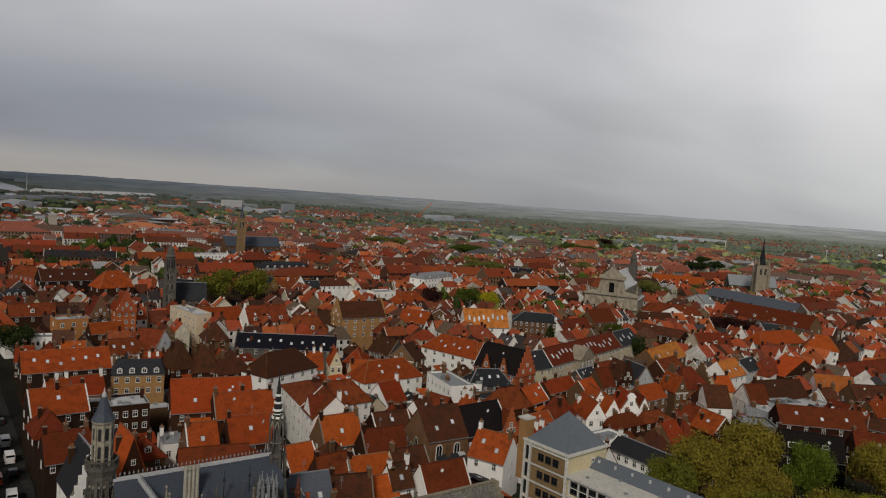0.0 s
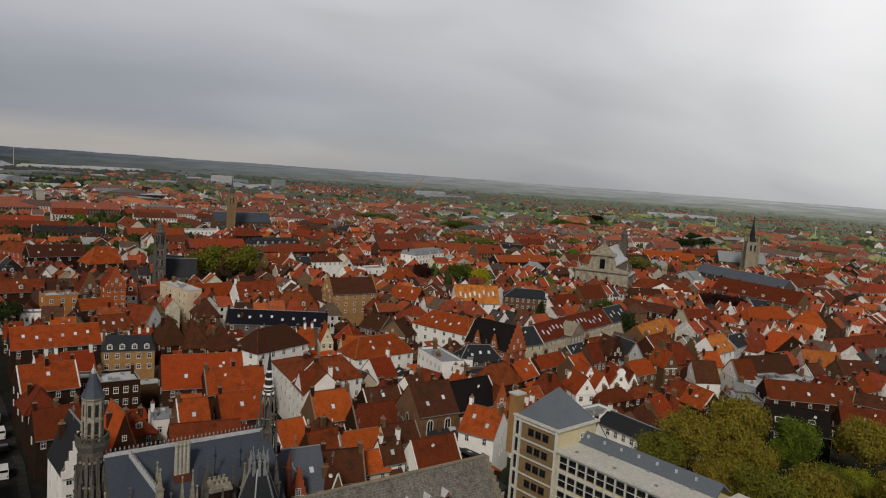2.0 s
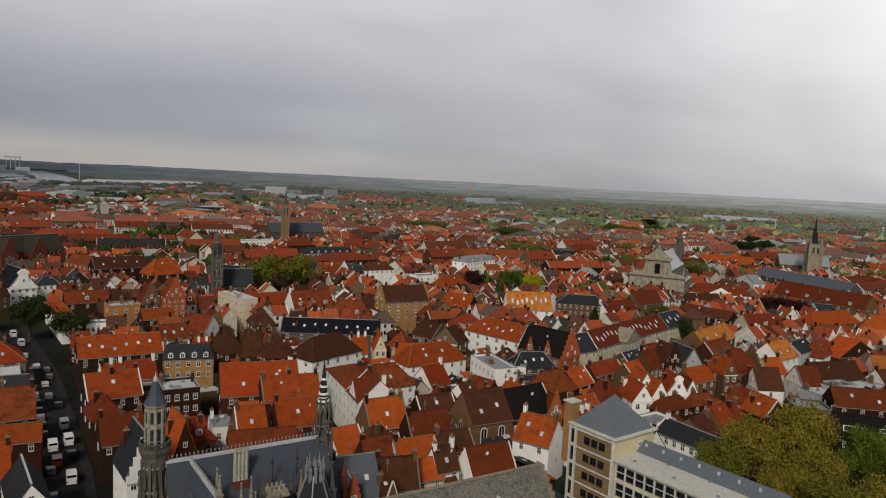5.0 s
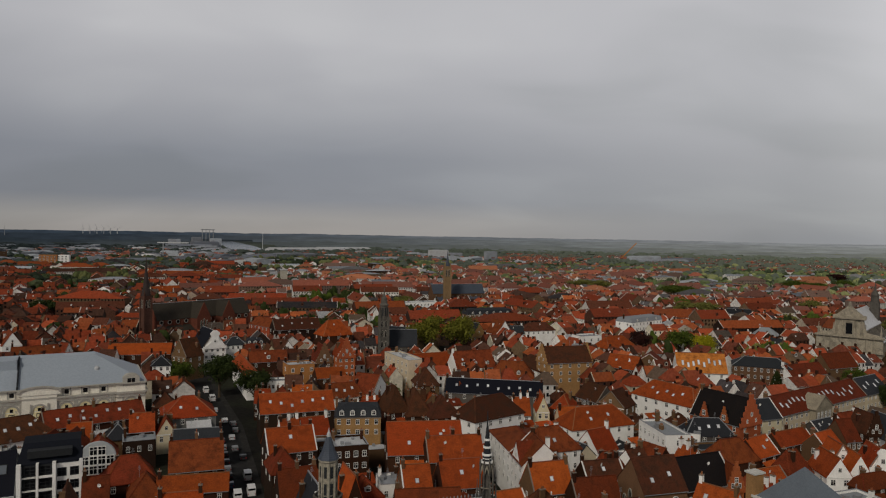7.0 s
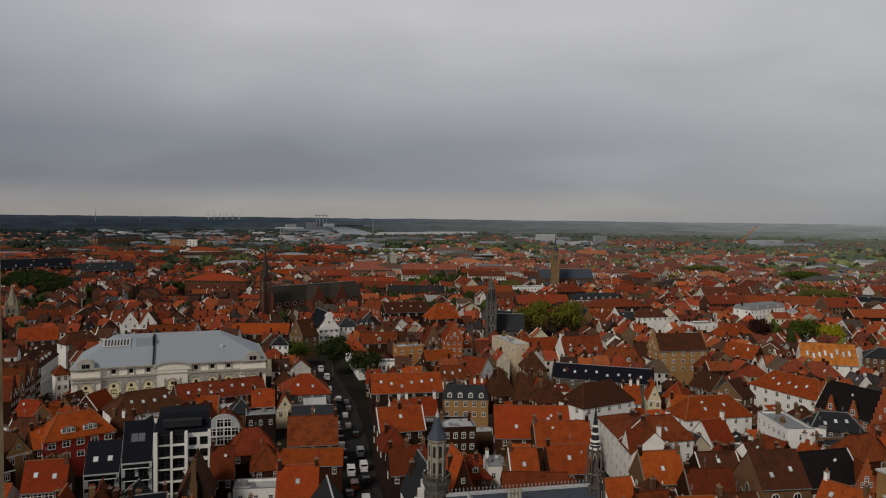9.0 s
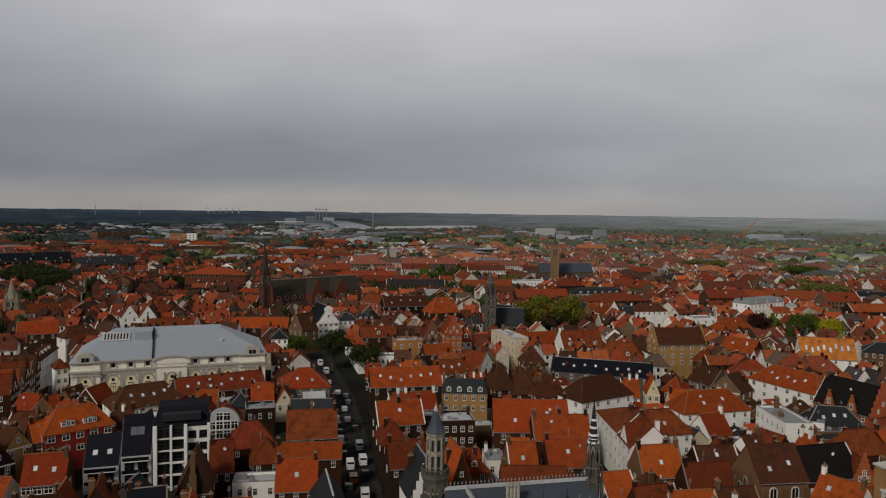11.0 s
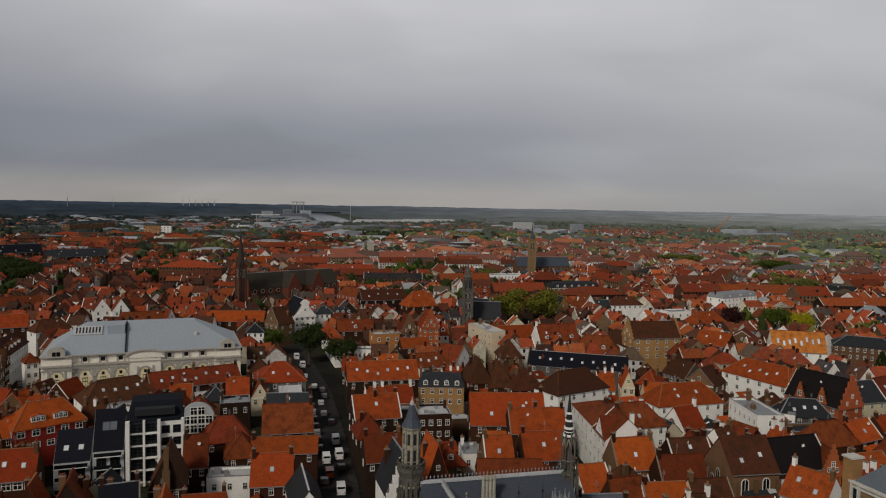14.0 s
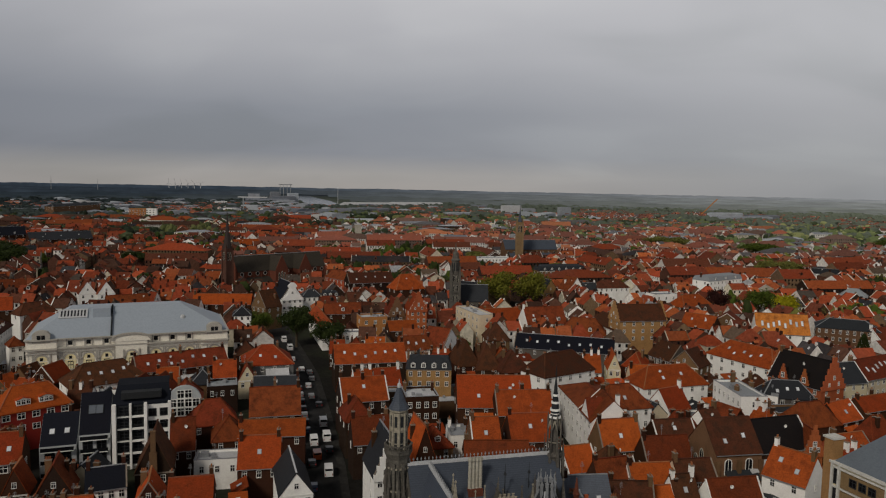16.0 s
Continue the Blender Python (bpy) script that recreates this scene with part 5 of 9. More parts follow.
def fleche():
    ob = thing("fleche", 7.3, 123.6, 20, "slender dark gothic roof spire banded in white", "spire", z=0.0)
    s = Solid()
    s.tube(0, 0, [(1.35, 10), (1.35, 23.2), (1.6, 23.6), (1.6, 24.1), (0.7, 24.3), (0.55, 30.2)], 8)
    part("base", s, ["gothic_stone"], ob)
    # open stage: slim posts with pointed gables between them
    for i in range(8):
        a, b = math.tau * i / 8, math.tau * (i + 1) / 8
        s = Solid()
        s.box(1.2 * math.cos(a), 1.2 * math.sin(a), 24.1, 0.26, 0.22, 5.6, 0, a)
        s.tube(1.2 * math.cos(a), 1.2 * math.sin(a), [(0.2, 29.7), (0.24, 29.85), (0.03, 31.2)], 4, 0, a)
        part("post", s, ["gothic_stone"], ob)
        s = Solid()
        pa, pb = Vector((1.15 * math.cos(a), 1.15 * math.sin(a), 0)), Vector((1.15 * math.cos(b), 1.15 * math.sin(b), 0))
        mid = (pa + pb) / 2
        s.beam((pa.x, pa.y, 28.3), (mid.x, mid.y, 29.9), 0.16, 0.2)
        s.beam((mid.x, mid.y, 29.9), (pb.x, pb.y, 28.3), 0.16, 0.2)
        s.beam((pa.x, pa.y, 26.0), (pb.x, pb.y, 26.0), 0.12, 0.16)
        part("tracery", s, ["church_stone"], ob)
    for i in range(4):
        z, r0, r1 = 30.2 + i * 1.28, 1.02 - i * 0.17, 0.85 - i * 0.17
        s = Solid()
        s.tube(0, 0, [(r0 + 0.08, z), (r0 + 0.05, z + 0.34)], 8, 0)
        s.tube(0, 0, [(r0 * 0.84, z + 0.342), (r1 * 0.9, z + 1.27)], 8, 1)
        s.tube(0, 0, [(r1 * 0.98, z + 0.72), (r1 * 0.95, z + 0.86)], 8, 0)
        part("band", s, ["white", "slate"], ob, "ring of white lead over slate")
    s = Solid()
    s.tube(0, 0, [(0.34, 35.3), (0.16, 36.8), (0.07, 37.6), (0.16, 37.7), (0.03, 39.4)], 8)
    part("spire", s, ["iron"], ob)
    for i in range(8):
        a = math.tau * i / 8
        pinnacle(ob, 1.75 * math.cos(a), 1.75 * math.sin(a), 21.0, 0.22, 4.6 if i % 2 else 6.2, "gothic_stone")
    t = Solid()
    t.tube(2.9, -3.6, [(0.5, 6), (0.5, 17.5), (0.62, 17.7), (0.45, 18.1), (0.08, 20.6)], 8)
    part("brick_turret", t, ["church_brick"], ob, "thin brick turret beside the spire")


fleche()


def stone_hall():
    """The long hall with a stone-grey roof below the tower."""
    ax, ay, bx, by = 2.0, 99.0, 44.6, 114.8
    L, turn = math.hypot(bx - ax, by - ay), math.degrees(math.atan2(by - ay, bx - ax))
    ob = thing("guild_hall", (ax + bx) / 2, (ay + by) / 2, turn, "old hall with a steep mottled grey stone-slate roof and small dormers", "hall")
    HOUSES.append(((ax + bx) / 2, (ay + by) / 2, turn, L, 18))
    d, h, top = 17.0, 10.0, 21.0
    s = Solid()
    s.box(0, 0, 0, L, d, h)
    part("wall", s, ["sandstone"], ob)
    r = Solid()
    a, b = L / 2, d / 2 + 0.4
    r.sheet([[(-a, -b, h - 0.4), (a, -b, h - 0.4), (a, 0, top), (-a, 0, top)], [(a, b, h - 0.4), (-a, b, h - 0.4), (-a, 0, top), (a, 0, top)]], 0.3)
    r.beam((-a, 0, top + 0.1), (a, 0, top + 0.1), 0.5, 0.3, 1)
    part("roof", r, ["stone_roof", "sandstone"], ob)
    for sx in (-1, 1):
        g = Solid()
        for sy in (-1, 1):
            n = 12
            for i in range(n):
                f = (i + 0.5) / n
                g.box(sx * a, sy * b * (1 - f), h - 0.4 + (top - h) * f - 0.7, 0.8, b / n + 0.02, 1.7)
        g.plate([(-d / 2, h), (d / 2, h), (0, top)][::-1], 0, 0.4)
        part("gable", g, ["sandstone"], ob, "crow-stepped stone gable")
    for i in range(6):
        dm = Solid()
        dm.box(0, 0.7, 0, 1.0, 1.6, 1.5)
        dm.sheet([[(-0.75, 1.8, 1.3), (-0.75, -0.3, 1.3), (0, -0.3, 2.3), (0, 1.8, 2.3)], [(0.75, -0.3, 1.3), (0.75, 1.8, 1.3), (0, 1.8, 2.3), (0, -0.3, 2.3)]], 0.14, 1)
        o = part("dormer", dm, ["redbrick", "pale"], ob, "small brick roof dormer with a pale hood", pose(-2.0 + i * 3.6 - 4, -d / 2 * 0.42, h + (top - h) * 0.56))
        part("window", WINDOW_DARK, None, o, "", pose(0, -0.12, 0.3) @ Matrix.Diagonal((0.7, 1, 0.9, 1)))


stone_hall()


def office():
    """The post-war office: a square tower with a pyramid roof and a long wing."""
    ob = thing("office_building", 60.3, 119.8, 25, "cream and brown office tower with grey pyramid roof, long wing", "office")
    HOUSES.append((60.3, 119.8, 25, 12, 12))
    HOUSES.append((78.0, 100.0, 25, 20, 50))
    w, d, h = 11.2, 10.2, 25.9
    s = Solid()
    s.box(0, 0, 0, w, d, h)
    part("wall", s, ["office_panel"], ob)
    # window bands on the face towards the square (its -x side) and piers
    for k in range(7):
        z = h - 2.9 - k * 3.3
        b = Solid()
        b.box(-w / 2 - 0.12, -0.75, z - 0.9, 0.3, 8.0, 2.7)
        o = part("window_band", b, ["office_brown"], ob, "brown panel holding three dark windows")
        for i in range(3):
            part("window", WINDOW_DARK, None, o, "", pose(-w / 2 - 0.28, -2.6 + i * 1.75, z, 0, 0, -90) @ Matrix.Diagonal((1.35, 1, 1.35, 1)))
        for yy in (d / 2 - 0.75,):
            part("window", WINDOW_DARK, None, ob, "", pose(-w / 2 - 0.05, yy, z - 0.6, 0, 0, -90) @ Matrix.Diagonal((0.85, 1, 2.5, 1)))
    part("window", WINDOW, None, ob, "", pose(1.5, -d / 2, h - 4.2) @ Matrix.Diagonal((0.9, 1, 2.6, 1)))
    for yy in (-d / 2 + 0.1, d / 2 - 1.45, d / 2 - 0.1):
        s = Solid()
        s.box(-w / 2 - 0.2, yy, 0, 0.5, 0.35, h - 0.3)
        part("pier", s, ["concrete_roof"], ob, "pale concrete pier")
    for k in range(8):
        s = Solid()
        s.box(-w / 2 - 0.14, 0, h - 0.9 - k * 3.3, 0.4, d, 0.28)
        part("storey_band", s, ["concrete_roof"], ob, "pale concrete band")
    s = Solid()
    s.box(0, 0, h - 0.25, w + 0.9, d + 0.9, 0.35)
    part("eaves_slab", s, ["concrete_roof"], ob)
    r = Solid()
    a, b = w / 2 - 0.15, d / 2 - 0.15
    ap = (0, 0, h + 5.9)
    r.sheet([[(-a, -b, h + 0.1), (a, -b, h + 0.1), ap], [(a, -b, h + 0.1), (a, b, h + 0.1), ap], [(a, b, h + 0.1), (-a, b, h + 0.1), ap], [(-a, b, h + 0.1), (-a, -b, h + 0.1), ap]], 0.2)
    part("pyramid_roof", r, ["lead_roof"], ob, "blue-grey slate pyramid roof")
    c = Solid()
    c.box(-w / 2 + 1.0, d / 2 + 1.0, 18, 2.2, 1.8, h - 14.5)
    c.box(-w / 2 + 1.0, d / 2 + 1.0, h + 3.5, 2.6, 2.2, 0.3, 1)
    part("chimney", c, ["yellowbrick", "concrete_roof"], ob, "square tan brick chimney")
    # the wing
    L, W, zt = 52.0, 5.8, 22.0
    y0 = -d / 2
    s = Solid()
    s.box(-w / 2 + W / 2 + 0.4, y0 - L / 2 - 0.01, 0, W, L, zt)
    s.box(-w / 2 + W + 2.8, y0 - L / 2 + 4, 0, 4.8, L + 8, zt - 0.4)
    part("wing_wall", s, ["office_panel"], ob)
    r = Solid()
    r.box(-w / 2 + W / 2 + 0.2, y0 - L / 2 - 0.2, zt, W + 0.9, L + 0.4, 0.45)
    for i in range(12):
        r.box(-w / 2 + 2 + 4 * (i % 2), y0 - 3 - i * 4, zt + 0.45, 0.5, 0.5, 0.25, 1)
    r.box(-w / 2 + W + 3.2, y0 - 40.0, zt, 5.0, 24.0, 0.5)
    part("wing_roof", r, ["concrete_roof", "zinc"], ob, "pale flat concrete roof")
    st = Solid()
    xx = -w / 2 + W + 2.9
    st.sheet([[(xx - 2.4, y0 - 27, zt + 0.5), (xx - 0.2, y0 - 27, zt + 2.3), (xx - 0.2, y0 + 8, zt + 2.3), (xx - 2.4, y0 + 8, zt + 0.5)], [(xx - 0.2, y0 - 27, zt + 2.3), (xx + 2.5, y0 - 27, zt + 0.4), (xx + 2.5, y0 + 8, zt + 0.4), (xx - 0.2, y0 + 8, zt + 2.3)]], 0.4)
    for i in range(9):
        st.box(xx - 1.2, y0 + 6 - i * 3.6, zt + 1.5, 0.35, 0.35, 0.55, 1)
    part("attic_strip", st, ["lead_roof", "pale"], ob, "long low blue-grey attic roof with small vents")
    n = 24
    for k in range(5):
        z = zt - 2.75 - k * 3.2
        for i in range(n):
            part("window", WINDOW_DARK, None, ob, "", pose(-w / 2 + 0.38, y0 - 1.6 - i * 2.0, z, 0, 0, -90) @ Matrix.Diagonal((1.72, 1, 2.2, 1)))
    for i in range(n + 1):
        s = Solid()
        s.box(-w / 2 + 0.25, y0 - 0.6 - i * 2.0, 0, 0.4, 0.26, zt)
        part("mullion", s, ["concrete_roof"], ob)
    for k in range(6):
        s = Solid()
        s.box(-w / 2 + 0.3, y0 - 24.6, zt - 0.45 - k * 3.2, 0.3, 49.0, 0.35)
        part("storey_band", s, ["concrete_roof"], ob)
        if k < 5:
            s = Solid()
            s.box(-w / 2 + 0.34, y0 - 24.6, zt - 1.75 - k * 3.2, 0.25, 49.0, 0.12)
            part("transom", s, ["concrete_roof"], ob)


office()


def flats():
    """White-framed modern flats under black roofs, stepping down beside one another."""
    x, y, turn = -93.0, 161.0, 26
    ob = thing("apartment_block", x, y, turn, "modern white-framed apartment block with black roofs and balconies", "apartments")
    HOUSES.append((x - 6, y - 3, turn, 28, 18))
    # tall block
    s = Solid()
    s.box(3.0, 4.5, 0, 13.0, 12.0, 16.0)
    part("wall", s, ["white"], ob)
    s = Solid()
    s.box(3.0, 3.5, 16.0, 13.2, 8.0, 0.5)
    s.sheet([[(-3.6, -1.6, 16.2), (9.6, -1.6, 16.2), (9.2, 3.0, 19.8), (-2.6, 3.0, 19.8)], [(9.2, 3.0, 19.8), (9.2, 9.5, 19.8), (-2.6, 9.5, 19.8), (-2.6, 3.0, 19.8)]], 0.4)
    s.box(3.0, 7.0, 16.4, 11.5, 6.0, 3.2)
    part("roof", s, ["navy"], ob, "black sloping attic roof")
    for i in range(5):
        f = Solid()
        # dark block proud of the wall, painted for the balcony recess's shade
        f.box(0, 0, 0, 6.2, 0.5, 2.45)
        part("recess", f, ["iron"], ob, "dark block standing in for a shaded balcony recess", pose(0.6, -1.52, 1.4 + i * 3.0))
        b = Solid()
        b.box(0.6, -1.95, 1.2 + i * 3.0, 6.4, 1.2, 0.18)
        for q in range(8):
            b.box(-2.5 + q * 0.88, -2.5, 1.38 + i * 3.0, 0.05, 0.05, 0.95, 1)
        b.box(0.6, -2.5, 2.3 + i * 3.0, 6.4, 0.06, 0.08, 1)
        part("balcony", b, ["trim", "iron"], ob, "white slab balcony with a dark rail")
        for q in (-1, 1):
            part("window", WINDOW_DARK, None, ob, "", pose(0.6 + q * 1.5, -1.8, 1.5 + i * 3.0) @ Matrix.Diagonal((2.4, 1, 2.2, 1)))
    for u, wd in ((-3.1, 0.9), (0.55, 0.5), (3.9, 0.7), (9.3, 0.7)):
        f = Solid()
        f.box(u, -2.2, 0.5, wd, 1.5, 15.9)
        part("pier", f, ["white"], ob, "white-painted frame pier")
    for z in (4.15, 7.15, 10.15, 13.15):
        f = Solid()
        f.box(2.2, -2.62, z, 3.0, 0.5, 0.45)
        part("frame_beam", f, ["white"], ob, "white-painted frame beam")
    # dark block on the slope stands in for a shaded terrace cut
    f = Solid()
    f.box(3.0, -0.4, 17.4, 9.0, 2.4, 1.6)
    part("roof_terrace", f, ["iron"], ob, "dark block standing in for a shaded attic terrace")
    for z in (4.6, 7.6, 10.6, 13.6):
        for u in (5.4, 8.0):
            part("window", WINDOW_DARK, None, ob, "", pose(u, -1.5, z - 0.8) @ Matrix.Diagonal((1.9, 1, 1.9, 1)))
    # middle and low blocks
    for u, wd, ht, tp in ((-7.4, 6.8, 9.5, 18.0), (-15.2, 7.8, 7.5, 13.6)):
        s = Solid()
        s.box(u, 3.5, 0, wd, 11.0, ht)
        part("wall", s, ["greywash"], ob)
        r = Solid()
        r.sheet([[(u - wd / 2, -1.6, ht), (u + wd / 2, -1.6, ht), (u + wd / 2, 5.0, tp), (u - wd / 2, 5.0, tp)], [(u + wd / 2, 9.4, ht), (u - wd / 2, 9.4, ht), (u - wd / 2, 5.0, tp), (u + wd / 2, 5.0, tp)]], 0.35)
        part("roof", r, ["navy"], ob, "black metal roof")
        for e in (-1, 1):
            g = Solid()
            g.plate([(-5.1, ht), (5.9, ht), (1.5, tp - 0.3)][::-1], -0.2, 0.4)
            part("gable", g, ["greywash"], ob, "", pose(u + e * (wd / 2 - 0.15), 3.5, 0, 0, 0, 90))
        for k in range(3):
            z = ht - 1.0 - k * 3.0
            b = Solid()
            b.box(u, -2.4, z, wd - 0.8, 1.6, 0.2)
            b.box(u, -3.16, z + 0.2, wd - 0.8, 0.06, 0.9, 1)
            part("balcony", b, ["white", "pane"], ob, "white slab balcony with a dark rail")
            for q in (-1, 1):
                part("window", WINDOW_DARK, None, ob, "", pose(u + q * wd * 0.22, -2.0 + 0.0, z - 2.7) @ Matrix.Diagonal((2.2, 1, 2.3, 1)))
        if wd < 7:
            part("skylight", GREY_SKYLIGHT, None, ob, "broad grey roof window", pose(u, 2.2, ht + (tp - ht) * 0.58 + 0.05, math.degrees(math.atan2(tp - ht, 6.6))) @ Matrix.Diagonal((3.4, 2.4, 1, 1)))
            continue
        for q in (-1, 1):
            part("skylight", SKYLIGHT, None, ob, "", pose(u + q * 1.6, 1.2, ht + (tp - ht) * 0.43 + 0.05, math.degrees(math.atan2(tp - ht, 6.6))) @ Matrix.Diagonal((1.3, 1.2, 1, 1)))


flats()


def glazed_gable():
    ob = thing("glazed_house", -92.6, 190.0, 22, "white house whose arched gable is filled with square window panes", "house")
    HOUSES.append((-91.0, 190.0, 22, 10, 12))
    HOUSES.append((-84.0, 179.4, 22, 9, 12))
    s = Solid()
    n = 12
    pts = [(-4.4, 0), (-4.4, 9.4)] + [(-4.4 * math.cos(math.pi * i / n), 9.4 + 4.2 * math.sin(math.pi * i / n)) for i in range(1, n)] + [(4.4, 9.4), (4.4, 0)]
    s.plate(pts[::-1], -5, 1.2)
    s.box(0, 1.0, 0, 8.6, 9.6, 8.6)
    part("wall", s, ["greywash"], ob)
    r = Solid()
    r.sheet([[(-4.6, 6, 8.4), (-4.6, -3.8, 8.4), (0, -3.8, 12.4), (0, 6, 12.4)], [(4.6, -3.8, 8.4), (4.6, 6, 8.4), (0, 6, 12.4), (0, -3.8, 12.4)]], 0.25)
    part("roof", r, ["red"], ob, "dark red tiled roof")
    for k in range(4):
        for i in range(4):
            if k == 3 and i in (0, 3):
                continue
            part("window", WINDOW, None, ob, "", pose(-3.0 + i * 2.0, -5.0, 2.6 + k * 2.5) @ Matrix.Diagonal((2.0, 1, 2.4, 1)))


glazed_gable()


def church(x, y, turn, L, d, h, rise, wall, roof, label, rounds=0, transepts=(), aisles=True, tower=None):
    ob = thing("church", x, y, turn, label, "church")
    HOUSES.append((x, y, turn, L + 6, d + 12))
    s = Solid()
    s.box(0, 0, 0, L, d, h)
    for e in (-1, 1):
        s.face([(e * L / 2, -d / 2, h), (e * L / 2, d / 2, h), (e * L / 2, 0, h + rise - 0.2)][:: e])
    part("wall", s, [wall], ob)
    r = Solid()
    a, b = L / 2 + 0.2, d / 2 + 0.4
    r.sheet([[(-a, -b, h - 0.4), (a, -b, h - 0.4), (a, 0, h + rise), (-a, 0, h + rise)], [(a, b, h - 0.4), (-a, b, h - 0.4), (-a, 0, h + rise), (a, 0, h + rise)]], 0.3)
    r.beam((-a, 0, h + rise), (a, 0, h + rise), 0.4, 0.3, 1)
    part("roof", r, [roof, "zinc"], ob)
    if aisles:
        for e in (-1, 1):
            s = Solid()
            s.box(0, e * (d / 2 + 2.6), 0, L * 0.86, 5.2, h * 0.5)
            s.sheet([[(-L * 0.43, e * (d / 2 + 5.4), h * 0.5), (L * 0.43, e * (d / 2 + 5.4), h * 0.5), (L * 0.43, e * d / 2, h * 0.72), (-L * 0.43, e * d / 2, h * 0.72)][:: -e]], 0.25, 1)
            part("aisle", s, [wall, roof], ob)
    n = max(3, int(L / 5.5))
    for i in range(n):
        u = -L / 2 + (i + 0.5) * L / n
        if any(abs(u - t) < 5 for t in transepts):
            continue
        if rounds:
            w = Solid()
            w.tube(0, 0, [(1.35, 0), (1.35, 0.2)], 14, 0)
            w.tube(0, 0, [(0.95, 0.2), (0.95, 0.24)], 14, 1)
            part("round_window", w, ["pale_stone", "pane"], ob, "round traceried window", pose(u, -d / 2, h * 0.86, 90))
        else:
            part("lancet_window", ARCH_STONE, None, ob, "", pose(u, -d / 2, h * 0.4) @ Matrix.Diagonal((1.6, 1, h * 0.22, 1)))
        bt = Solid()
        bt.box(u + L / n / 2, -d / 2 - 0.4, 0, 0.7, 0.8, h * 0.9)
        part("buttress", bt, [wall], ob)
    for t in transepts:
        s = Solid()
        s.box(t, -d / 2 - 3.5, 0, 9.5, 8.0, h)
        s.plate([(t - 4.75, h), (t + 4.75, h), (t, h + rise + 0.4)][::-1], -d / 2 - 7.5, 0.6)
        part("transept", s, [wall], ob)
        r = Solid()
        r.sheet([[(t - 5, 0, h - 0.3), (t - 5, -d / 2 - 7.2, h - 0.3), (t, -d / 2 - 7.2, h + rise - 0.3), (t, 0, h + rise - 0.3)], [(t + 5, -d / 2 - 7.2, h - 0.3), (t + 5, 0, h - 0.3), (t, 0, h + rise - 0.3), (t, -d / 2 - 7.2, h + rise - 0.3)]], 0.25)
        part("transept_roof", r, [roof], ob)
        for k in (-1, 0, 1):
            part("lancet_window", ARCH_STONE, None, ob, "", pose(t + k * 2.0, -d / 2 - 7.5, h * 0.35 + (0 if k else 1.0)) @ Matrix.Diagonal((1.3, 1, h * 0.27, 1)))
    return ob


dark_church = church(-158.0, 455.0, 52, 66.0, 13.0, 15.0, 9.0, "church_brick", "church_roof", "dark red-brick neo-gothic church with a brown roof and thin spire", rounds=1, transepts=(-6.0, 12.0))


def spire_tower(name, x, y, turn, w, body, stages, label, wall, roof, category="church tower", openings=2):
    """A square tower with belfry openings and a spire; stages: rings of (radius, z)."""
    ob = thing(name, x, y, turn, label, category)
    HOUSES.append((x, y, turn, w + 2, w + 2))
    s = Solid()
    s.box(0, 0, 0, w, w, body)
    part("shaft", s, [wall], ob)
    for a in (-1, 1):
        for b in (-1, 1):
            s = Solid()
            s.box(a * w / 2, b * w / 2, 0, w * 0.2, w * 0.2, body * 0.97)
            part("buttress", s, [wall], ob)
    for f in (0.45, 0.72, 1.0):
        s = Solid()
        s.box(0, 0, body * f - 0.3, w + 0.5, w + 0.5, 0.4)
        part("string_course", s, [wall], ob)
    for tu in (0, 90, 180, -90):
        for k in range(openings):
            part("belfry_opening", ARCH_STONE, None, ob, "", pose(0, 0, 0, 0, 0, tu) @ pose((k - (openings - 1) / 2) * w * 0.38, -w / 2, body * 0.76) @ Matrix.Diagonal((w * 0.24, 1, body * 0.085, 1)))
    s = Solid()
    s.tube(0, 0, stages, 8, 0, math.pi / 8)
    part("spire", s, [roof], ob)
    for a in (-1, 1):
        for b in (-1, 1):
            pinnacle(ob, a * w * 0.45, b * w * 0.45, body, w * 0.07, w * 0.7, wall)
    return ob


spire_tower("church_spire", -176.4, 416.8, 52, 4.4, 30.0, [(2.6, 30.0), (1.8, 35.0), (0.8, 44.0), (0.25, 50.5), (0.05, 53.0)], "thin dark brick church tower with a tall brown spire", "tower_dark", "spire_slate")
church(8.0, 690.0, 20, 52.0, 15.0, 13.0, 8.0, "tan", "court_slate", "brick parish church with a long blue slate roof", aisles=True)
spire_tower("church_tower", -1.0, 664.0, 8, 5.6, 39.0, [(2.1, 39.0), (1.2, 43.5), (0.5, 49.0), (0.1, 55.0)], "massive square brick church tower with a short grey spire", "tower_brick", "court_slate")
church(428.3, 526.9, -20, 40.0, 14.0, 12.0, 8.0, "greybrick", "grey", "grey church with a steep pale slate roof", aisles=True)
spire_tower("church_tower", 413.3, 496.9, -20, 9.0, 32.0, [(3.4, 32.0), (2.0, 37.0), (2.2, 37.8), (0.7, 46.0), (0.1, 54.0)], "tall grey brick church tower with a slender slate spire", "sandstone", "slate")
spire_tower("church_tower", -300.0, 356.0, 30, 6.0, 17.0, [(3.2, 17.0), (2.2, 20.0), (0.6, 26.0), (0.1, 29.0)], "small pale stone church turret with a pointed roof", "sandstone", "sandstone")


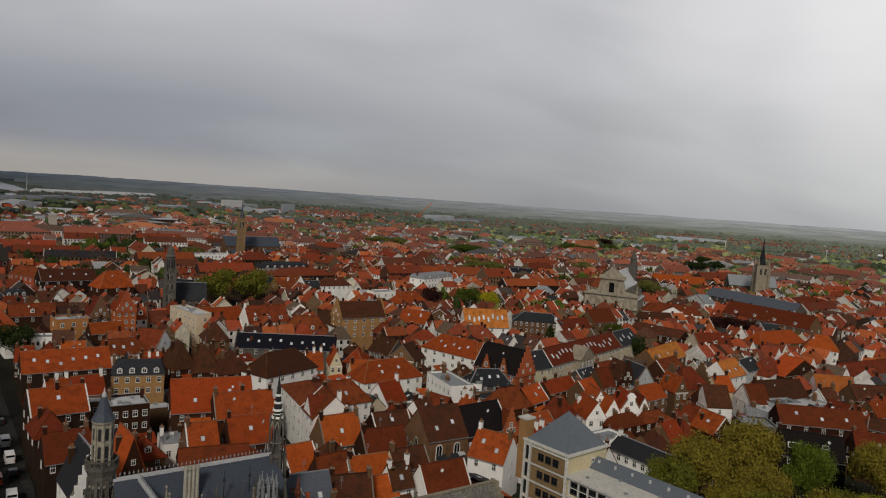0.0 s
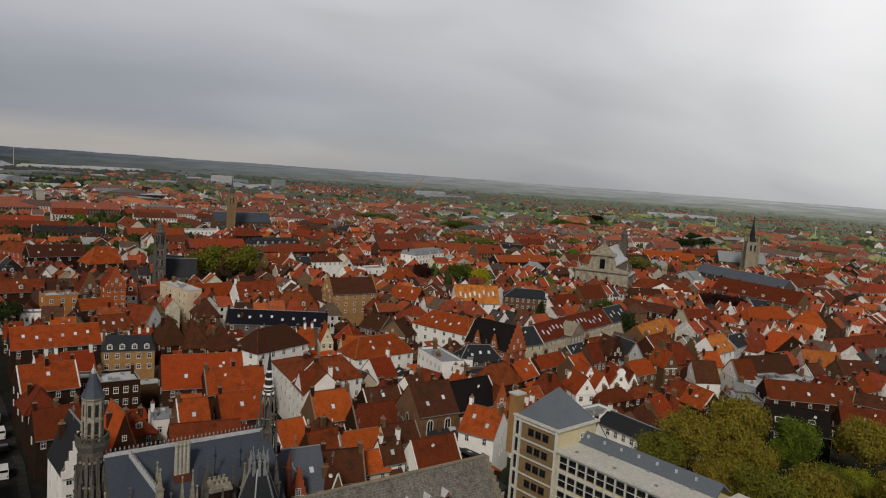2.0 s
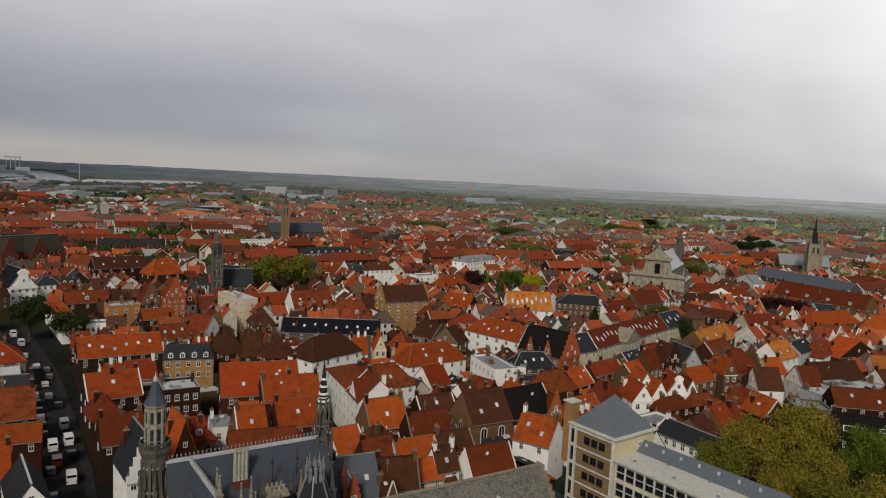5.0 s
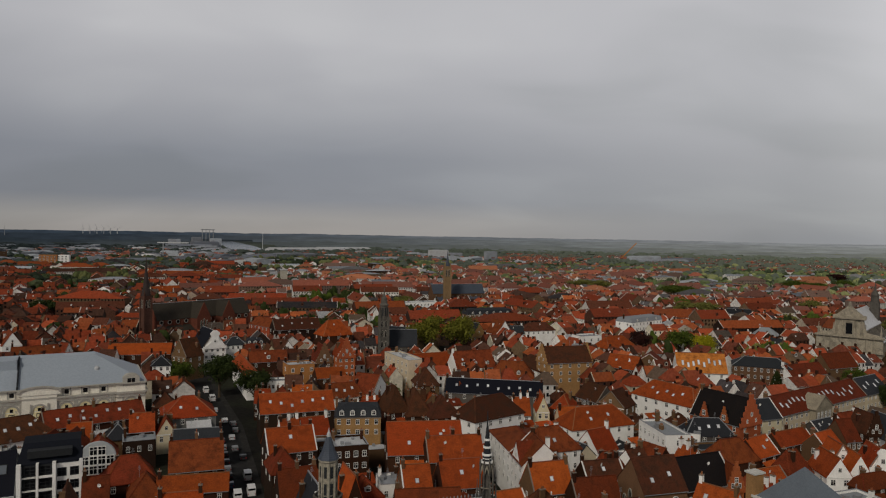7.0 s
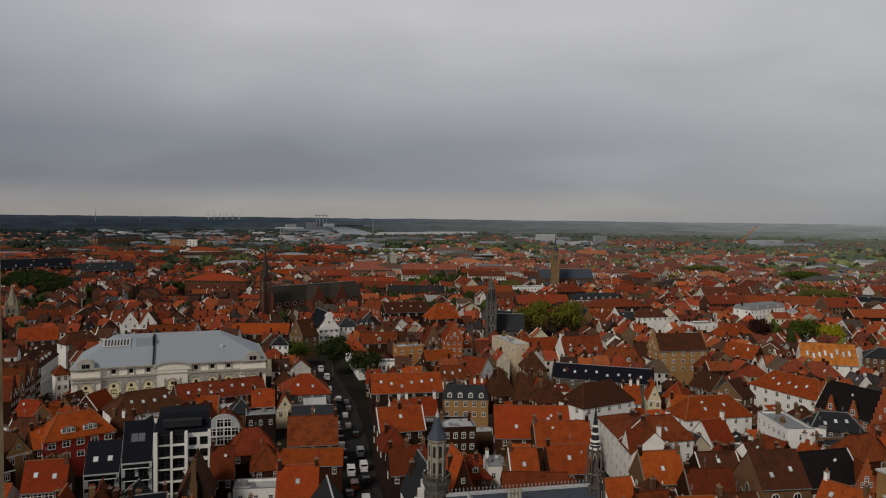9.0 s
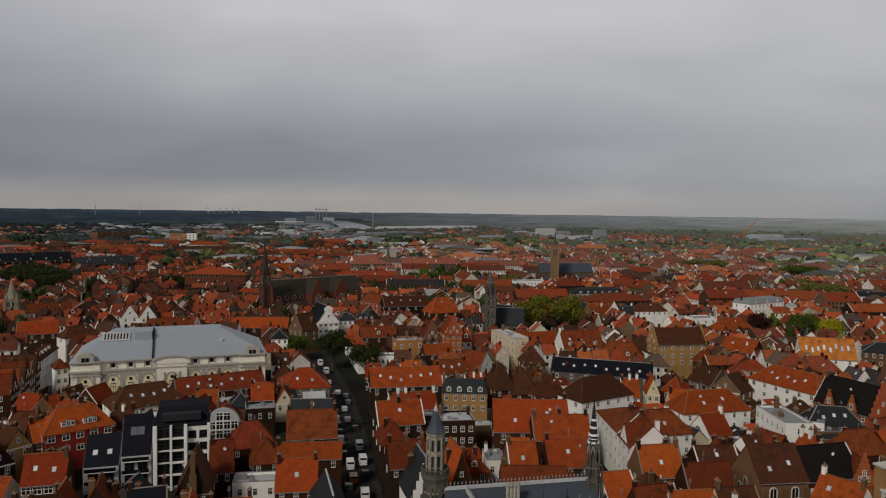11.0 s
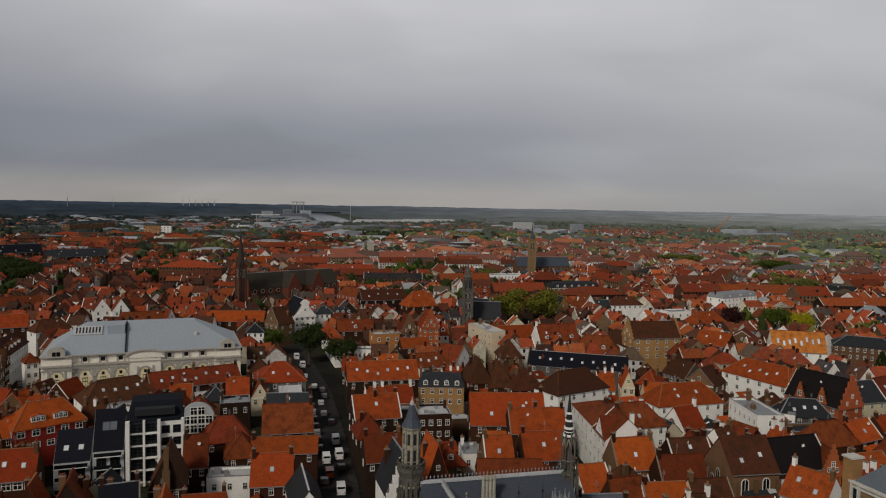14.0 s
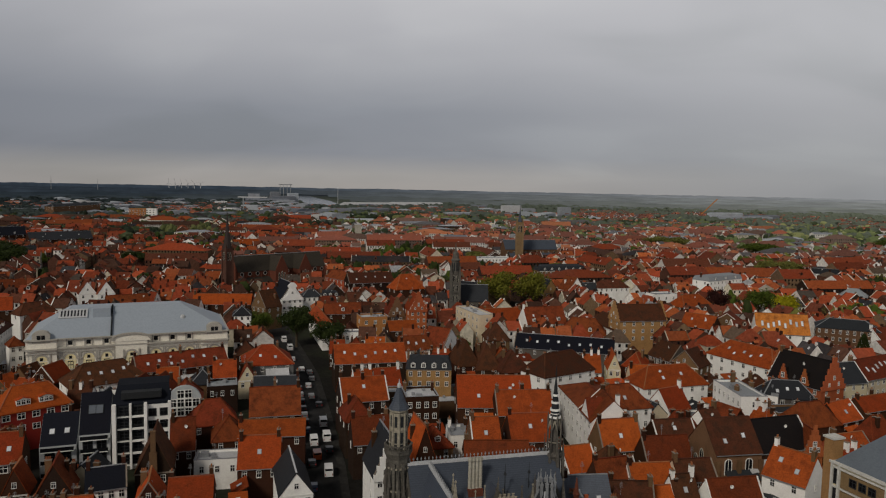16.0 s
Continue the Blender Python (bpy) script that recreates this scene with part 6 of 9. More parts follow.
def lodge_tower():
    """The slender stone tower of the burghers' lodge, with its lodge."""
    ob = thing("lodge_tower", -33.0, 370.0, 10, "slender grey stone lodge tower with an octagonal lantern and spire", "tower")
    HOUSES.append((-33.0, 370.0, 10, 8, 8))
    s = Solid()
    s.box(0, 0, 0, 4.6, 4.6, 25.0)
    for a in (-1, 1):
        for b in (-1, 1):
            s.box(a * 2.2, b * 2.2, 0, 1.1, 1.1, 26.0)
    for z in (9, 15, 20, 24.7):
        s.box(0, 0, z, 5.4, 5.4, 0.4)
    part("shaft", s, ["gothic_stone"], ob)
    for z in (10.5, 16.0, 21.0):
        for k in (-1, 1):
            part("tower_window", ARCH_STONE, None, ob, "", pose(k * 0.95, -2.3, z) @ Matrix.Diagonal((1.2, 1, 1.6, 1)))
    s = Solid()
    s.tube(0, 0, [(1.9, 25.0), (1.9, 31.5), (2.4, 31.8), (2.4, 32.3), (1.7, 33.0), (1.5, 35.2), (1.7, 35.5), (0.8, 36.6), (0.4, 38.0), (0.08, 41.0)], 8)
    part("lantern", s, ["gothic_stone"], ob, "octagonal stone lantern and small spire")
    for i in range(8):
        a = math.tau * (i + 0.5) / 8
        q = Solid()
        q.box(1.74 * math.cos(a), 1.74 * math.sin(a), 26.5, 0.14, 0.8, 4.2, 0, a)
        part("lantern_opening", q, ["iron"], ob)
    for a in (-1, 1):
        for b in (-1, 1):
            pinnacle(ob, a * 2.2, b * 2.2, 26.0, 0.4, 4.5)


lodge_tower()
church(-25.0, 382.0, 6, 17.0, 10.0, 10.0, 8.0, "gothic_stone", "slate", "grey gothic lodge beside its slender tower", aisles=False)


def baroque_church():
    x, y, turn = 224.5, 402.0, -39
    ob = thing("baroque_church", x, y, turn, "baroque church with a carved grey stone front and scroll gable", "church")
    HOUSES.append((x + 12, y + 18, turn, 40, 62))
    w = 33.0
    f = Solid()
    f.plate([(-w / 2, 0), (-w / 2, 13.0), (w / 2, 13.0), (w / 2, 0)][::-1], 0, 2.5)
    f.plate([(-w / 2, 13.4), (-w / 2 + 1, 14.5), (-8.6, 15.5), (-7.6, 18.0), (-7.0, 21.5), (7.0, 21.5), (7.6, 18.0), (8.6, 15.5), (w / 2 - 1, 14.5), (w / 2, 13.4)][::-1], 0.3, 2.0)
    part("front", f, ["baroque_stone"], ob, "weathered carved stone front")
    for z, ww in ((6.4, w + 1), (13.0, w + 1.4), (21.5, 16.2)):
        c = Solid()
        c.box(0, 0.6, z, ww, 3.6, 0.7)
        part("cornice", c, ["baroque_stone"], ob)
    p = Solid()
    n = 10
    p.plate([(-8.4, 22.2), (-8.2, 23.2), (-6.6, 23.3), (-0.7, 27.6), (-0.5, 29.0), (0, 29.6), (0.5, 29.0), (0.7, 27.6), (6.6, 23.3), (8.2, 23.2), (8.4, 22.2)][::-1], 0.2, 2.0)
    part("pediment", p, ["baroque_stone"], ob, "triangular stone pediment with a finial")
    for u in (-12.4, -8.8, -4.2, 4.2, 8.8, 12.4):
        c = Solid()
        c.tube(u, -0.3, [(0.7, 0), (0.6, 12.6), (0.85, 13.0)], 8)
        part("column", c, ["baroque_stone"], ob)
    for u in (-6.2, -3.6, 3.6, 6.2):
        c = Solid()
        c.tube(u, 0.0, [(0.5, 13.7), (0.45, 21.0), (0.65, 21.5)], 8)
        part("column", c, ["baroque_stone"], ob)
    g = Solid()
    g.box(0, 0.3, 14.6, 3.2, 0.5, 5.0)
    part("window", g, ["pane"], ob, "dark tall window")
    for u in (-2.0, 2.0):
        g = Solid()
        g.box(u, 0.1, 14.0, 0.7, 1.0, 6.2)
        part("window_pilaster", g, ["baroque_stone"], ob)
    g = Solid()
    g.plate([(-3.0, 20.2), (-2.4, 20.9), (0, 21.4), (2.4, 20.9), (3.0, 20.2)][::-1], -0.3, 1.0)
    part("window_hood", g, ["baroque_stone"], ob)
    for u in (-w / 2 + 1, w / 2 - 1, -8, 8):
        pinnacle(ob, u, 1.0, 14.0, 0.5, 5.0, "baroque_stone")
    s = Solid()
    s.box(0, 28.0, 0, 15.0, 52.0, 17.0)
    s.box(0, 27.0, 0, 27.0, 48.0, 10.0)
    part("nave", s, ["baroque_stone"], ob)
    r = Solid()
    r.sheet([[(-8, 54, 16.6), (-8, 2.4, 16.6), (0, 2.4, 25.0), (0, 54, 25.0)], [(8, 2.4, 16.6), (8, 54, 16.6), (0, 54, 25.0), (0, 2.4, 25.0)]], 0.3)
    r.sheet([[(-14, 51, 9.8), (-14, 3, 9.8), (-7.5, 3, 13.0), (-7.5, 51, 13.0)], [(14, 3, 9.8), (14, 51, 9.8), (7.5, 51, 13.0), (7.5, 3, 13.0)]], 0.3)
    part("roof", r, ["pale"], ob, "steep pale grey slate roof")
    for i in range(8):
        b = Solid()
        b.beam((14.2, 6 + i * 6, 8.5), (7.8, 6 + i * 6, 15.5), 0.8, 1.2)
        part("flying_buttress", b, ["gothic_stone"], ob)
    t = Solid()
    t.box(4.5, 52.0, 0, 5, 5, 27.0)
    t.tube(4.5, 52.0, [(2.4, 27.0), (2.0, 30.0), (2.4, 30.4), (0.7, 33.0), (0.08, 37.0)], 8)
    part("bell_turret", t, ["gothic_stone"], ob)
    ob.scale = (1.0, 1.0, 1.2)


baroque_church()


def colonnade_gable(x, y, turn):
    ob = thing("pediment_gable", x, y, turn, "white triangular pediment over the eaves of a white house", "gable")
    s = Solid()
    s.plate([(-6.5, 10.0), (6.5, 10.0), (0, 13.6)][::-1], 0, 4.0)
    part("pediment", s, ["white"], ob)
    s = Solid()
    s.sheet([[(-7.0, 6, 9.9), (-7.0, -0.3, 9.9), (0, -0.3, 13.9), (0, 6, 13.9)], [(7.0, -0.3, 9.9), (7.0, 6, 9.9), (0, 6, 13.9), (0, -0.3, 13.9)]], 0.2)
    part("roof", s, ["red"], ob)
    s = Solid()
    s.box(0, 1.4, 0, 12.4, 2.6, 10.0)
    part("wall", s, ["white"], ob)


colonnade_gable(251.0, 374.0, -30)


def stone_pediment(x, y, turn):
    ob = thing("pediment_gable", x, y, turn, "pale stone pediment in the middle of a long stone wing", "gable")
    s = Solid()
    s.box(0, 1.2, 0, 11.0, 2.4, 11.3)
    s.plate([(-5.9, 11.3), (5.9, 11.3), (0, 15.2)][::-1], -0.1, 0.7)
    part("wall", s, ["sandstone"], ob)
    s = Solid()
    s.sheet([[(-6.2, 6.0, 11.2), (-6.2, -0.4, 11.2), (0, -0.4, 15.5), (0, 6.0, 15.5)], [(6.2, -0.4, 11.2), (6.2, 6.0, 11.2), (0, 6.0, 15.5), (0, -0.4, 15.5)]], 0.25)
    part("roof", s, ["sandstone"], ob, "weathered stone-grey roof")
    for r in range(2):
        for i in range(4):
            part("window", WINDOW, None, ob, "", pose(-3.9 + i * 2.6, 0.0, 7.6 - r * 3.6) @ Matrix.Diagonal((1.2, 1, 2.3, 1)))


stone_pediment(132.2, 250.6, 36)

# ---- town houses near the tower: place, turn, width, depth, eaves, rise ----
# west of the street
house(-126.6, 171.9, 50, 17.1, 10.1, 11.0, 5.2, 'hip', 'redpaint', 'orange', rows=2, cols=5, dorm=2, dormw=3.3, chim=1, winw=1.9)
house(-124.3, 201.5, 47, 21.8, 12.6, 10.0, 5.2, 'hip', 'white', 'brown', rows=1, cols=4, sky=4, chim=0)
house(-157.9, 219.5, 40, 9.7, 8.4, 8.0, 3.4, 'hip', 'white', 'red', rows=1, cols=2, chim=1)
house(-86.0, 237.1, 24, 16.5, 15.1, 9.0, 5.2, 'hip', 'grey', 'rust', rows=1, cols=4, sky=2, chim=2)
house(-72.3, 207.6, 16, 13.6, 7.6, 9.0, 2.6, 'along', 'grey', 'slate', rows=1, cols=4, sky=1, chim=1)
house(-64.7, 184.9, 20, 13.3, 11.6, 9.0, 6.0, 'along', 'brick', 'red', rows=1, cols=3, chim=2)
house(-58.6, 165.8, 15, 15.9, 6.0, 9.5, 3.0, 'along', 'brick', 'rust', rows=1, cols=4, chim=1)
house(-55.7, 149.8, 17, 9.0, 10.4, 9.0, 5.2, 'along', 'brick', 'orange', rows=1, cols=3, sky=1)
house(-45.0, 139.6, 24, 6.6, 15.0, 9.0, 4.4, 'across', 'white', 'slate', rows=2, cols=3, chim=0, cap='pale')
house(-112.5, 226.7, 40, 29.4, 10.9, 8.7, 4.3, 'along', 'brick', 'red', rows=1, cols=5, sky=7, chim=2)
house(-81.6, 132.7, 30, 7.5, 6.4, 9.0, 3.2, 'along', 'white', 'navy', rows=2, cols=4)
house(-78.2, 159.1, 24, 5.5, 10.1, 8.0, 6.0, 'along', 'brick', 'red', rows=1, cols=2, chim=1)
house(-89.5, 207.6, 24, 8.8, 8.4, 8.0, 1.0, 'flat', 'darkbrick', 'grey', rows=1, cols=3)
house(-76.9, 143.8, 23, 7.4, 10.9, 9.0, 7.7, 'across', 'darkbrick', 'brown', rows=1, cols=2, chim=0, stack=1)
house(-68.8, 163.5, 24, 7.6, 8.0, 9.0, 4.6, 'hip', 'brick', 'red', rows=1, cols=2, chim=0)
house(-76.2, 171.2, 30, 11.4, 9.0, 10.0, 5.0, 'hip', 'brick', 'red', rows=1, cols=3, chim=1)
house(-67.6, 154.8, 18, 10.1, 6.4, 6.5, 1.0, 'flat', 'white', 'pale', rows=1, cols=3, chim=0)
house(-62.7, 131.0, 20, 8.4, 10.1, 7.7, 4.3, 'along', 'brick', 'rust', rows=1, cols=3, chim=1)
house(-71.2, 130.8, 24, 5.2, 8.4, 7.7, 4.3, 'across', 'brick', 'orange', rows=1, cols=2)
house(-109.6, 139.6, 24, 8.7, 8.4, 10.0, 5.2, 'along', 'brick', 'rust', rows=1, cols=4, sky=2, winw=1.9)
house(-127.2, 143.0, 63, 6.8, 10.1, 11.0, 5.2, 'across', 'brown', 'red', rows=2, cols=2)
house(-129.7, 152.0, 68, 6.3, 8.4, 12.0, 4.3, 'across', 'yellowbrick', 'brown', rows=2, cols=2, chim=1)
house(-132.8, 166.7, 53, 5.5, 7.6, 9.0, 4.3, 'along', 'brick', 'orange', rows=1, cols=2)
house(-89.5, 128.6, 26, 6.8, 7.6, 9.0, 6.0, 'across', 'darkbrick', 'red', rows=1, cols=2, chim=1)
house(-98.3, 129.4, 24, 4.8, 6.7, 8.0, 5.2, 'across', 'brick', 'rust', rows=1, cols=2)
house(-172.0, 226.1, 50, 4.2, 5.0, 13.0, 2.5, 'hip', 'white', 'red', rows=3, cols=2, chim=0)
house(-197.5, 245.3, 114, 30.7, 9.2, 12.0, 4.3, 'hip', 'white', 'brown', rows=3, cols=9, dorm=4, chim=3)
house(-173.2, 197.3, 116, 7.4, 11.0, 11.0, 5.6, 'across', 'brick', 'red', rows=3, cols=3, chim=1, step=1)
house(-176.7, 204.4, 116, 7.2, 11.0, 10.5, 5.6, 'across', 'tan', 'rust', rows=3, cols=3, chim=1, step=1)
house(-180.0, 211.2, 116, 7.0, 11.0, 11.5, 5.6, 'across', 'brick', 'red', rows=3, cols=3, chim=1, step=1)
house(-183.5, 218.2, 116, 7.6, 11.0, 10.0, 5.6, 'across', 'tan', 'red', rows=3, cols=3, chim=1, step=0)
house(-186.6, 224.7, 116, 6.0, 11.0, 11.0, 5.6, 'across', 'brick', 'brown', rows=3, cols=3, chim=1, step=1)
house(-240.1, 301.0, 34, 17.1, 10.1, 10.0, 5.2, 'along', 'brick', 'rust', rows=1, cols=4)
house(-213.6, 293.5, 61, 15.6, 8.4, 11.0, 4.3, 'hip', 'white', 'brown', rows=1, cols=4, chim=2)
house(-281.5, 362.4, 38, 22.0, 10.1, 10.0, 4.3, 'along', 'white', 'red', rows=1, cols=5)
house(-225.9, 351.4, 38, 8.6, 12.0, 11.0, 6.4, 'across', 'white', 'red', rows=1, cols=2)
house(-217.1, 353.5, 40, 8.6, 12.0, 11.0, 6.4, 'across', 'white', 'red', rows=1, cols=2)
house(-191.6, 336.9, 38, 25.5, 9.2, 9.0, 4.3, 'along', 'brick', 'red', rows=1, cols=4)
house(-182.8, 340.6, 61, 4.9, 6.7, 9.0, 5.2, 'across', 'white', 'red', rows=1, cols=1)
house(-144.5, 336.4, 12, 28.0, 10.1, 11.0, 4.3, 'along', 'brick', 'orange', rows=1, cols=6, chim=2)
house(-122.1, 304.6, 21, 7.6, 8.4, 12.0, 3.4, 'hip', 'white', 'slate', rows=2, cols=3, chim=1)
house(-120.8, 332.2, -30, 10.0, 10.1, 11.0, 7.7, 'across', 'tan', 'brown', rows=2, cols=3)
house(-118.9, 355.2, 36, 10.9, 20.0, 12.5, 7.8, 'across', 'white', 'navy', rows=3, cols=4, curved=1, winw=1.3)
house(-111.7, 374.6, 25, 10.1, 8.4, 10.0, 3.4, 'hip', 'white', 'slate', rows=1, cols=4)
house(-103.3, 381.3, 26, 10.0, 7.6, 9.0, 3.4, 'mansard', 'white', 'slate', rows=1, cols=3, dorm=3)
house(-87.3, 311.9, -66, 44.3, 6.7, 9.0, 3.4, 'along', 'white', 'rust', rows=2, cols=4)
house(-86.7, 347.4, 27, 7.3, 10.1, 9.0, 5.2, 'across', 'cream', 'brown', rows=1, cols=2)
house(-82.4, 363.3, 30, 7.4, 10.1, 9.0, 5.2, 'across', 'white', 'brown', rows=1, cols=2)
house(-82.8, 329.1, 22, 17.0, 9.2, 10.0, 4.3, 'along', 'brick', 'red', rows=1, cols=3, dorm=1)
house(-68.1, 287.6, 17, 7.6, 6.7, 9.0, 2.0, 'flat', 'white', 'grey', rows=1, cols=2)
house(-62.7, 303.5, 27, 11.9, 9.2, 13.0, 1.0, 'flat', 'orangebrick', 'pale', rows=3, cols=3, chim=2, winw=1.3)
house(-48.6, 295.8, 24, 12.2, 8.4, 10.0, 3.4, 'along', 'brick', 'rust', rows=1, cols=2)
house(-46.1, 317.9, 24, 7.9, 10.1, 15.0, 6.9, 'across', 'redbrick', 'rust', rows=3, cols=3, step=1)
house(-56.6, 321.3, 24, 7.6, 11.8, 12.0, 6.9, 'across', 'tan', 'red', rows=2, cols=2, step=1, chim=1)
house(-64.5, 404.6, 35, 17.8, 12.6, 12.0, 7.7, 'hip', 'brick', 'rust', rows=1, cols=3, chim=1)
house(-88.9, 417.7, 27, 27.1, 13.4, 13.0, 5.2, 'along', 'darkbrick', 'brown', rows=1, cols=5, sky=4, chim=1)
# east of the street
house(-50.9, 241.3, 20, 24.4, 11.8, 10.0, 5.2, 'along', 'darkbrick', 'rust', rows=1, cols=6, sky=6, chim=2)
house(-42.8, 194.6, 24, 13.0, 10.9, 11.0, 5.2, 'along', 'darkbrick', 'rust', rows=2, cols=4, sky=1, chim=2)
house(-28.1, 227.6, 7, 14.4, 10.1, 12.0, 3.4, 'mansard', 'yellowbrick', 'slate', rows=2, cols=5, dorm=4, winw=1.2)
house(-38.0, 262.2, 24, 14.8, 7.6, 10.0, 4.3, 'hip', 'white', 'red', rows=1, cols=4, sky=3, winw=1.2)
house(-26.4, 194.9, 17, 9.1, 10.1, 12.0, 1.0, 'flat', 'brick', 'pale', rows=2, cols=4, chim=1, winw=1.2)
house(-38.1, 201.9, 14, 11.1, 5.9, 10.0, 1.0, 'flat', 'tan', 'pale', rows=1, cols=2, chim=1)
house(-6.2, 200.5, 9, 20.8, 14.3, 10.0, 6.9, 'along', 'brick', 'orange', rows=1, cols=4, sky=2, chim=3)
house(-7.2, 171.2, 15, 7.0, 9.2, 9.0, 5.2, 'along', 'tan', 'rust', rows=1, cols=2, sky=1)
house(3.5, 176.0, 15, 10.4, 10.1, 9.0, 5.2, 'along', 'brick', 'rust', rows=1, cols=3, sky=1, chim=1)
house(2.1, 193.1, 12, 15.2, 10.1, 10.0, 5.2, 'along', 'brick', 'rust', rows=1, cols=3, chim=3)
house(-13.8, 176.6, 14, 5.3, 8.4, 8.0, 1.0, 'flat', 'white', 'grey', rows=2, cols=2)
house(-21.4, 159.2, 24, 5.1, 10.1, 9.0, 7.7, 'across', 'brick', 'orange', rows=1, cols=2)
house(-34.7, 167.1, 23, 9.1, 7.6, 9.0, 5.2, 'along', 'darkbrick', 'red', rows=1, cols=3, chim=2)
house(-25.7, 140.5, 24, 7.1, 10.9, 13.0, 7.7, 'across', 'white', 'slate', rows=2, cols=3, step=1)
house(-41.3, 180.6, 24, 7.1, 10.1, 10.0, 4.6, 'hip', 'darkbrick', 'red', rows=1, cols=3, chim=1)
house(-3.7, 157.4, 9, 14.5, 7.6, 10.0, 3.4, 'along', 'brick', 'red', rows=1, cols=4)
house(21.2, 198.0, -78, 21.0, 12.6, 13.0, 2.4, 'hip', 'white', 'red', rows=3, cols=5, chim=2, winw=1.5)
house(23.5, 182.2, -79, 10.7, 10.9, 13.0, 5.2, 'along', 'white', 'red', rows=3, cols=3, chim=1, winw=1.4, wing=1)
house(26.4, 180.9, -80, 10.5, 10.9, 10.0, 4.3, 'along', 'white', 'red', rows=2, cols=3, chim=1, sky=1)
house(28.4, 196.6, 24, 14.4, 10.1, 12.0, 5.2, 'hip', 'white', 'red', rows=2, cols=4, sky=1, chim=2)
house(24.8, 172.8, 19, 10.5, 8.4, 9.0, 6.0, 'along', 'tan', 'orange', rows=1, cols=3, sky=1, chim=1)
house(13.6, 229.8, 40, 21.4, 11.4, 12.3, 5.6, 'hip', 'white', 'brown', rows=2, cols=5, chim=1, winw=1.3)
house(18.1, 272.8, -8, 37.0, 10.9, 10.0, 4.3, 'along', 'greybrick', 'navy', rows=1, cols=7, sky=8, chim=2)
house(33.0, 247.1, -0, 4.3, 10.1, 10.0, 5.2, 'across', 'cream', 'orange', rows=2, cols=2)
house(42.4, 255.1, -28, 7.3, 9.2, 9.0, 4.3, 'hip', 'brick', 'rust', rows=1, cols=2, chim=1)
house(51.7, 315.2, 18, 21.5, 10.9, 15.0, 6.0, 'along', 'yellowbrick', 'brown', rows=3, cols=5, step=1, chim=2, winw=1.2)
house(47.6, 229.9, 24, 23.2, 10.9, 10.0, 5.2, 'hip', 'white', 'rust', rows=2, cols=6, sky=2, chim=1)
house(64.6, 211.6, -80, 17.5, 7.6, 13.0, 1.0, 'flat', 'white', 'grey', rows=3, cols=6)
house(66.6, 211.2, 32, 7.0, 4.4, 12.0, 1.0, 'flat', 'white', 'grey', rows=3, cols=2, winw=0.9)
house(75.7, 219.4, -22, 5.0, 8.0, 10.0, 1.0, 'flat', 'white', 'slate', rows=2, cols=2)
house(80.6, 221.4, -1, 14.8, 8.4, 10.0, 4.2, 'hip', 'greybrick', 'slate', rows=1, cols=4, sky=3, chim=1)
house(79.6, 207.6, 14, 17.0, 7.4, 9.0, 1.0, 'flat', 'tan', 'slate', rows=2, cols=4)
house(55.8, 213.4, 15, 12.3, 6.2, 4.5, 1.0, 'flat', 'white', 'pale', rows=1, cols=2, chim=0)
house(70.2, 177.2, 9, 4.6, 7.0, 9.0, 5.4, 'across', 'redbrick', 'red', rows=1, cols=1, step=1, chim=0)
house(84.5, 267.3, -55, 28.1, 12.6, 10.0, 5.2, 'hip', 'white', 'rust', rows=2, cols=6, sky=5, winw=1.3)
house(90.5, 232.3, -57, 18.5, 10.9, 12.0, 7.7, 'along', 'redbrick', 'black', rows=2, cols=5, step=1, step_dorm=2, chim=1)
house(103.9, 239.7, 24, 11.2, 10.9, 11.0, 5.2, 'along', 'cream', 'slate', rows=2, cols=3, chim=0)
house(132.3, 260.5, 36, 61.3, 10.9, 11.0, 5.2, 'along', 'cream', 'red', rows=2, cols=19, sky=18, chim=2, winw=1.35, skyl=1.5)
house(164.8, 283.9, 36, 18.8, 10.9, 11.0, 5.2, 'along', 'cream', 'slate', rows=2, cols=6, sky=4, chim=0, skyl=1.5)
chapel = house(49.6, 170.8, 17, 11.6, 11.6, 11.0, 6.4, 'along', 'tan', 'brown', rows=0, arch=2, sky=2, chim=0)
for u, z, k in ((-2.4, 3.4, 1.0), (0.0, 4.2, 1.25), (2.4, 3.4, 1.0)):
    part("arched_window", ARCH_STONE, None, chapel, "", pose(-5.82, u, z, 0, 0, -90) @ Matrix.Diagonal((1.7, 1, 2.4 * k, 1)))
for u in (-5.4, -0.1, 5.4):
    q = Solid()
    q.box(u, -6.1, 0, 0.9, 0.9, 9.2)
    part("buttress", q, ["tan"], chapel)
house(39.0, 179.3, 16, 10.4, 7.0, 10.0, 3.6, 'along', 'brick', 'brown', rows=1, cols=3, sky=1, chim=1)
house(35.0, 167.8, 16, 11.3, 7.6, 8.0, 5.2, 'along', 'brick', 'red', rows=1, cols=2, chim=1)
house(60.1, 176.3, 24, 19.4, 10.9, 10.0, 6.0, 'along', 'brick', 'black', rows=1, cols=3, chim=1)
house(79.1, 199.1, 24, 13.8, 8.4, 9.0, 5.2, 'hip', 'brick', 'red', rows=1, cols=2, chim=1)
house(60.2, 156.8, -45, 9.2, 9.2, 10.0, 5.2, 'along', 'white', 'rust', rows=2, cols=2, sky=2, chim=1)
house(45.2, 149.7, 17, 11.7, 7.6, 6.0, 5.2, 'along', 'white', 'red', rows=1, cols=2, chim=0)
house(30.7, 155.1, 15, 12.5, 5.9, 8.0, 3.4, 'along', 'white', 'orange', rows=1, cols=4, chim=1)
